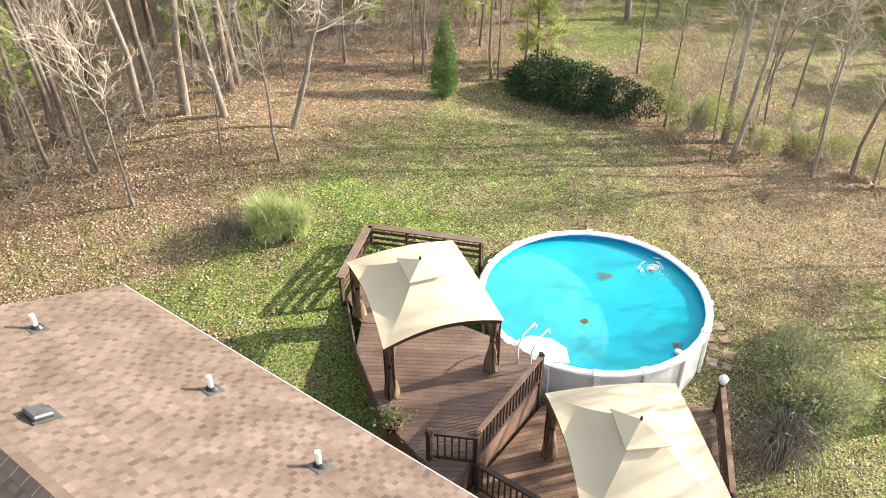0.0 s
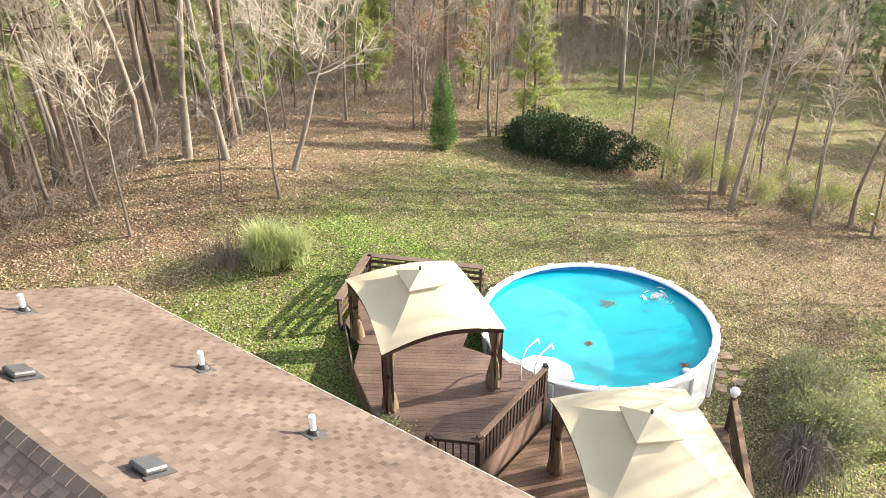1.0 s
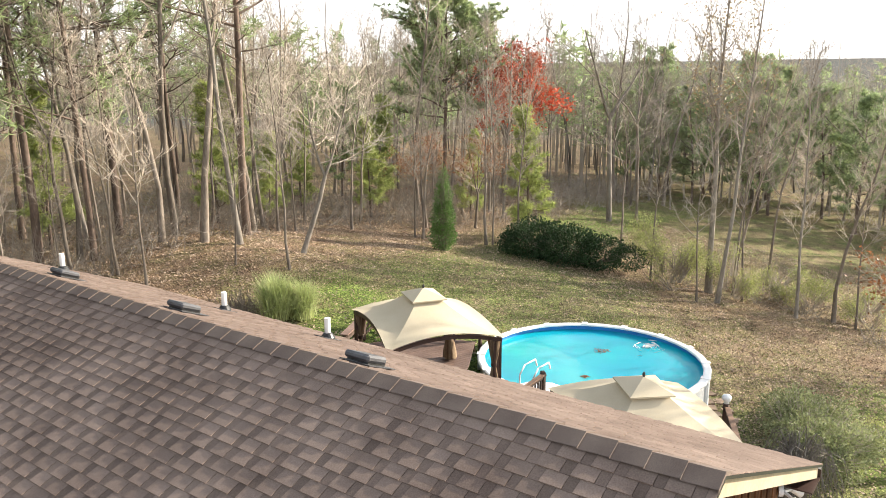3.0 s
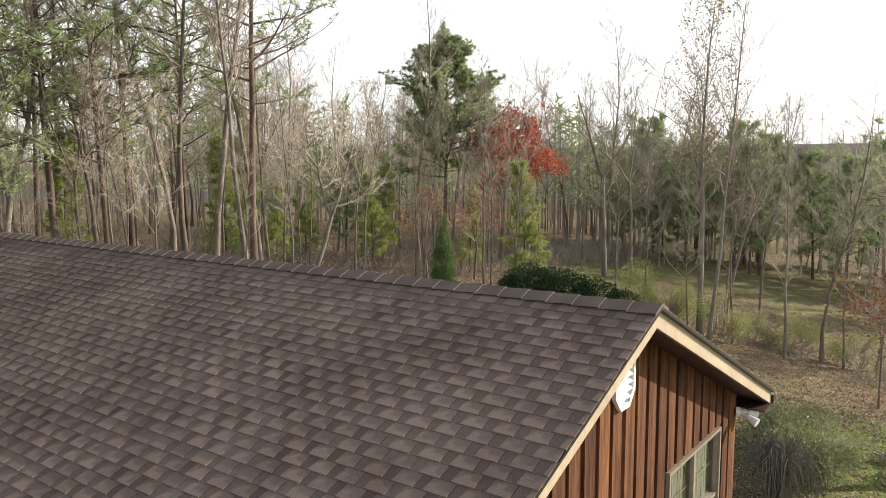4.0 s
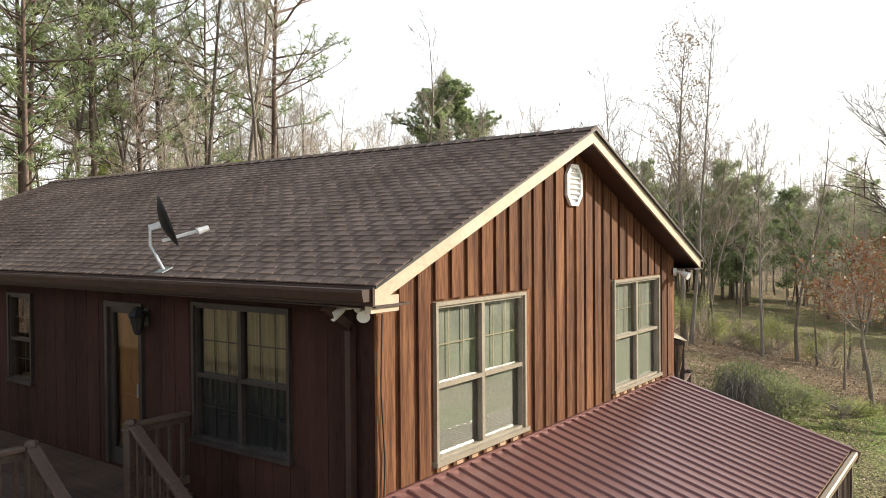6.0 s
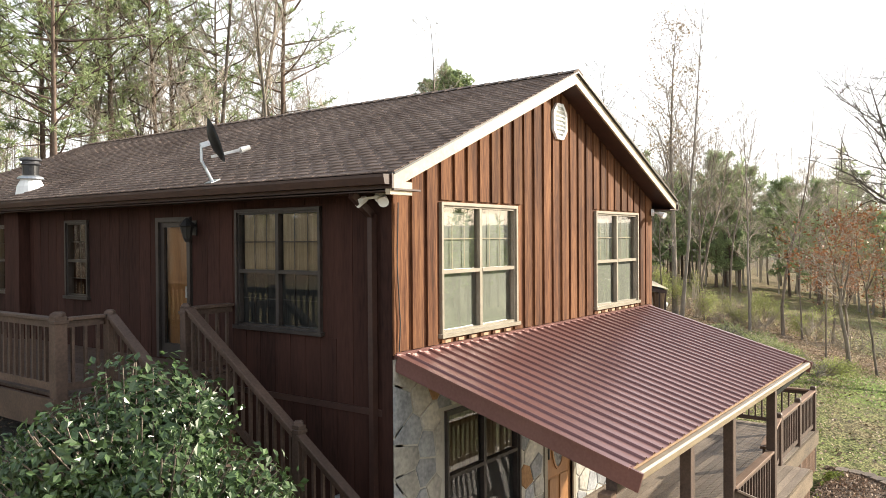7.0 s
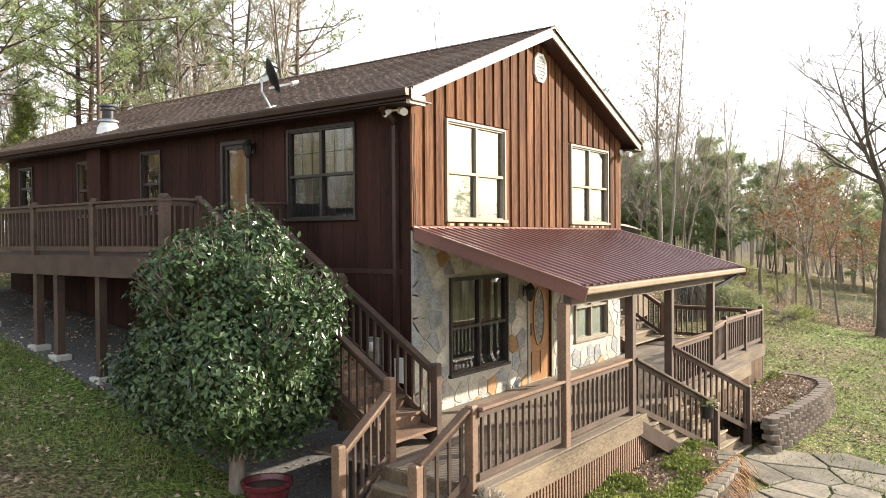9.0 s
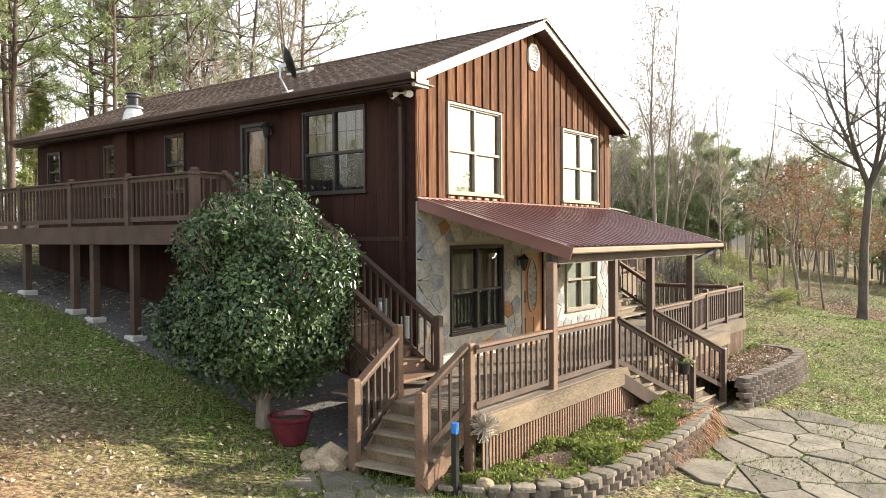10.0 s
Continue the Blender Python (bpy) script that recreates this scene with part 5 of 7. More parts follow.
def gazebo(name_label, cx, cy, floor, eave, rz, lw=3.66, sw=3.05):
    g = thing("gazebo", (cx, cy, floor), name_label, "gazebo", "canopy gazebos", rz=rz)
    e = eave - floor
    hx, hy = lw / 2, sw / 2
    px, py = 0.4, 0.33
    rise = 0.72
    verts, faces = [], []
    nu, nv = 12, 8
    corners = [(hx, hy), (-hx, hy), (-hx, -hy), (hx, -hy)]
    inner = [(px, py), (-px, py), (-px, -py), (px, -py)]
    for s in range(4):
        (ax, ay), (bx, by) = corners[s], corners[(s + 1) % 4]
        (cx_, cy_), (dx, dy) = inner[s], inner[(s + 1) % 4]
        k = len(verts)
        for j in range(nv + 1):
            v = j / nv
            for i in range(nu + 1):
                u = i / nu
                ex, ey = ax + (bx - ax) * u, ay + (by - ay) * u
                ix, iy = cx_ + (dx - cx_) * u, cy_ + (dy - cy_) * u
                mid = 4 * u * (1 - u)
                pull = 0.055 * mid
                ex, ey = ex * (1 - pull), ey * (1 - pull)
                x, y = ex + (ix - ex) * v, ey + (iy - ey) * v
                z = e + rise * (0.72 * v + 0.28 * v * v) + 0.22 * mid * (1 - v) ** 2 - 0.05 * math.sin(math.pi * v) * (1 - mid * 0.6)
                verts.append((x, y, z))
        for j in range(nv):
            for i in range(nu):
                a = k + j * (nu + 1) + i
                faces.append((a, a + 1, a + nu + 2, a + nu + 1))
    canopy = pyobj("canopy", verts, faces, FABRIC, g, "beige canvas canopy with swept corners", smooth=True)
    # vented cap
    bm = bmesh.new()
    q = [(0.55, 0.46), (-0.55, 0.46), (-0.55, -0.46), (0.55, -0.46)]
    lo = [bm.verts.new((x, y, e + rise + 0.03)) for x, y in q]
    tip = bm.verts.new((0, 0, e + rise + 0.24))
    for i in range(4):
        bm.faces.new((lo[i], lo[(i + 1) % 4], tip))
    lo2 = [bm.verts.new((x, y, e + rise - 0.0)) for x, y in q]
    for i in range(4):
        bm.faces.new((lo[(i + 1) % 4], lo[i], lo2[i], lo2[(i + 1) % 4]))
    part("cap", bm, FABRIC, g, "small vented canvas cap")
    bm = bmesh.new()
    lathe(bm, [(0.02, e + rise + 0.22), (0.035, e + rise + 0.27), (0.03, e + rise + 0.31), (0.012, e + rise + 0.34)], n=8)
    part("finial", bm, BLACK, g)
    # frame: eave bars and corner posts
    for s in range(4):
        (ax, ay), (bx, by) = corners[s], corners[(s + 1) % 4]
        bm = bmesh.new()
        k = 10
        pts = []
        for i in range(k + 1):
            u = i / k
            mid = 4 * u * (1 - u)
            pts.append(((ax + (bx - ax) * u) * (0.965 - 0.05 * mid), (ay + (by - ay) * u) * (0.965 - 0.05 * mid), e - 0.08 + 0.2 * mid))
        rings = []
        for x, y, z in pts:
            w = Vector((x, y, 0)).normalized() * 0.015
            rings.append([bm.verts.new((x + w.x * sx_, y + w.y * sx_, z + dz_)) for sx_, dz_ in ((-1, -0.05), (1, -0.05), (1, 0.05), (-1, 0.05))])
        for r0, r1 in zip(rings, rings[1:]):
            for q_ in range(4):
                bm.faces.new((r0[q_], r0[(q_ + 1) % 4], r1[(q_ + 1) % 4], r1[q_]))
        part("valance_bar", bm, DARKTRIM, g, "dark brown arched eave bar")
        sx, sy = (1 if ax > 0 else -1), (1 if ay > 0 else -1)
        for ox, oy in ((0.0, 0.0), (-0.16 * sx, 0.0), (0.0, -0.16 * sy)):
            bm = bmesh.new()
            x, y = ax * 0.95 + ox, ay * 0.95 + oy
            box(bm, (x - 0.025, y - 0.025, 0), (x + 0.025, y + 0.025, e - 0.02))
            part("leg", bm, DARKTRIM, g)
        # gathered curtain tied at the post
        bm = bmesh.new()
        prof = [(0.2, 0.06), (0.19, 0.25), (0.12, 0.6), (0.055, 0.95), (0.06, 1.05), (0.12, 1.35), (0.17, e - 0.1)]
        n = 22
        rings = []
        for r, z in prof:
            ring = []
            for k2 in range(n):
                a = 2 * math.pi * k2 / n
                rr = r * (1 + 0.28 * (1 if k2 % 2 else -1))
                ring.append(bm.verts.new((ax * 0.95 - 0.12 * sx + rr * math.cos(a), ay * 0.95 - 0.12 * sy + rr * math.sin(a) * 0.8, z)))
            rings.append(ring)
        for a_, b_ in zip(rings, rings[1:]):
            for k2 in range(n):
                bm.faces.new((a_[k2], a_[(k2 + 1) % n], b_[(k2 + 1) % n], b_[k2]))
        cur = part("curtain", bm, CURTAIN, g, "brown and tan curtain tied at the middle", True)
        bm = bmesh.new()
        lathe(bm, [(0.075, 0.96), (0.08, 1.0), (0.075, 1.05)], (ax * 0.95 - 0.12 * sx, ay * 0.95 - 0.12 * sy, 0), 10)
        part("tie", bm, DARKTRIM, cur)
    return g


gazebo("beige canopy gazebo with tied curtains on the pool deck", 13.98, 10.05, UD, 4.12, 56.0)
gazebo("beige canopy gazebo with tied curtains on the lower deck", 12.87, 3.55, LD, 3.55, 42.0)



# ---- trees ----
def tube(verts, faces, pts, radii, n):
    """A tapered, bending tube through pts."""
    k = len(verts)
    prev = None
    for i, p in enumerate(pts):
        d = (pts[min(i + 1, len(pts) - 1)] - pts[max(i - 1, 0)]).normalized()
        s = d.cross(Vector((0.31, 0.95, 0.05)))
        if s.length < 0.05:
            s = d.cross(Vector((1, 0, 0)))
        s.normalize()
        u = s.cross(d)
        for j in range(n):
            a = 2 * math.pi * j / n
            verts.append(p + (s * math.cos(a) + u * math.sin(a)) * radii[i])
    for i in range(len(pts) - 1):
        for j in range(n):
            a, b = k + i * n + j, k + i * n + (j + 1) % n
            faces.append((a, b, b + n, a + n))


def branch_line(rng, p, d, length, seg, wander, up):
    pts = [p.copy()]
    d = d.normalized()
    for _ in range(seg):
        d = (d + Vector((rng.gauss(0, wander), rng.gauss(0, wander), rng.gauss(0, wander) + up))).normalized()
        p = p + d * (length / seg)
        pts.append(p.copy())
    return pts


def tree_meshes(seed, height, r0, first=0.3, n1=14, reach=0.3, fork=False, lean=0.0, sub=5, twigs=4, angle=0.9, tips=None):
    """Trunk and crown of a leafless tree, as (verts, faces) pairs; tips collects the twig ends."""
    rng = random.Random(seed)
    tv, tf, cv, cf = [], [], [], []
    stems = []
    base = branch_line(rng, Vector((0, 0, -0.25)), Vector((lean, lean * 0.4, 1)), height * (0.45 if fork else 1.0), 7, 0.055, 0.05)
    k = len(base) - 1
    top_r = r0 * (0.72 if fork else 0.12)
    rad = [r0 * 1.35] + [r0 + (top_r - r0) * i / k for i in range(1, k + 1)]
    tube(tv, tf, base, rad, 8)
    stems.append((base, rad))
    if fork:
        for s in range(fork):
            a = 2 * math.pi * s / fork + rng.random()
            d = Vector((0.45 * math.cos(a), 0.45 * math.sin(a), 1))
            ln = branch_line(rng, base[-1], d, height * (0.5 + 0.1 * rng.random()), 7, 0.09, 0.06)
            rr = [top_r * 0.8 * (1 - 0.88 * i / 7) for i in range(8)]
            tube(tv, tf, ln, rr, 7)
            stems.append((ln, rr))
    use = stems[1:] if fork else stems
    for line, rr in use:
        m = len(line) - 1
        count = n1 if not fork else max(5, n1 // fork + 1)
        for b in range(count):
            f = (first if not fork else 0.08) + (0.98 - (first if not fork else 0.08)) * (b + rng.random() * 0.8) / count
            i = min(int(f * m), m - 1)
            p = line[i].lerp(line[i + 1], f * m - i)
            a = 2.4 * b + rng.random() * 1.2
            el = angle * (0.55 + 0.5 * f) + rng.gauss(0, 0.12)
            d = Vector((math.cos(a) * math.cos(el), math.sin(a) * math.cos(el), math.sin(el)))
            L = height * reach * (1.15 - 0.75 * f) * (0.6 + 0.6 * rng.random())
            r = max(0.011, min(rr[i] * 0.5, 0.0145 * L))
            l1 = branch_line(rng, p, d, L, 5, 0.13, 0.07)
            tube(cv, cf, l1, [r * (1 - 0.75 * q / 5) for q in range(6)], 4)
            for s in range(sub):
                g = 0.25 + 0.75 * (s + rng.random()) / sub
                q = min(int(g * 5), 4)
                p2 = l1[q].lerp(l1[q + 1], min(1, g * 5 - q))
                d2 = (l1[q + 1] - l1[q]).normalized() + Vector((rng.gauss(0, 0.6), rng.gauss(0, 0.6), rng.gauss(0.12, 0.4)))
                L2 = L * (0.25 + 0.3 * rng.random())
                l2 = branch_line(rng, p2, d2, L2, 3, 0.17, 0.05)
                tube(cv, cf, l2, [max(0.0075, r * 0.45 * (1 - 0.6 * w / 3)) for w in range(4)], 3)
                for t in range(twigs):
                    h = rng.random() * 2.9
                    w = int(h)
                    p3 = l2[w].lerp(l2[w + 1], h - w)
                    d3 = (l2[w + 1] - l2[w]).normalized() + Vector((rng.gauss(0, 0.7), rng.gauss(0, 0.7), rng.gauss(0.1, 0.5)))
                    l3 = branch_line(rng, p3, d3, L2 * (0.3 + 0.5 * rng.random()) + 0.1, 2, 0.2, 0.03)
                    tube(cv, cf, l3, [0.0072, 0.006, 0.003], 3)
                    if tips is not None:
                        tips.append(l3[-1])
    return (tv, tf), (cv, cf)


def leaf_cloud(rng, points, per, spread, size, verts, faces, droop=0.0, aspect=0.5):
    """Small folded leaves scattered round points."""
    for c in points:
        for _ in range(per):
            p = c + Vector((rng.gauss(0, spread), rng.gauss(0, spread), rng.gauss(0, spread * 0.7)))
            d = Vector((rng.gauss(0, 1), rng.gauss(0, 1), rng.gauss(-droop, 0.7))).normalized()
            s = d.cross(Vector((rng.gauss(0, 1), rng.gauss(0, 1), rng.gauss(0, 1)))).normalized()
            L = size * (0.6 + 0.8 * rng.random())
            k = len(verts)
            verts += [p, p + d * L * 0.5 + s * L * aspect * 0.5, p + d * L, p + d * L * 0.5 - s * L * aspect * 0.5]
            faces.append((k, k + 1, k + 2, k + 3))


def needle_cloud(rng, points, per, length, verts, faces, width=0.018):
    """Tufts of needles bursting from points."""
    for c in points:
        for _ in range(per):
            d = Vector((rng.gauss(0, 1), rng.gauss(0, 1), rng.gauss(0.25, 0.8))).normalized()
            s = d.cross(Vector((rng.gauss(0, 1), rng.gauss(0, 1), rng.gauss(0, 1)))).normalized()
            L = length * (0.6 + 0.6 * rng.random())
            k = len(verts)
            verts += [c - s * width, c + s * width, c + d * L]
            faces.append((k, k + 1, k + 2))


def tree(name, label, category, trunk, crown, bark, twig, foliage=None, leaf=None, group="woodland trees"):
    t = thing(name, (0, 0, 0), label, category, group)
    pyobj("trunk", *trunk, bark, t, smooth=True)
    if crown[0]:
        pyobj("crown", *crown, twig, t, "bare twigs" if foliage else "")
    if foliage:
        pyobj("foliage", *foliage, leaf, t)
    return t


def pine_meshes(seed, height, r0, first, n1, reach, tuft=16, length=0.34, clumps=5, droop=0.0, width=0.02, domed=False):
    rng = random.Random(seed)
    tv, tf, cv, cf, nv, nf = [], [], [], [], [], []
    line = branch_line(rng, Vector((0, 0, -0.25)), Vector((0.02, 0.01, 1)), height, 9, 0.025, 0.06)
    rad = [r0 * (1.2 if i == 0 else 1 - 0.86 * i / 9) for i in range(10)]
    tube(tv, tf, line, rad, 8)
    for b in range(n1):
        f = first + (0.99 - first) * (b + rng.random()) / n1
        i = min(int(f * 9), 8)
        p = line[i].lerp(line[i + 1], f * 9 - i)
        a = 2.4 * b + rng.random()
        top = (f - first) / (1 - first)
        el = 0.1 + 0.6 * top - droop + rng.gauss(0, 0.12)
        d = Vector((math.cos(a) * math.cos(el), math.sin(a) * math.cos(el), math.sin(el)))
        shape = (0.35 + 0.75 * math.sin(math.pi * min(1, 0.25 + 0.72 * top))) if domed else (1.0 - 0.75 * top)
        L = height * reach * shape * (0.5 + 0.7 * rng.random())
        l1 = branch_line(rng, p, d, L, 5, 0.12, 0.05)
        r = max(0.015, 0.016 * L)
        tube(cv, cf, l1, [r * (1 - 0.7 * q / 5) for q in range(6)], 4)
        pts = []
        for s in range(clumps):
            g = 0.4 + 0.6 * (s + rng.random()) / clumps
            q = min(int(g * 5), 4)
            p2 = l1[q].lerp(l1[q + 1], min(1, g * 5 - q))
            d2 = (l1[q + 1] - l1[q]).normalized() + Vector((rng.gauss(0, 0.7), rng.gauss(0, 0.7), rng.gauss(0.25, 0.3)))
            l2 = branch_line(rng, p2, d2, L * (0.14 + 0.18 * rng.random()) + 0.15, 2, 0.15, 0.05)
            tube(cv, cf, l2, [r * 0.4, r * 0.3, r * 0.2], 3)
            pts += [l2[1], l2[2], (l2[1] + l2[2]) / 2 + Vector((rng.gauss(0, 0.12), rng.gauss(0, 0.12), rng.gauss(0.05, 0.08)))]
        needle_cloud(rng, pts, tuft, length, nv, nf, width)
    return (tv, tf), (cv, cf), (nv, nf)


def at_ground(x, y, rz=0.0, s=1.0, sz=None, tilt=0.0):
    return pose(x, y, ground_z(x, y), tilt, 0, rz) @ Matrix.Diagonal((s, s, sz or s, 1))


PARK = pose(0, 0, -400)
bare = []
for k, (h, r, first, n1, reach, fork, ang, bark) in enumerate(((12, 0.11, 0.36, 20, 0.22, 0, 0.9, BARK), (14, 0.13, 0.4, 22, 0.2, 0, 1.0, BARK_PALE), (10, 0.085, 0.36, 15, 0.24, 0, 0.9, BARK), (13, 0.13, 0.3, 22, 0.32, 3, 0.7, BARK), (16, 0.17, 0.42, 20, 0.22, 0, 0.9, BARK), (15, 0.17, 0.3, 24, 0.34, 3, 0.6, BARK_PALE))):
    tr, cr = tree_meshes(20 + k, h, r * 0.68, first, n1 + 4, reach, fork, 0.03, 6, 4, ang)
    bare.append(tree("bare_tree", "leafless slender hardwood tree with fine grey twigs", "tree", tr, cr, bark, TWIG))
tr, cr, nd = pine_meshes(41, 24, 0.17, 0.3, 60, 0.16, 10, 0.36, 5, width=0.024, domed=True)
pine_a = tree("pine_tree", "tall pine with a bare trunk and high open crown", "tree", tr, cr, BARK_PINE, BARK_PINE, nd, NEEDLE)
tr, cr, nd = pine_meshes(42, 21, 0.15, 0.28, 58, 0.15, 10, 0.36, 5, width=0.024, domed=True)
pine_b = tree("pine_tree", "tall pine with a bare trunk and high open crown", "tree", tr, cr, BARK_PINE, BARK_PINE, nd, NEEDLE)
tr, cr, nd = pine_meshes(43, 14.2, 0.17, 0.42, 60, 0.26, 24, 0.26, 20, width=0.03, domed=True)
pine_c = tree("pine_tree", "broad-crowned pine standing above the woods", "tree", tr, cr, BARK_PINE, BARK_PINE, nd, NEEDLE)
tr, cr, nd = pine_meshes(44, 7.5, 0.09, 0.12, 50, 0.2, 13, 0.34, 6, width=0.02)
pine_y = tree("young_pine", "young yellow-green pine beside the dark hedge", "tree", tr, cr, BARK_PINE, BARK_PINE, nd, NEEDLE_YELLOW)
tr, cr, nd = pine_meshes(45, 9.0, 0.11, 0.2, 44, 0.21, 13, 0.4, 6, width=0.026, domed=True)
pine_s = tree("young_pine", "small green woodland pine", "tree", tr, cr, BARK_PINE, BARK_PINE, nd, NEEDLE)

# trees that stand out along the lawn: place, kind, turn, size
SPOTS_LEFT = ((13.0, 23.3, 2, 10, 0.95), (13.15, 23.15, 0, 200, 0.75), (12.7, 20.7, 2, 80, 0.85), (11.8, 24.5, 2, 200, 0.6), (16.2, 20.5, 2, 300, 0.62), (17.3, 18.8, 0, 140, 0.72), (17.3, 23.8, 4, 20, 1.3), (18.1, 22.5, 1, 75, 1.3), (17.6, 26.0, 4, 250, 1.2), (16.4, 25.3, 4, 130, 1.05), (20.7, 24.8, 4, 190, 1.1), (26.3, 24.1, 0, 60, 0.85), (13.4, 26.2, 4, 100, 0.95), (14.9, 27.2, 2, 170, 0.9), (9.1, 22.6, 2, 250, 0.7), (22.6, 26.4, 4, 220, 0.8), (23.0, 24.6, 2, 75, 0.8))
SPOTS_MID = ((28.2, 21.1, 0, 15, 0.8), (28.5, 21.2, 2, 95, 0.85), (28.1, 21.5, 2, 215, 0.8), (30.2, 18.6, 0, 100, 0.95), (30.45, 18.4, 2, 220, 0.8), (32.0, 18.0, 0, 310, 0.8), (37.0, 14.3, 3, 60, 0.75))
SPOTS_RIGHT = ((32.5, 10.9, 2, 0, 0.9), (31.3, 8.3, 2, 120, 0.8), (32.2, 7.7, 1, 200, 1.15), (34.4, 7.6, 0, 30, 0.9), (33.7, 7.0, 2, 90, 0.95), (38.2, 7.0, 0, 10, 1.0), (33.8, 4.7, 1, 330, 0.85), (35.2, 3.4, 4, 250, 0.75), (35.2, 2.5, 2, 50, 0.9), (36.2, 5.2, 2, 160, 0.8), (36.8, 1.4, 0, 270, 0.85), (36.0, 8.0, 4, 310, 0.7))
for x, y, k, rz, s in SPOTS_LEFT + SPOTS_MID + SPOTS_RIGHT:
    copy_thing(bare[k], at_ground(x, y, rz, s))
# bare branching tree and neighbours on the far side lawn
for x, y, k, rz, s in ((27.5, -1.8, 3, 100, 0.6), (30, 0.5, 2, 0, 0.8), (38, -6, 1, 160, 0.8)):
    copy_thing(bare[k], at_ground(x, y, rz, s))
# tall pines over the left woods and the lone one behind
for x, y, k, rz, s in ((19.9, 24.3, 0, 40, 1.0), (16.5, 28.5, 1, 100, 1.1), (12.5, 27.5, 0, 220, 0.95), (9.0, 26.5, 1, 330, 1.0), (5.5, 28.0, 0, 150, 1.0), (2.0, 25.5, 1, 60, 1.05), (-3.0, 28.0, 0, 10, 0.95), (-7.5, 25.0, 1, 200, 1.0), (7.2, 32.0, 0, 290, 1.05), (14.5, 33.0, 1, 20, 1.0), (21.5, 31.5, 0, 130, 0.85), (-1.0, 34.0, 1, 70, 1.1), (0.0, 21.5, 1, 110, 0.9), (-10, 31, 0, 40, 1.0), (-14.5, 27.5, 1, 0, 1.0), (-5, 21.5, 0, 300, 0.9), (3.5, 23.5, 1, 10, 0.95), (10.5, 30, 1, 70, 1.05), (13.8, 25.8, 1, 160, 0.9), (-12, 22, 1, 45, 0.95), (6.5, 21.0, 1, 240, 0.85), (17.0, 36, 0, 0, 1.0), (-18, 30, 0, 20, 1.0)):
    copy_thing((pine_a, pine_b)[k], at_ground(x, y, rz, s))
copy_thing(pine_c, at_ground(38.2, 27.0, 30, 1.0))
copy_thing(pine_y, at_ground(33.2, 17.9, 0, 0.92))
for x, y, rz, s in ((60, 21, 0, 1.1), (63, 9, 60, 1.1), (66, 14, 200, 1.2), (58, 17.5, 90, 1.0), (70, 0, 20, 1.2), (72, -6, 300, 1.1), (74, 6, 140, 1.3), (68, 20, 70, 1.1), (36, 34, 200, 0.8), (27, 33, 100, 0.8), (80, -10, 0, 1.3), (56, 22, 30, 0.9)):
    copy_thing(pine_s, at_ground(x, y, rz, s))

tr, cr = tree_meshes(95, 12.5, 0.2, 0.22, 40, 0.36, 4, 0.04, 8, 5, 0.62)
spread = tree("spreading_oak", "leafless oak with shade-darkened bark and wide branching limbs", "tree", tr, cr, BARK_SHADED, BARK_SHADED)
spread.matrix_basis = at_ground(24.7, -3.7, 20)

# sycamore with pale forked limbs on the left
tr, cr = tree_meshes(77, 17, 0.14, 0.3, 34, 0.34, 3, 0.02, 7, 5, 0.6)
syc = tree("sycamore_tree", "big pale-barked leafless tree with forked limbs", "tree", tr, cr, BARK_PALE, TWIG)
syc.matrix_basis = at_ground(11.2, 28.9, 30, 0.98)
copy_thing(syc, at_ground(3.0, 26.5, 160, 0.9))

# low crooked tree leaning out over the lawn
tr, cr = tree_meshes(83, 7.6, 0.11, 0.3, 26, 0.42, 2, 0.42, 6, 4, 0.45)
crooked = tree("crooked_tree", "small pale leafless tree leaning out over the lawn", "tree", tr, cr, BARK_PALE, TWIG)
crooked.matrix_basis = at_ground(19.3, 20.3, -75)

# dead snag with two stubs
rng = random.Random(9)
tv, tf, cv, cf = [], [], [], []
l0 = branch_line(rng, Vector((0, 0, -0.2)), Vector((0, 0, 1)), 7.2, 6, 0.04, 0.05)
tube(tv, tf, l0, [0.2 - 0.012 * i for i in range(7)], 8)
for d, L in ((Vector((-0.25, 0.2, 1)), 6.4), (Vector((0.3, -0.3, 1)), 4.0)):
    l1 = branch_line(rng, l0[-1], d, L, 6, 0.09, 0.06)
    tube(tv, tf, l1, [0.12 - 0.014 * i for i in range(7)], 6)
    for q in range(2, 6):
        l2 = branch_line(rng, l1[q], Vector((rng.gauss(0, 1), rng.gauss(0, 1), 0.8)), 0.8 + rng.random(), 3, 0.2, 0.1)
        tube(cv, cf, l2, [0.035, 0.025, 0.018, 0.01], 4)
snag = tree("dead_snag", "grey dead snag with broken upright stubs", "tree", (tv, tf), (cv, cf), BARK_PALE, BARK_PALE)
snag.matrix_basis = at_ground(43.8, 18.1, 0, 0.92)

# leafed trees: tall one with clinging tan leaves, red maple, rusty oaks
tips = []
tr, cr = tree_meshes(61, 15.4, 0.15, 0.38, 36, 0.25, 0, 0.0, 5, 4, 0.9, tips)
rng = random.Random(2)
fv, ff = [], []
leaf_cloud(rng, rng.sample(tips, 560), 4, 0.14, 0.13, fv, ff)
tall = tree("tall_poplar", "tall slender tree with sparse tan leaves clinging", "tree", tr, cr, BARK_PALE, TWIG, (fv, ff), TANLEAF)
tall.matrix_basis = at_ground(33.6, 8.5, 0)
tips = []
tr, cr = tree_meshes(62, 9.4, 0.15, 0.42, 26, 0.36, 3, 0.0, 5, 4, 0.6, tips)
fv, ff = [], []
leaf_cloud(rng, tips, 17, 0.26, 0.22, fv, ff)
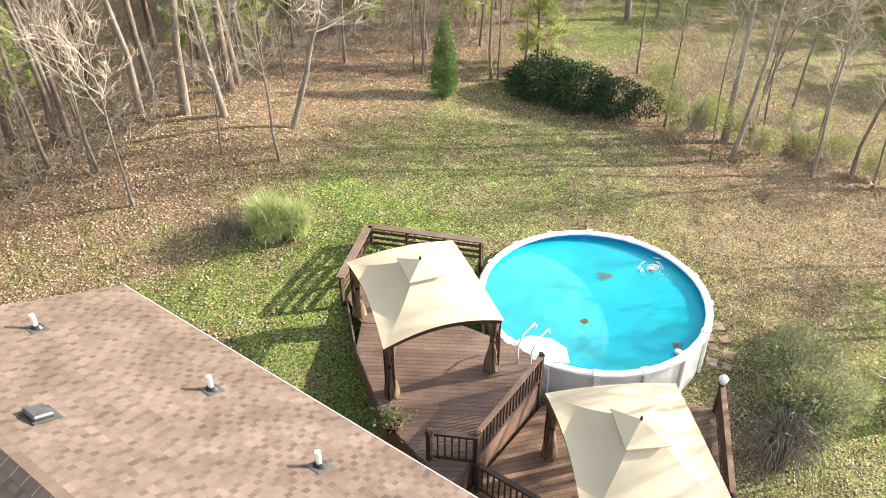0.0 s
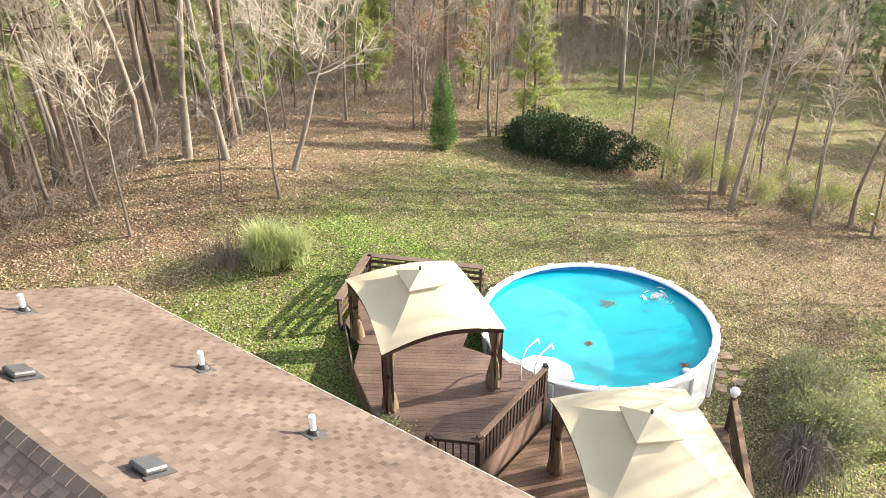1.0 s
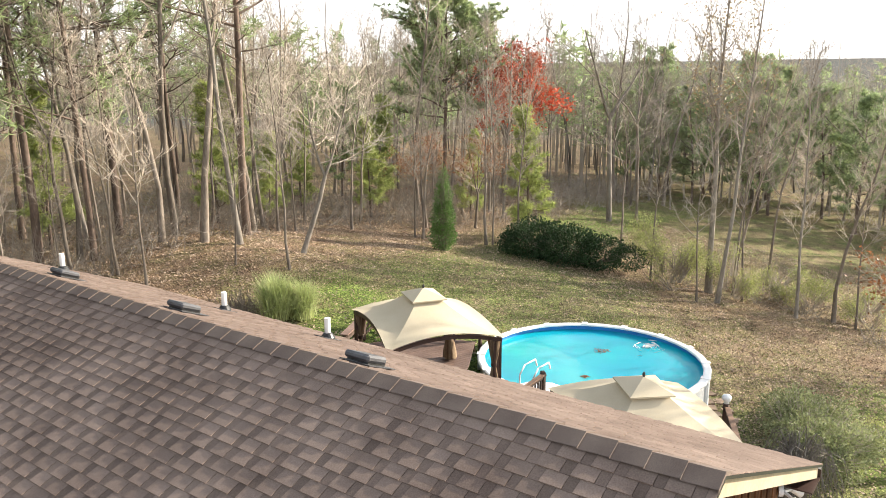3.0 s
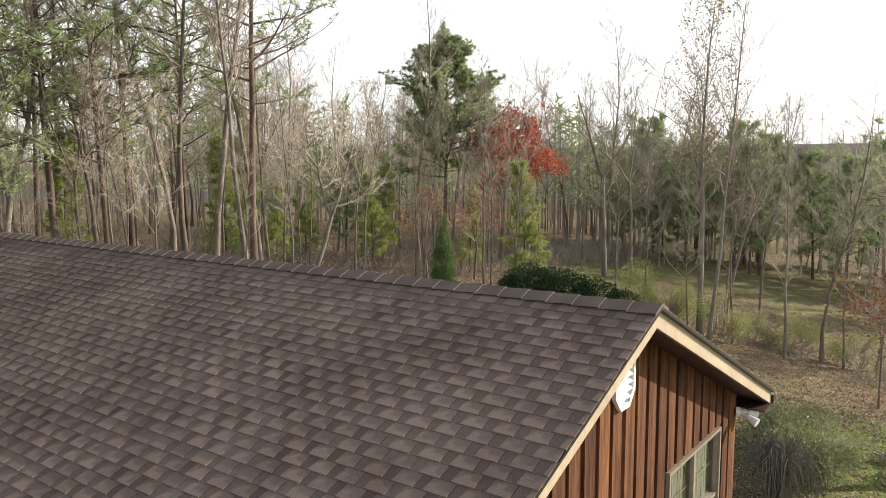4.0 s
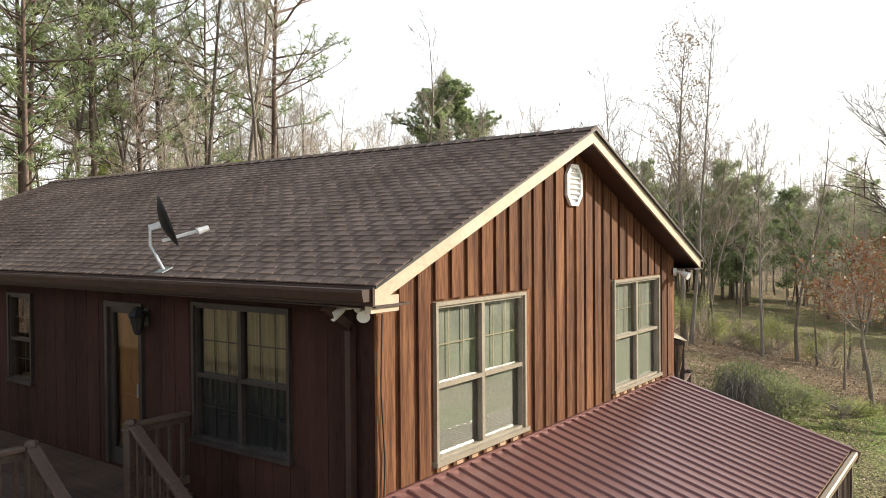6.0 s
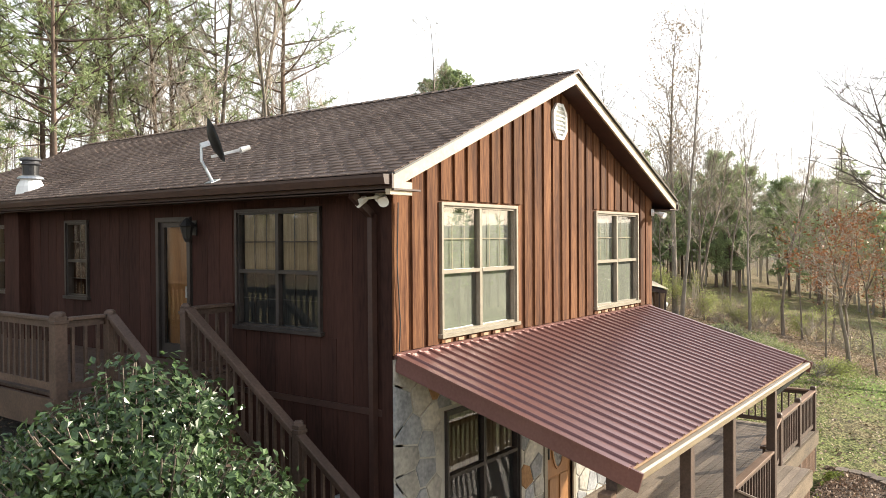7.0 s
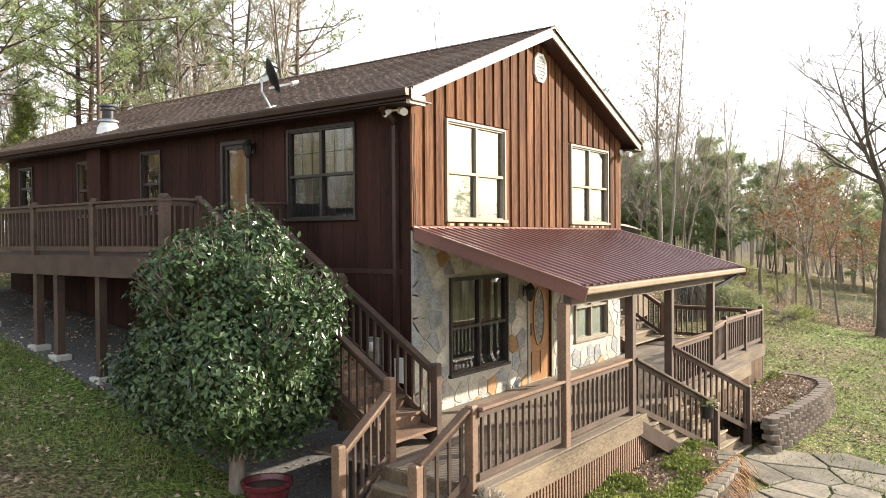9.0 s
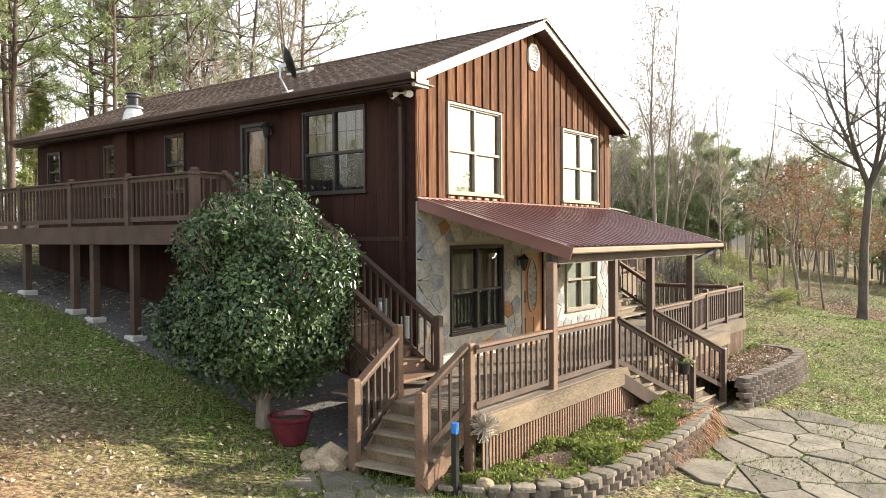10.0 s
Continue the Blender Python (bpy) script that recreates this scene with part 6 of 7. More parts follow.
red = tree("red_maple", "maple still holding dense red autumn leaves", "tree", tr, cr, BARK, TWIG, (fv, ff), REDLEAF)
red.matrix_basis = at_ground(42.7, 25.5, 0, 1.02)
tips = []
tr, cr = tree_meshes(63, 6.5, 0.1, 0.15, 22, 0.36, 3, 0.0, 5, 4, 0.6, tips)
fv, ff = [], []
leaf_cloud(rng, tips, 4, 0.18, 0.14, fv, ff)
oak = tree("young_oak", "young oak with sparse rusty leaves", "tree", tr, cr, BARK, TWIG, (fv, ff), RUSTLEAF)
oak.matrix_basis = at_ground(26.2, -1.0, 0, 0.95)
for x, y, rz, s in ((31.0, 23.0, 50, 0.8), (33.5, 21.5, 150, 0.8), (8.0, 24.5, 200, 0.5), (37.5, 0.8, 80, 0.75), (31.5, -2.6, 100, 0.8)):
    copy_thing(oak, at_ground(x, y, rz, s))

# woods behind, tree by tree
rng = random.Random(31)
count = 0
while count < 235:
    x, y = rng.uniform(-30, 75), rng.uniform(-12, 62)
    edge = 24.5 if x < 24 else (27 - 0.62 * (x - 24) if x < 38 else -99)
    field = 36 < x < 58 and y < 12 + 0.1 * x
    if (x < 14 and y < 46 and rng.random() < 0.55) or y < edge or field or (x > 30 and y < -10 + 0.1 * x) or (x > 38 and y < 0 and x < 58):
        continue
    copy_thing(bare[rng.choice((0, 0, 1, 1, 2, 3, 4))], at_ground(x, y, rng.uniform(0, 360), rng.uniform(0.7, 1.15)))
    count += 1
for _ in range(26):
    x, y = rng.uniform(-28, 40), rng.uniform(30, 60)
    if x > y - 6 or rng.random() < 0.45:
        continue
    copy_thing((pine_a, pine_b)[rng.randrange(2)], at_ground(x, y, rng.uniform(0, 360), rng.uniform(0.75, 1.0)))
# dense edge of the woods beyond the field
for _ in range(34):
    x, y = rng.uniform(59, 78), rng.uniform(-26, 22)
    copy_thing(bare[rng.choice((0, 1, 2, 3))], at_ground(x, y, rng.uniform(0, 360), rng.uniform(0.7, 1.0)))
for _ in range(18):
    x, y = rng.uniform(58, 80), rng.uniform(-26, 20)
    copy_thing(pine_s, at_ground(x, y, rng.uniform(0, 360), rng.uniform(0.7, 1.2)))
for _ in range(7):
    x, y = rng.uniform(59, 66), rng.uniform(4, 25)
    copy_thing(pine_s, at_ground(x, y, rng.uniform(0, 360), rng.uniform(1.0, 1.35)))
for x, y, s in ((22, 29, 0.9), (25, 31.5, 1.0), (28.5, 30, 0.8), (31, 27, 0.75), (24, 27.5, 0.6), (34, 29, 0.9), (14, 29.5, 0.9), (8, 31, 1.0), (36, 23.5, 0.7), (2.5, 29, 0.9)):
    copy_thing(pine_y, at_ground(x, y, 37 * x, s))
for ob in (*bare, pine_a, pine_b, pine_c, pine_y, pine_s):
    for o in (*ob.children_recursive, ob):
        bpy.data.objects.remove(o)

# far woods: one mass of small rough trees
rng = random.Random(12)
fv, ff, gv, gf = [], [], [], []
for _ in range(3000):
    a = rng.uniform(-1.0, 2.9)
    d = rng.uniform(58, 170) if rng.random() < 0.7 else rng.uniform(170, 620)
    x, y = 5 + d * math.cos(a), d * math.sin(a)
    z = ground_z(x, y)
    h = rng.uniform(8, 14)
    far = d / 90
    if -0.6 < a < 0.05 and d < 90:
        continue
    if rng.random() < 0.6:
        tube(fv, ff, [Vector((x, y, z - 0.5)), Vector((x + rng.gauss(0, 0.3), y + rng.gauss(0, 0.3), z + h * 0.95))], [0.11, 0.03], 3)
        for k in range(80):
            f = rng.uniform(0.25, 1)
            p = Vector((x + rng.gauss(0, 0.5), y + rng.gauss(0, 0.5), z + h * f))
            dd = Vector((rng.gauss(0, 1), rng.gauss(0, 1), rng.uniform(0.2, 1.6))).normalized() * rng.uniform(0.8, 2.4) * (1.2 - 0.5 * f)
            s = Vector((rng.gauss(0, 1), rng.gauss(0, 1), rng.gauss(0, 1))).normalized() * 0.022 * max(1, far)
            i = len(fv)
            fv += [p - s, p + s, p + dd]
            ff.append((i, i + 1, i + 2))
    else:
        tube(fv, ff, [Vector((x, y, z - 0.5)), Vector((x, y, z + h))], [0.15, 0.03], 3)
        for k in range(90):
            f = rng.uniform(0.3, 1)
            rr = 2.2 * (1.12 - f) + 0.2
            aa = rng.uniform(0, 6.3)
            p = Vector((x + rr * math.cos(aa) * rng.random(), y + rr * math.sin(aa) * rng.random(), z + h * f))
            for q in range(2):
                dd = Vector((rng.gauss(0, 1), rng.gauss(0, 1), rng.gauss(0.3, 0.7))).normalized() * rng.uniform(0.5, 1.1)
                s = Vector((rng.gauss(0, 1), rng.gauss(0, 1), rng.gauss(0, 1))).normalized() * 0.12 * max(1, far * 0.6)
                i = len(gv)
                gv += [p - s, p + s, p + dd]
                gf.append((i, i + 1, i + 2))
o = pyobj("far_woods", fv, ff, TWIG)
tagged(o, "distant leafless woods, grey and brown", "woods", kind="stuff")
o = pyobj("far_pines", gv, gf, NEEDLE)
tagged(o, "distant dark green pine crowns", "woods", kind="stuff")

# brushy understorey in the woods and along the fence line
rng = random.Random(55)
fv, ff = [], []
for _ in range(1300):
    if rng.random() < 0.75:
        x = rng.uniform(-22, 60)
        y = (23.5 if x < 24 else max(18.5, 26 - 0.5 * (x - 24))) + abs(rng.gauss(0, 9))
        if 36 < x and y < 20:
            continue
    else:
        x, y = rng.gauss(35.5, 1.6), rng.uniform(-9, 12)
        if rng.random() < 0.8:
            continue
    z = ground_z(x, y)
    for k in range(12):
        p = Vector((x + rng.gauss(0, 0.35), y + rng.gauss(0, 0.35), z - 0.05))
        dd = Vector((rng.gauss(0, 0.75), rng.gauss(0, 0.75), 1)).normalized()
        ln = branch_line(rng, p, dd, rng.uniform(0.5, 2.8), 3, 0.35, 0.0)
        tube(fv, ff, ln, [0.012, 0.01, 0.008, 0.004], 3)
o = pyobj("brush", fv, ff, TWIG)
tagged(o, "tangled bare understorey brush in the woods", "brush", kind="stuff")


# ---- shrubs and hedges ----
def shrub(name, label, category, lumps, leaf, size, count, stem_mat, at, seed, trunk=None, twiggy=24, aspect=0.5, shell=0.45, group="", faced=False):
    """A bush of leaf-covered lumps (x, y, z, radius, half-height) about its foot, with stems inside."""
    rng = random.Random(seed)
    x0, y0, z0 = at
    t = thing(name, at, label, category, group)
    tv, tf, lv, lf = [], [], [], []
    total = sum(r * r * h for *_, r, h in lumps)
    for cx, cy, cz, r, h in lumps:
        k = int(count * r * r * h / total)
        for _ in range(k):
            d = Vector((rng.gauss(0, 1), rng.gauss(0, 1), rng.gauss(0, 1))).normalized()
            wob = 1 + 0.3 * noise.noise(d * 2.3 + Vector((cx * 3, cy * 3, seed))) + 0.12 * noise.noise(d * 6 + Vector((seed, 0, cz)))
            f = (1 - shell * rng.random() ** 1.7) * wob
            p = Vector((cx + d.x * r * f, cy + d.y * r * f, cz + d.z * h * f))
            out = (d + Vector((rng.gauss(0, 0.55), rng.gauss(0, 0.55), rng.gauss(0.1, 0.5)))).normalized()
            if faced:
                side = d.cross(Vector((rng.gauss(0, 1), rng.gauss(0, 1), rng.gauss(0, 1)))).normalized()
                out = (side + d * rng.gauss(0.45, 0.3) + Vector((0, 0, -0.25))).normalized()
                s = out.cross(d + Vector((rng.gauss(0, 0.35), rng.gauss(0, 0.35), rng.gauss(0.2, 0.35)))).normalized()
            else:
                s = out.cross(Vector((rng.gauss(0, 1), rng.gauss(0, 1), rng.gauss(0, 1)))).normalized()
            nrm = s.cross(out)
            L = size * (0.6 + 0.7 * rng.random())
            w = L * aspect * 0.5
            i = len(lv)
            lv += [p, p + out * L * 0.45 + s * w + nrm * w * 0.35, p + out * L, p + out * L * 0.45 - s * w + nrm * w * 0.35]
            lf += [(i, i + 1, i + 2), (i, i + 2, i + 3)]
        for _ in range(twiggy):
            d = Vector((rng.gauss(0, 1), rng.gauss(0, 1), abs(rng.gauss(0, 1)) + 0.2)).normalized()
            e = Vector((cx + d.x * r * 0.95, cy + d.y * r * 0.95, cz + d.z * h * 0.95))
            b = Vector((cx * 0.3 + rng.gauss(0, 0.08), cy * 0.3 + rng.gauss(0, 0.08), max(0.0, cz - h) * 0.8))
            tube(tv, tf, [b, b.lerp(e, 0.5) + Vector((rng.gauss(0, 0.08), rng.gauss(0, 0.08), 0)), e], [0.02, 0.014, 0.005], 4)
    if trunk:
        tube(tv, tf, [Vector((0, 0, -0.2)), Vector((0.02, 0.02, 0.35)), Vector((0.05, 0, 0.8)), Vector((0.0, 0.05, 1.4))], [trunk * 1.2, trunk, trunk * 0.9, trunk * 0.6], 9)
    pyobj("woody_frame", tv, tf, stem_mat, t, smooth=True)
    o = pyobj("leaves", lv, lf, leaf, t)
    o["kind"] = "stuff"
    return t


CAMELLIA_LUMPS = [(0, 0, 1.95, 1.3, 1.4), (-0.3, 0.25, 1.5, 1.05, 0.8), (0.3, -0.25, 1.5, 1.05, 0.85), (0.05, -0.05, 3.05, 0.75, 0.85)]
rng = random.Random(40)
for k in range(20):
    a, el = 2.4 * k + rng.random() * 0.6, rng.uniform(-0.4, 1.1)
    CAMELLIA_LUMPS.append((1.22 * math.cos(a) * math.cos(el), 1.22 * math.sin(a) * math.cos(el), 1.98 + 1.45 * math.sin(el), rng.uniform(0.36, 0.55), rng.uniform(0.32, 0.5)))
shrub("camellia_bush", "large rounded evergreen bush with glossy leaves by the stairs", "bush",
      CAMELLIA_LUMPS,
      CAMELLIA, 0.092, 40000, BARK, (-2.95, 0.72, ground_z(-2.95, 0.72)), 5, trunk=0.11, shell=0.55, aspect=0.58, faced=True)
shrub("evergreen_hedge", "wide dark evergreen hedge at the lawn edge", "hedge",
      [(-0.3, 2.0, 0.9, 1.6, 1.15), (0.0, 0.5, 0.8, 1.5, 1.05), (0.5, -0.9, 0.6, 1.25, 0.8), (1.2, -2.1, 0.4, 0.95, 0.55), (-0.5, 2.9, 0.7, 1.0, 0.9)],
      DARKLEAF, 0.12, 24000, BARK, (31.0, 14.0, ground_z(31.0, 14.0)), 6)
t = shrub("cypress", "narrow upright green cypress on the lawn", "tree",
          [(0, 0, 0.7, 0.58, 0.7), (0, 0, 1.5, 0.52, 0.9), (0, 0, 2.4, 0.4, 0.9), (0.02, 0, 3.2, 0.22, 0.75)],
          CEDARLEAF, 0.1, 9000, BARK, (26.8, 18.8, ground_z(26.8, 18.8)), 7, trunk=0.08, aspect=0.35)
for k, (x, y, r, h, n, lab) in enumerate(((33.4, 7.4, 0.9, 2.4, 1300, "loose yellow-green shrub along the fence line"), (35.4, 4.4, 1.0, 2.0, 1300, "loose yellow-green shrub along the fence line"), (36.2, 2.2, 0.9, 1.8, 1000, "loose yellow-green shrub along the fence line"), (32.4, 10.2, 1.5, 3.0, 2600, "loose yellow-green shrub along the fence line"), (32.0, 9.4, 1.1, 2.5, 1500, "loose yellow-green shrub along the fence line"), (36.4, 6.0, 0.9, 1.5, 1300, "loose yellow-green shrub along the fence line"), (22.5, -0.6, 1.0, 1.0, 900, "loose yellow-green shrub along the fence line"))):
    shrub("wild_shrub", lab, "shrub", [(r * 0.9 * math.cos(2.2 * q + k), r * 0.9 * math.sin(2.2 * q + k), h * (0.3 + 0.13 * ((q * 3 + k) % 5)), r * (0.4 + 0.08 * ((q + k) % 3)), h * 0.26) for q in range(6)], WILDLEAF, 0.075, int(n * 2.4), TWIG, (x, y, ground_z(x, y)), 70 + k, twiggy=9, shell=0.95, group="wild shrubs")
shrub("overgrown_shrub", "overgrown grey-green shrub beside the lower deck", "shrub",
      [(0, 0, 0.55, 1.0, 0.65), (1.2, 0.6, 0.75, 0.9, 0.7), (0.5, -0.8, 0.5, 0.8, 0.55), (2.1, -0.2, 0.55, 0.8, 0.55), (1.2, -1.2, 0.4, 0.7, 0.45), (-0.5, -0.9, 0.4, 0.6, 0.45), (2.6, 0.7, 0.5, 0.6, 0.5)],
      SHRUBLEAF, 0.085, 21000, TWIG, (19.4, 1.5, ground_z(19.4, 1.5)), 81, twiggy=45, shell=0.85)

# weeping bare shrub beside the low deck
rng = random.Random(14)
fv, ff = [], []
for k in range(150):
    a = rng.uniform(0, 6.3)
    p = Vector((rng.gauss(0, 0.1), rng.gauss(0, 0.1), 0))
    R = rng.uniform(0.4, 1.3)
    hgt = rng.uniform(0.9, 1.7)
    pts = [p]
    for q in range(1, 7):
        f = q / 6
        pts.append(Vector((p.x + math.cos(a) * R * f + rng.gauss(0, 0.04), p.y + math.sin(a) * R * f + rng.gauss(0, 0.04), hgt * 4 * f * (1 - f) * 0.9 + 0.12 + 0.3 * (1 - f) * f)))
    tube(fv, ff, pts, [0.016, 0.014, 0.012, 0.01, 0.009, 0.007, 0.004], 4)
o = pyobj("weeping_shrub", fv, ff, BARK_PALE)
o.matrix_basis = at_ground(17.3, 1.3)
tagged(o, "leafless weeping shrub with pale drooping stems", "shrub", kind="stuff")


def grass_clump(name, label, x, y, n, height, spread, material, seed, width=0.012):
    rng = random.Random(seed)
    v, f = [], []
    for _ in range(n):
        a = rng.uniform(0, 6.3)
        b = Vector((rng.gauss(0, spread * 0.25), rng.gauss(0, spread * 0.25), 0))
        out = Vector((math.cos(a), math.sin(a), 0))
        s = Vector((-out.y, out.x, 0)) * width
        R = spread * rng.uniform(0.3, 1.0)
        H = height * rng.uniform(0.35, 1.1)
        k = len(v)
        bend = rng.uniform(0.5, 1.15)
        pts = [b + out * R * 1.35 * q ** 1.6 + Vector((0, 0, H * (1.75 * q - bend * q * q))) for q in (0, 0.35, 0.7, 1.0)]
        for i, p in enumerate(pts):
            w = (1, 0.9, 0.6, 0.1)[i]
            v += [p - s * w, p + s * w]
        f += [(k, k + 1, k + 3, k + 2), (k + 2, k + 3, k + 5, k + 4), (k + 4, k + 5, k + 7, k + 6)]
    o = pyobj(name, v, f, material)
    o.matrix_basis = at_ground(x, y)
    return tagged(o, label, "ornamental grass")


grass_clump("pampas_grass", "tall pale green pampas grass clump", 14.6, 16.5, 2600, 1.25, 0.6, BLADE_PALE, 3)
grass_clump("pampas_grass", "tall pale green pampas grass clump", 15.2, 16.0, 1400, 1.1, 0.55, BLADE_PALE, 4)
rng = random.Random(8)
fv, ff = [], []
for _ in range(260):
    p = Vector((rng.gauss(0, 0.4), rng.gauss(0, 0.4), -0.05))
    tube(fv, ff, branch_line(rng, p, Vector((rng.gauss(0, 0.5), rng.gauss(0, 0.5), 1)), rng.uniform(0.4, 1.0), 3, 0.25, 0), [0.01, 0.008, 0.007, 0.004], 3)
o = pyobj("dead_shrub", fv, ff, BARK)
o.matrix_basis = at_ground(14.0, 17.5)
tagged(o, "small dead grey shrub beside the pampas grass", "shrub")


# leaves gathered in the water, a float and the return jet's ripples
for x, y, r in ((19.75, 7.55, 0.2), (17.55, 7.03, 0.07), (18.1, 4.55, 0.06)):
    rng = random.Random(int(x * 10))
    v, f = [], []
    leaf_cloud(rng, [Vector((rng.gauss(0, r * 0.5), rng.gauss(0, r * 0.5), 0.0)) for _ in range(40)], 3, 0.02, 0.07, v, f)
    v = [Vector((p.x, p.y, 0.006 * (i % 3))) for i, p in enumerate(v)]
    o = pyobj("sunken_leaves", v, f, RUSTLEAF)
    o.matrix_basis = pose(x, y, RIM - 0.192)
    tagged(o, "brown leaves gathered on the pool water", "leaves")
bm = bmesh.new()
lathe(bm, [(0.05, 0.0), (0.11, 0.02), (0.11, 0.06), (0.05, 0.08)], n=18)
o = obj("chlorine_float", bm, WHITE, smooth=True)
o.matrix_basis = pose(17.85, 4.4, RIM - 0.2)
tagged(o, "small white floating dispenser in the pool", "pool float")
rng = random.Random(5)
v, f = [], []
for k in range(60):
    a, d = rng.uniform(0, 6.3), abs(rng.gauss(0, 0.28))
    c = Vector((d * math.cos(a) * 1.3, d * math.sin(a), 0.004))
    L = rng.uniform(0.05, 0.16)
    t_ = Vector((-math.sin(a), math.cos(a), 0)) * L
    n_v = Vector((math.cos(a), math.sin(a), 0)) * 0.014
    i = len(v)
    v += [c - t_, c - n_v, c + t_, c + n_v + Vector((0, 0, 0.02))]
    f += [(i, i + 1, i + 2), (i, i + 2, i + 3)]
o = pyobj("water_ripple", v, f, WHITE)
o.matrix_basis = pose(20.95, 6.5, RIM - 0.195)
tagged(o, "white slivers marking ripples over the return jet", "ripples")


# ---- stonework ----
def voronoi(points, x0, x1, y0, y1, shrink):
    """Cells of scattered points, clipped to a rectangle and shrunk for the joints."""
    out = []
    for i, (px, py) in enumerate(points):
        poly = [(x0, y0), (x1, y0), (x1, y1), (x0, y1)]
        near = sorted((q for j, q in enumerate(points) if j != i), key=lambda q: (q[0] - px) ** 2 + (q[1] - py) ** 2)[:14]
        for qx, qy in near:
            nx_, ny_ = qx - px, qy - py
            ln = math.hypot(nx_, ny_)
            nx_, ny_ = nx_ / ln, ny_ / ln
            c = nx_ * (px + qx) / 2 + ny_ * (py + qy) / 2 - shrink
            poly = clip(poly, nx_, ny_, c)
            if len(poly) < 3:
                break
        out.append(poly)
    return out


def clip(poly, a, b, c):
    """The part of a polygon where a*x + b*y <= c."""
    res = []
    for (xa, ya), (xb, yb) in zip(poly, poly[1:] + poly[:1]):
        da, db = a * xa + b * ya - c, a * xb + b * yb - c
        if da <= 0:
            res.append((xa, ya))
        if da * db < 0:
            f = da / (da - db)
            res.append((xa + (xb - xa) * f, ya + (yb - ya) * f))
    return res


def pillow(poly, place, depth, inset):
    """A stone with a worn edge: outline at the wall, smaller face in front."""
    cx, cy = sum(p[0] for p in poly) / len(poly), sum(p[1] for p in poly) / len(poly)
    n = len(poly)
    v = [place(x, y, 0.0) for x, y in poly]
    v += [place(x, y, depth * 0.7) for x, y in poly]
    v += [place(cx + (x - cx) * (1 - inset), cy + (y - cy) * (1 - inset), depth) for x, y in poly]
    f = [tuple(range(2 * n, 3 * n))]
    for k in range(2):
        f += [(k * n + i, k * n + (i + 1) % n, (k + 1) * n + (i + 1) % n, (k + 1) * n + i) for i in range(n)]
    return v, f


rng = random.Random(21)
pts = []
rows = 12
for j in range(rows):
    for i in range(24):
        pts.append((0.0 + (i + 0.5 + (0.5 if j % 2 else 0) + rng.uniform(-0.36, 0.36)) * HX / 24, LOWZ + 0.3 + (j + 0.5 + rng.uniform(-0.36, 0.36)) * (BAND - 0.36 - LOWZ) / rows))
for (px, py), poly in zip(pts, voronoi(pts, -0.034, HX, LOWZ + 0.2, BAND - 0.03, 0.013)):
    if len(poly) < 3:
        continue
    skip = False
    for u0, u1, z0, z1 in GABLE_LOW:
        m = 0.1
        if u0 - m < px < u1 + m and z0 - m < py < z1 + m:
            skip = True
        gaps = [(u0 - m - px, (1, 0, u0 - m)), (px - u1 - m, (-1, 0, -(u1 + m))), (z0 - m - py, (0, 1, z0 - m)), (py - z1 - m, (0, -1, -(z1 + m)))]
        g = max(gaps)
        if g[0] > 0 and any(u0 - m < x < u1 + m and z0 - m < y < z1 + m for x, y in poly):
            poly = clip(poly, *g[1])
    if skip or len(poly) < 3:
        continue
    v, f = pillow(poly, lambda x, y, d: (x, -d, y), 0.01 + 0.012 * rng.random(), 0.1)
    pick = rng.random()
    pyobj("stone", v, f, STONE_RUST if pick < 0.12 else (STONE_BLUE if pick < 0.4 else STONE), stone_wall)

# flagstone paving
paving = thing("flagstone_paving", (0, 0, 0), "irregular grey-tan flagstones set in the lawn", "paving", kind="structure")


def lay_flags(x0, x1, y0, y1, size, seed, keep):
    rng = random.Random(seed)
    pts = []
    nx_, ny_ = int((x1 - x0) / size), int((y1 - y0) / (size * 0.72))
    for j in range(ny_):
        for i in range(nx_):
            pts.append((x0 + (i + 0.5 + rng.uniform(-0.6, 0.6)) * (x1 - x0) / nx_, y0 + (j + 0.5 + rng.uniform(-0.48, 0.48)) * (y1 - y0) / ny_))
    for (px, py), poly in zip(pts, voronoi(pts, x0, x1, y0, y1, 0.026)):
        if len(poly) < 3 or not keep(px, py):
            continue
        lift = 0.02 + 0.02 * rng.random()
        v, f = pillow(poly, lambda x, y, d: (x, y, ground_z(x, y) - 0.03 + d + lift), 0.035, 0.025)
        pyobj("flagstone", v, f, FLAG, paving)


lay_flags(0.4, 8.6, -8.2, -3.7, 0.98, 4, lambda x, y: y < -3.85 - 0.25 * max(0, 3.9 - x) and math.hypot((x - 4.3) / 3.1, (y + 5.5) / 2.0) < 1.0)
lay_flags(-5.2, -2.4, -3.6, -0.9, 0.62, 6, lambda x, y: math.hypot((x + 3.55) / 0.75, (y + 1.95) / 1.0) < 1.0 and x < -3.05)

# curved garden walls of split-face blocks
BLK = []
for k in range(3):
    r = random.Random(k)
    bm = bmesh.new()
    slab(bm, [(-0.14, -0.1), (-0.1 + 0.02 * r.random(), -0.16), (0.0, -0.18 - 0.02 * r.random()), (0.1, -0.16), (0.14, -0.1), (0.11, 0.1), (-0.11, 0.1)], 0.0, 0.098)
    me = bpy.data.meshes.new("block")
    bm.to_mesh(me)
    bm.free()
    me.materials.append(BLOCK)
    BLK.append(me)


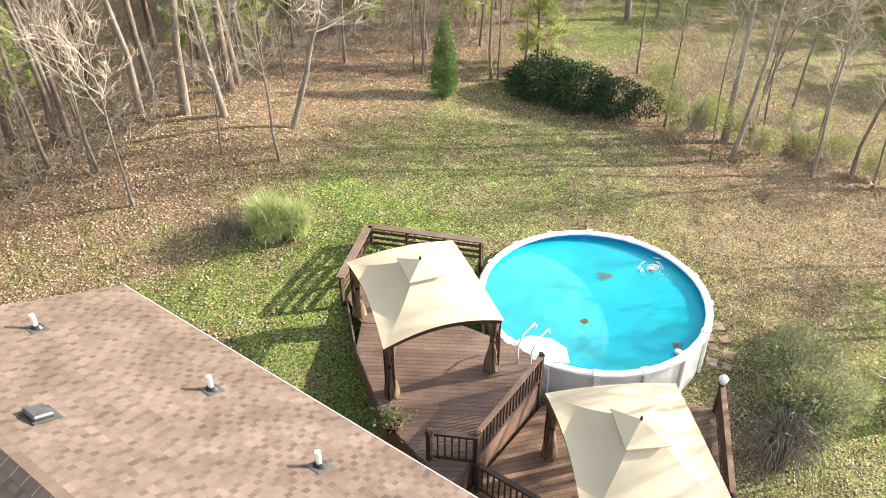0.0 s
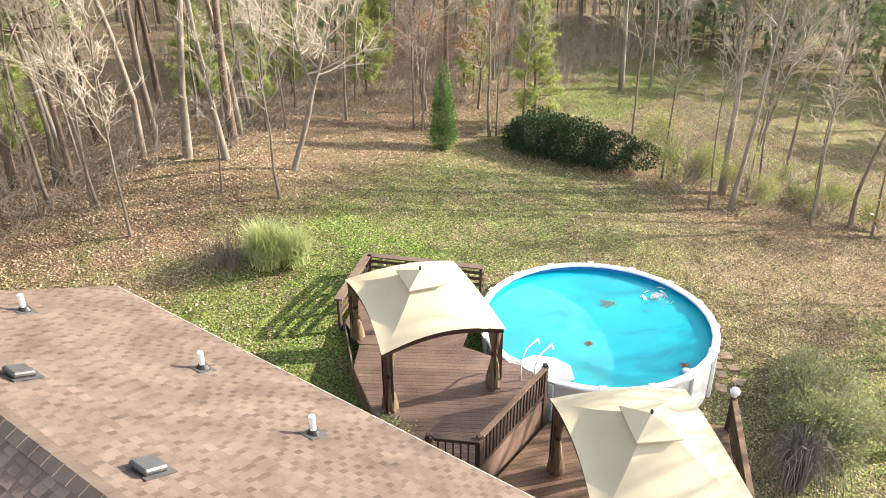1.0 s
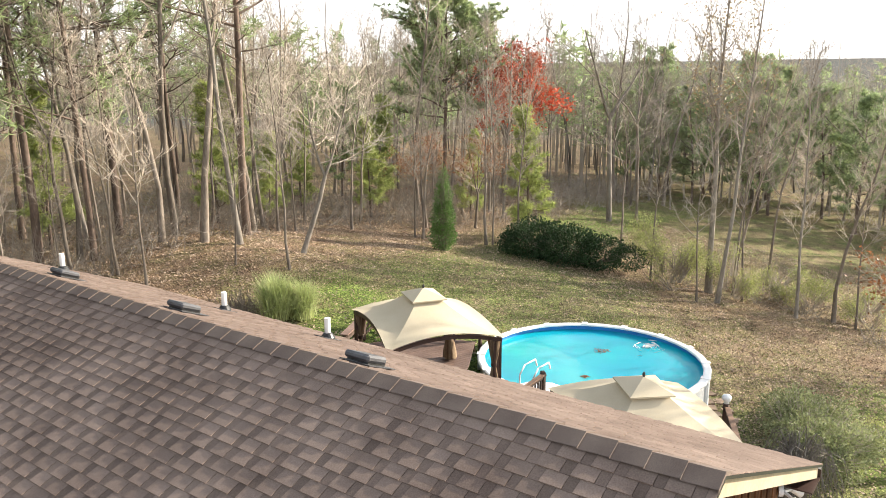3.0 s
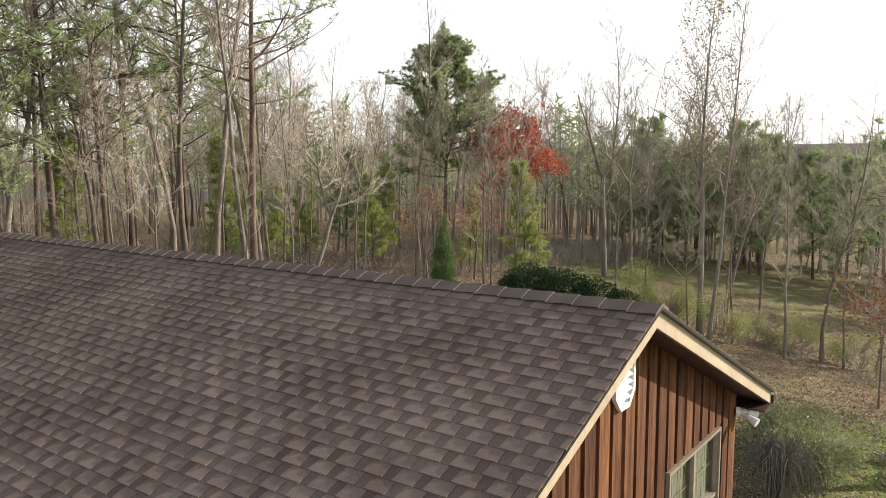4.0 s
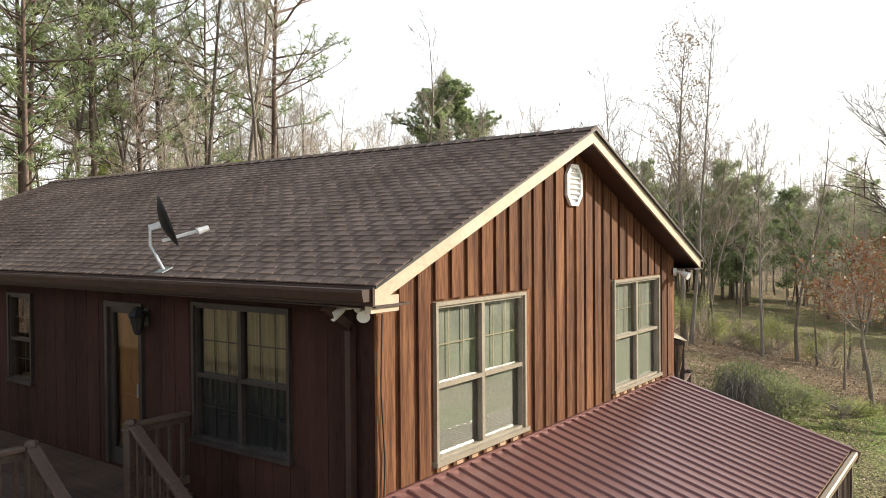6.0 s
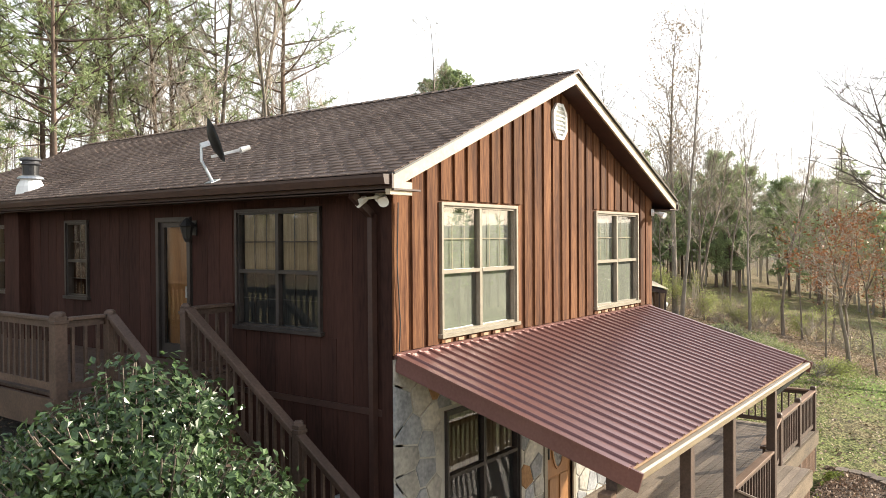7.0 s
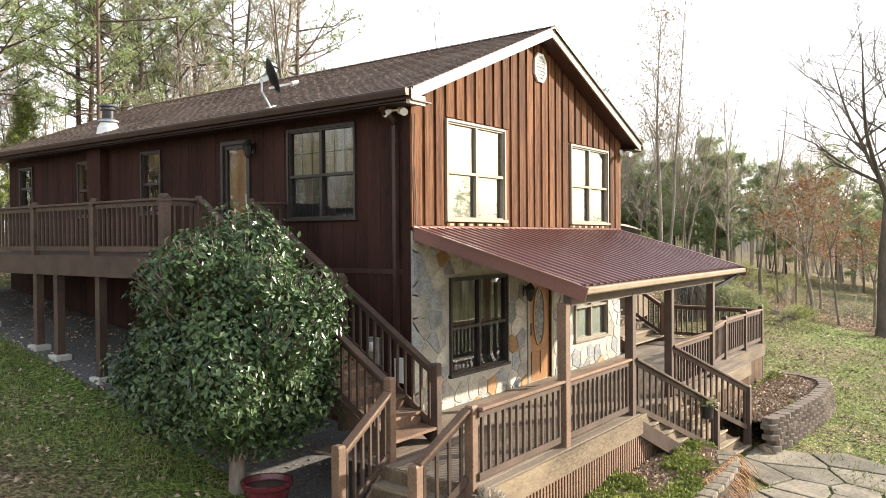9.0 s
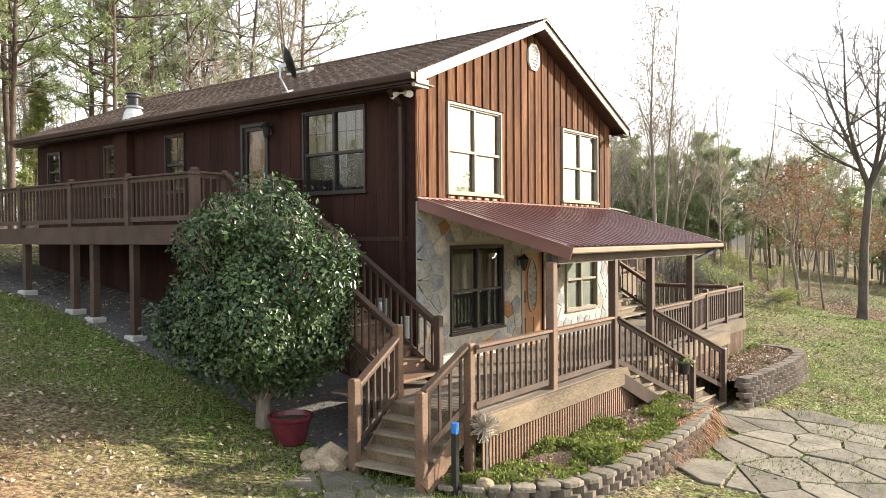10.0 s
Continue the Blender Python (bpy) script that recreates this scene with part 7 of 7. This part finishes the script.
CAPSTONE = mat("worn_capstone", (0.12, 0.1, 0.075), (0.27, 0.23, 0.175), 5, 0.95, 0.6, orand=0.22, fine=8, depth=0.015)
CAPS = []
for k in range(3):
    r = random.Random(30 + k)
    bm = bmesh.new()
    slab(bm, [(-0.155, -0.12), (-0.12, -0.2 + 0.02 * r.random()), (0.02, -0.22), (0.13, -0.2), (0.16, -0.1), (0.14, 0.13 + 0.03 * r.random()), (-0.14, 0.14)], 0.0, 0.062)
    bmesh.ops.bevel(bm, geom=[e for e in bm.edges if abs(e.verts[0].co.z - e.verts[1].co.z) < 1e-4 and e.verts[0].co.z > 0.03], offset=0.014, segments=1, affect="EDGES")
    me = bpy.data.meshes.new("capstone")
    bm.to_mesh(me)
    bm.free()
    me.materials.append(CAPSTONE)
    CAPS.append(me)


def block_wall(label, line, top, courses, seed, capped=True):
    """Courses of blocks along a line, set back a little course by course, the foot in the ground."""
    t = thing("garden_wall", (line[0][0], line[0][1], 0), label, "garden wall", "garden walls")
    r = random.Random(seed)
    P = [Vector(p) for p in line]
    for c in range(courses):
        acc = 0.14 * (c % 2)
        for a, b in zip(P, P[1:]):
            L = (b - a).length
            d = (b - a) / L
            nrm = Vector((d.y, -d.x))
            while acc < L:
                f = (a - P[0]) + d * acc - nrm * 0.018 * c
                o = new("block", r.choice(BLK))
                o.parent = t
                o.location = (f.x, f.y, top - 0.1 * (courses - c) + r.uniform(-0.004, 0.004))
                o.rotation_euler = (0, 0, math.atan2(d.y, d.x) + r.gauss(0, 0.05))
                acc += 0.285
            acc -= L
    # flat capstones along the top
    if not capped:
        return t
    acc = 0.05
    for a, b in zip(P, P[1:]):
        L = (b - a).length
        d = (b - a) / L
        nrm = Vector((d.y, -d.x))
        while acc < L:
            f = (a - P[0]) + d * acc - nrm * (0.018 * courses - 0.01)
            o = new("capstone", r.choice(CAPS))
            o.parent = t
            o.location = (f.x, f.y, top + r.uniform(-0.003, 0.006))
            o.rotation_euler = (r.gauss(0, 0.02), r.gauss(0, 0.02), math.atan2(d.y, d.x) + r.gauss(0, 0.06))
            acc += 0.335
        acc -= L
    return t


WALL_A = [(-2.72, -2.6), (-2.55, -3.0), (-2.28, -3.4), (-1.8, -3.87), (-1.25, -4.06), (-0.5, -4.2), (0.35, -4.22), (1.2, -4.22), (2.2, -4.2), (3.3, -4.1), (4.1, -3.8)]
block_wall("curved low wall of grey-brown garden blocks", WALL_A, -0.47, 6, 1)
WALL_B = [(6.2, -4.0), (7.0, -4.12), (8.0, -4.2), (9.2, -4.28), (10.6, -4.24), (11.3, -4.05), (11.8, -3.5), (11.9, -2.7)]
block_wall("curved low wall of grey-brown garden blocks", WALL_B, -0.25, 6, 2, False)
for label, line, z in (("weedy planting bed behind the garden wall", WALL_A, -0.47), ("mulched planting bed behind the garden wall", WALL_B, -0.36)):
    pts = [(x, y) for x, y in line] + [(line[-1][0], -2.8), (line[0][0], -2.8)]
    n = len(line)
    v, f = [], []
    for j in range(7):
        for i, (x, y) in enumerate(line):
            w = j / 6
            yy = y + 0.06 + (-2.78 - y) * w
            v.append((x, yy, z + 0.06 * math.sin(w * 3.1) + 0.03 * noise.noise((x * 3, yy * 3, 0))))
    f = [(j * n + i, j * n + i + 1, (j + 1) * n + i + 1, (j + 1) * n + i) for j in range(6) for i in range(n - 1)]
    o = pyobj("planting_bed", v, f, SOIL, smooth=True)
    tagged(o, label, "planting bed", kind="structure")

# weeds and dead leaves in the beds
rng = random.Random(17)
v, f, dv, df = [], [], [], []
for line, z, total, bias in ((WALL_A, -0.47, 70000, -0.02), (WALL_B, -0.36, 26000, 0.3)):
    for _ in range(total):
        q = rng.uniform(0, len(line) - 1.001)
        i = int(q)
        x = line[i][0] + (line[i + 1][0] - line[i][0]) * (q - i)
        yw = line[i][1] + (line[i + 1][1] - line[i][1]) * (q - i)
        w = rng.random()
        y = yw + 0.12 + (-2.85 - yw) * w
        g = noise.noise((x * 1.3, y * 1.3, 2)) + 0.5 * noise.noise((x * 4, y * 4, 4))
        zz = z + 0.06 * math.sin(w * 3.1)
        dead = rng.random() < 0.3
        if not dead and g < rng.uniform(-0.2, 0.3) + bias + 0.3 * smoothstep(0.8, 2.8, x):
            continue
        tall = 0.05 + 0.22 * max(0.0, noise.noise((x * 1.1, y * 1.1, 8)) + 0.1)
        d = Vector((rng.gauss(0, 1), rng.gauss(0, 1), rng.uniform(0.2, 1.4) if not dead else rng.uniform(0, 0.4))).normalized()
        s = d.cross(Vector((rng.gauss(0, 1), rng.gauss(0, 1), 0.3))).normalized()
        p = Vector((x, y, zz + 0.01 + (0 if dead else rng.random() * tall)))
        L = rng.uniform(0.03, 0.085)
        vv, ff_ = (dv, df) if dead else (v, f)
        k = len(vv)
        vv += [p, p + d * L * 0.5 + s * L * 0.3, p + d * L, p + d * L * 0.5 - s * L * 0.3]
        ff_.append((k, k + 1, k + 2, k + 3))
o = pyobj("bed_weeds", v, f, leafy("weed_leaves", (0.075, 0.11, 0.022), (0.27, 0.3, 0.085), trans=0.3, rough=0.7, spec=0.2))
tagged(o, "low green weeds filling the planting beds", "weeds", kind="stuff")
o = pyobj("bed_leaves", dv, df, LITTER)
tagged(o, "dead brown leaves lying in the planting beds", "leaves", kind="stuff")

# rocks by the steps
for k, (x, y, s) in enumerate(((-3.25, -0.72, 0.2), (-3.45, -0.85, 0.13), (-3.15, -0.95, 0.28), (6.2, -3.95, 0.16), (-2.45, -3.05, 0.12), (0.6, -2.95, 0.1))):
    r = random.Random(90 + k)
    bm = bmesh.new()
    bmesh.ops.create_icosphere(bm, subdivisions=2, radius=s)
    for vv in bm.verts:
        vv.co *= 1 + 0.5 * noise.noise(vv.co * 4.5 + Vector((3.7 * k, 0, 0)))
        vv.co.z *= 0.7
    o = obj("rock", bm, ROCK)
    o.matrix_basis = pose(x, y, max(ground_z(x, y), -0.45 if 0 < x < 1 or k == 4 else -9) + s * 0.35, 0, 0, 40 * k)
    tagged(o, "rounded tan garden rock by the steps", "rock", "garden rocks")

# burgundy pot
t = thing("flower_pot", (-3.02, 0.02, ground_z(-3.02, 0.02) + 0.0), "burgundy glazed pot of bare soil on the gravel", "flower pot")
bm = bmesh.new()
lathe(bm, [(0.2, 0.0), (0.22, 0.02), (0.3, 0.34), (0.33, 0.38), (0.34, 0.43), (0.3, 0.43), (0.28, 0.36)], n=28)
part("pot", bm, POTRED, t, smooth=False)
bm = bmesh.new()
lathe(bm, [(0.29, 0.355), (0.15, 0.385), (0.02, 0.39)], n=20)
part("soil", bm, SOIL, t)
# planter by the pool deck
t = thing("planter", (11.15, 8.75, UD), "brown planter with a leafy flowering plant", "planter")
bm = bmesh.new()
lathe(bm, [(0.16, 0.0), (0.22, 0.3), (0.24, 0.32), (0.2, 0.32)], n=16)
part("pot", bm, POTRED, t)
rng = random.Random(3)
v, f = [], []
leaf_cloud(rng, [Vector((rng.gauss(0, 0.16), rng.gauss(0, 0.16), 0.42 + rng.gauss(0, 0.08))) for _ in range(90)], 8, 0.06, 0.08, v, f)
pyobj("plant", v, f, SHRUBLEAF, t)

# satellite dish
d = Vector((0.8, -0.45, 0.34)).normalized()
t = thing("satellite_dish", (-0.36, 2.97, roof_z(-0.36)), "dark satellite dish on a bent grey mast", "satellite dish")
bm = bmesh.new()
cyl(bm, (0, 0, 0.02), (-0.1, 0.1, 0.3), 0.022, n=10)
cyl(bm, (-0.1, 0.1, 0.29), (-0.1, 0.1, 0.55), 0.022, n=10)
tbox(bm, (0, 0, 0.02), (0.16, 0.16, 0.012), pose(0, 0, 0, 0, -22.6))
part("mast", bm, GALV, t)
bm = bmesh.new()
rot = d.to_track_quat("Z", "Y").to_matrix().to_4x4()
m = Matrix.Translation((-0.02, 0.02, 0.56)) @ rot
n = 28
rings = []
for q in range(7):
    r = 0.3 * q / 6
    rings.append([bm.verts.new(m @ Vector((r * 0.9 * math.cos(2 * math.pi * k / n), r * 1.08 * math.sin(2 * math.pi * k / n), 0.09 * (q / 6) ** 2))) for k in range(n)] if q else [bm.verts.new(m @ Vector((0, 0, 0)))])
for k in range(n):
    bm.faces.new((rings[0][0], rings[1][k], rings[1][(k + 1) % n]))
for a, b in zip(rings[1:], rings[2:]):
    for k in range(n):
        bm.faces.new((a[k], b[k], b[(k + 1) % n], a[(k + 1) % n]))
bmesh.ops.solidify(bm, geom=bm.faces[:], thickness=0.012)
part("reflector", bm, BLACK, t, smooth=True)
bm = bmesh.new()
tbox(bm, (-0.07, 0.06, 0.53), (0.06, 0.07, 0.13), rot)
part("bracket", bm, GALV, t)
bm = bmesh.new()
foot, head = Vector((0.0, 0.02, 0.36)), Vector((0.42, -0.23, 0.5))
beam(bm, foot, head, 0.03, 0.04)
part("arm", bm, WHITE, t)
bm = bmesh.new()
for off in (-0.07, 0.0, 0.07):
    c = head + Vector((0.45, 0.8, 0)).normalized() * off
    cyl(bm, c + d * 0.03, c - d * 0.1, 0.03, 0.04, n=12)
part("receiver", bm, WHITE, t, "white triple receiver head")

# stove pipe
t = thing("stove_pipe", (0.12, 9.2, roof_z(0.12)), "galvanized and black stove pipe with a storm collar", "stove pipe")
bm = bmesh.new()
lathe(bm, [(0.27, -0.12), (0.24, 0.06), (0.17, 0.2)], n=20)
part("flashing", bm, WHITE, t, "pale metal flashing cone")
bm = bmesh.new()
lathe(bm, [(0.24, 0.2), (0.22, 0.24), (0.15, 0.27)], n=20)
part("storm_collar", bm, GALV, t)
bm = bmesh.new()
lathe(bm, [(0.14, 0.24), (0.14, 0.48)], n=20)
part("pipe", bm, BLACK, t)
bm = bmesh.new()
lathe(bm, [(0.15, 0.46), (0.19, 0.48), (0.15, 0.51), (0.15, 0.54), (0.2, 0.56), (0.18, 0.6), (0.05, 0.63)], n=20)
part("rain_cap", bm, VENTGREY, t)


def floodlight(x, y, z, nx_, ny_):
    t = thing("floodlight", (x, y, z), "white twin-head floodlight under the eave", "floodlight", "floodlights")
    bm = bmesh.new()
    cyl(bm, (0, 0, 0), (0.05 * nx_, 0.05 * ny_, 0), 0.07, n=14)
    part("base", bm, WHITE, t)
    for s in (-1, 1):
        bm = bmesh.new()
        a = Vector((0.05 * nx_, 0.05 * ny_, 0))
        side = Vector((-ny_, nx_, 0)) * s
        h = a + side * 0.12 + Vector((0.1 * nx_, 0.1 * ny_, -0.02))
        beam(bm, a, h, 0.03, 0.03)
        cyl(bm, h, h + (side * 0.5 + Vector((nx_, ny_, -0.5))).normalized() * 0.14, 0.035, 0.065, n=12)
        part("lamp_head", bm, WHITE, t)


floodlight(-0.03, 0.16, 5.42, -1, -0.2)
floodlight(HX - 0.05, -0.05, 5.42, 0.3, -1)


def lantern(x, y, z, nx_, ny_):
    t = thing("wall_lantern", (x, y, z), "black metal wall lantern with glass panes", "lantern", "wall lanterns")
    bm = bmesh.new()
    beam(bm, (0, 0, 0.1), (0.14 * nx_, 0.14 * ny_, 0.16), 0.03, 0.03)
    tbox(bm, (0.01 * nx_, 0.01 * ny_, 0.05), (0.1 if ny_ else 0.02, 0.1 if nx_ else 0.02, 0.22))
    part("bracket", bm, BLACK, t)
    bm = bmesh.new()
    lathe(bm, [(0.03, -0.16), (0.06, -0.1), (0.1, 0.06), (0.12, 0.08), (0.06, 0.16), (0.02, 0.2)], (0.14 * nx_, 0.14 * ny_, 0), 8)
    part("cage", bm, BLACK, t)


lantern(3.45, -0.05, 2.25, 0, -1)
lantern(4.95, -0.05, 2.25, 0, -1)
lantern(-0.02, 3.85, 5.05, -1, 0)

# faucet post with a blue valve, and a wire globe on the rail end
t = thing("faucet_post", (-2.72, -2.78, -0.55), "black hose post with a blue valve", "faucet")
bm = bmesh.new()
box(bm, (-0.04, -0.04, 0), (0.04, 0.04, 0.82), 0.006)
part("post", bm, BLACK, t)
bm = bmesh.new()
box(bm, (-0.042, -0.042, 0.82), (0.042, 0.042, 0.9), 0.012)
cyl(bm, (0, 0, 0.89), (0, 0, 0.96), 0.05, n=12)
part("valve", bm, BLUE, t)
# dried flower ball at the porch corner
rng = random.Random(71)
v, f = [], []
for _ in range(150):
    d = Vector((rng.gauss(0, 1), rng.gauss(0, 0.8), rng.gauss(0.2, 1))).normalized()
    tube(v, f, branch_line(rng, Vector((0, 0, 0)), d, rng.uniform(0.14, 0.25), 3, 0.3, 0.0), [0.005, 0.005, 0.006, 0.009], 3)
for k in range(3):
    tube(v, f, branch_line(rng, Vector((0.02 * k, 0, -0.95)), Vector((0, 0, 1)), 0.95, 3, 0.04, 0.0), [0.006, 0.006, 0.005, 0.005], 3)
o = pyobj("dried_hydrangea", v, f, TWIG)
o.matrix_basis = pose(-2.33, -2.98, 0.3)
tagged(o, "dried pale flower ball standing by the porch corner", "dried plant")
# hanging pot on the step rail
t = thing("hanging_pot", (4.1, -3.42, 0.1), "small dark pot hung on the step railing", "flower pot")
bm = bmesh.new()
lathe(bm, [(0.09, 0), (0.12, 0.2), (0.13, 0.22), (0.1, 0.22)], n=14)
part("pot", bm, BLACK, t)
v, f = [], []
leaf_cloud(random.Random(4), [Vector((random.Random(q).gauss(0, 0.07), random.Random(q + 50).gauss(0, 0.07), 0.27)) for q in range(24)], 5, 0.05, 0.07, v, f)
pyobj("plant", v, f, SHRUBLEAF, t)
# dry vine over the front garden wall
rng = random.Random(66)
v, f = [], []
for _ in range(1100):
    x = rng.triangular(-0.3, 3.9, 2.4)
    y = -4.13 + 0.05 * rng.random()
    tube(v, f, branch_line(rng, Vector((x, y + 0.1, -0.38)), Vector((rng.gauss(0, 0.5), -0.5, -0.4)), rng.uniform(0.25, 0.75), 4, 0.25, -0.3), [0.01, 0.009, 0.008, 0.006, 0.004], 3)
o = pyobj("dry_vine", v, f, mat("dry_vine_stems", (0.2, 0.1, 0.055), (0.4, 0.24, 0.13), 3, 0.9, 0.0, island=0.3))
tagged(o, "dry brown vine trailing over the garden wall", "vine")
# gravel under the deck
bm = bmesh.new()
n = 24
rows_ = [[bm.verts.new((x, -1.1 + 15 * j / n, ground_z(x, -1.1 + 15 * j / n) + 0.015)) for x in (-2.75, -2.0, -1.2, -0.05)] for j in range(n + 1)]
for a, b in zip(rows_, rows_[1:]):
    for i in range(3):
        bm.faces.new((a[i], a[i + 1], b[i + 1], b[i]))
tagged(obj("gravel_bed", bm, GRAVEL), "dark gravel strip beneath the raised deck", "gravel", kind="structure")

# ---- grass blades and fallen leaves ----
rng = random.Random(99)
v, f = [], []
for _ in range(110000):
    zone = rng.random()
    if zone < 0.42:
        x, y = rng.uniform(-8.5, -2.6), rng.uniform(-4.5, 9)
    elif zone < 0.6:
        x, y = rng.uniform(2, 24), rng.uniform(-9, -3.8)
    else:
        x, y = rng.uniform(8.9, 30), rng.uniform(-2, 19)
    if noise.noise((x * 0.55, y * 0.55, 5)) + 0.5 * noise.noise((x * 1.7, y * 1.7, 1)) < rng.uniform(-0.25, 0.45) - 0.25 * green_at(x, y):
        continue
    if math.hypot(x - PC[0], y - PC[1]) < PR or (9 < x < 17.9 and 1 < y < 14 and (x - 9) * 0.6 + 6.5 > y - 2):
        continue
    if x < -4.0 and y < 3.5 and rng.random() < 0.75:
        continue
    z = ground_z(x, y)
    a = rng.uniform(0, 6.3)
    L = rng.uniform(0.05, 0.14)
    w = 0.008 + 0.003 * rng.random()
    k = len(v)
    lean_ = Vector((rng.gauss(0, 0.5), rng.gauss(0, 0.5), 1)).normalized() * L
    s = Vector((math.cos(a), math.sin(a), 0)) * w
    p = Vector((x, y, z - 0.005))
    v += [p - s, p + s, p + lean_]
    f.append((k, k + 1, k + 2))
o = pyobj("grass", v, f, BLADE)
tagged(o, "short patchy winter grass blades", "grass", kind="stuff")
v, f = [], []
n = 0
while n < 270000:
    x, y = rng.uniform(-12, 46), rng.uniform(-9, 34)
    if rng.random() > (0.24 if x > 8 else 0.08) + litter_at(x, y) or (-0.2 < x < 8.3 and 0 < y < 14.2):
        n += 0.25
        continue
    n += 1
    if math.hypot(x - PC[0], y - PC[1]) < PR or (10 < x < 17 and 2 < y < 13):
        continue
    p = Vector((x, y, ground_z(x, y) + 0.015))
    a = rng.uniform(0, 6.3)
    d = Vector((math.cos(a), math.sin(a), rng.gauss(0, 0.3))) * rng.uniform(0.025, 0.055)
    s = Vector((-math.sin(a), math.cos(a), rng.gauss(0, 0.4))) * rng.uniform(0.015, 0.03)
    k = len(v)
    v += [p - d, p - s, p + d, p + s + Vector((0, 0, 0.02))]
    f += [(k, k + 1, k + 2), (k, k + 2, k + 3)]
o = pyobj("fallen_leaves", v, f, LITTER)
tagged(o, "curled brown fallen leaves over the ground", "leaves", kind="stuff")
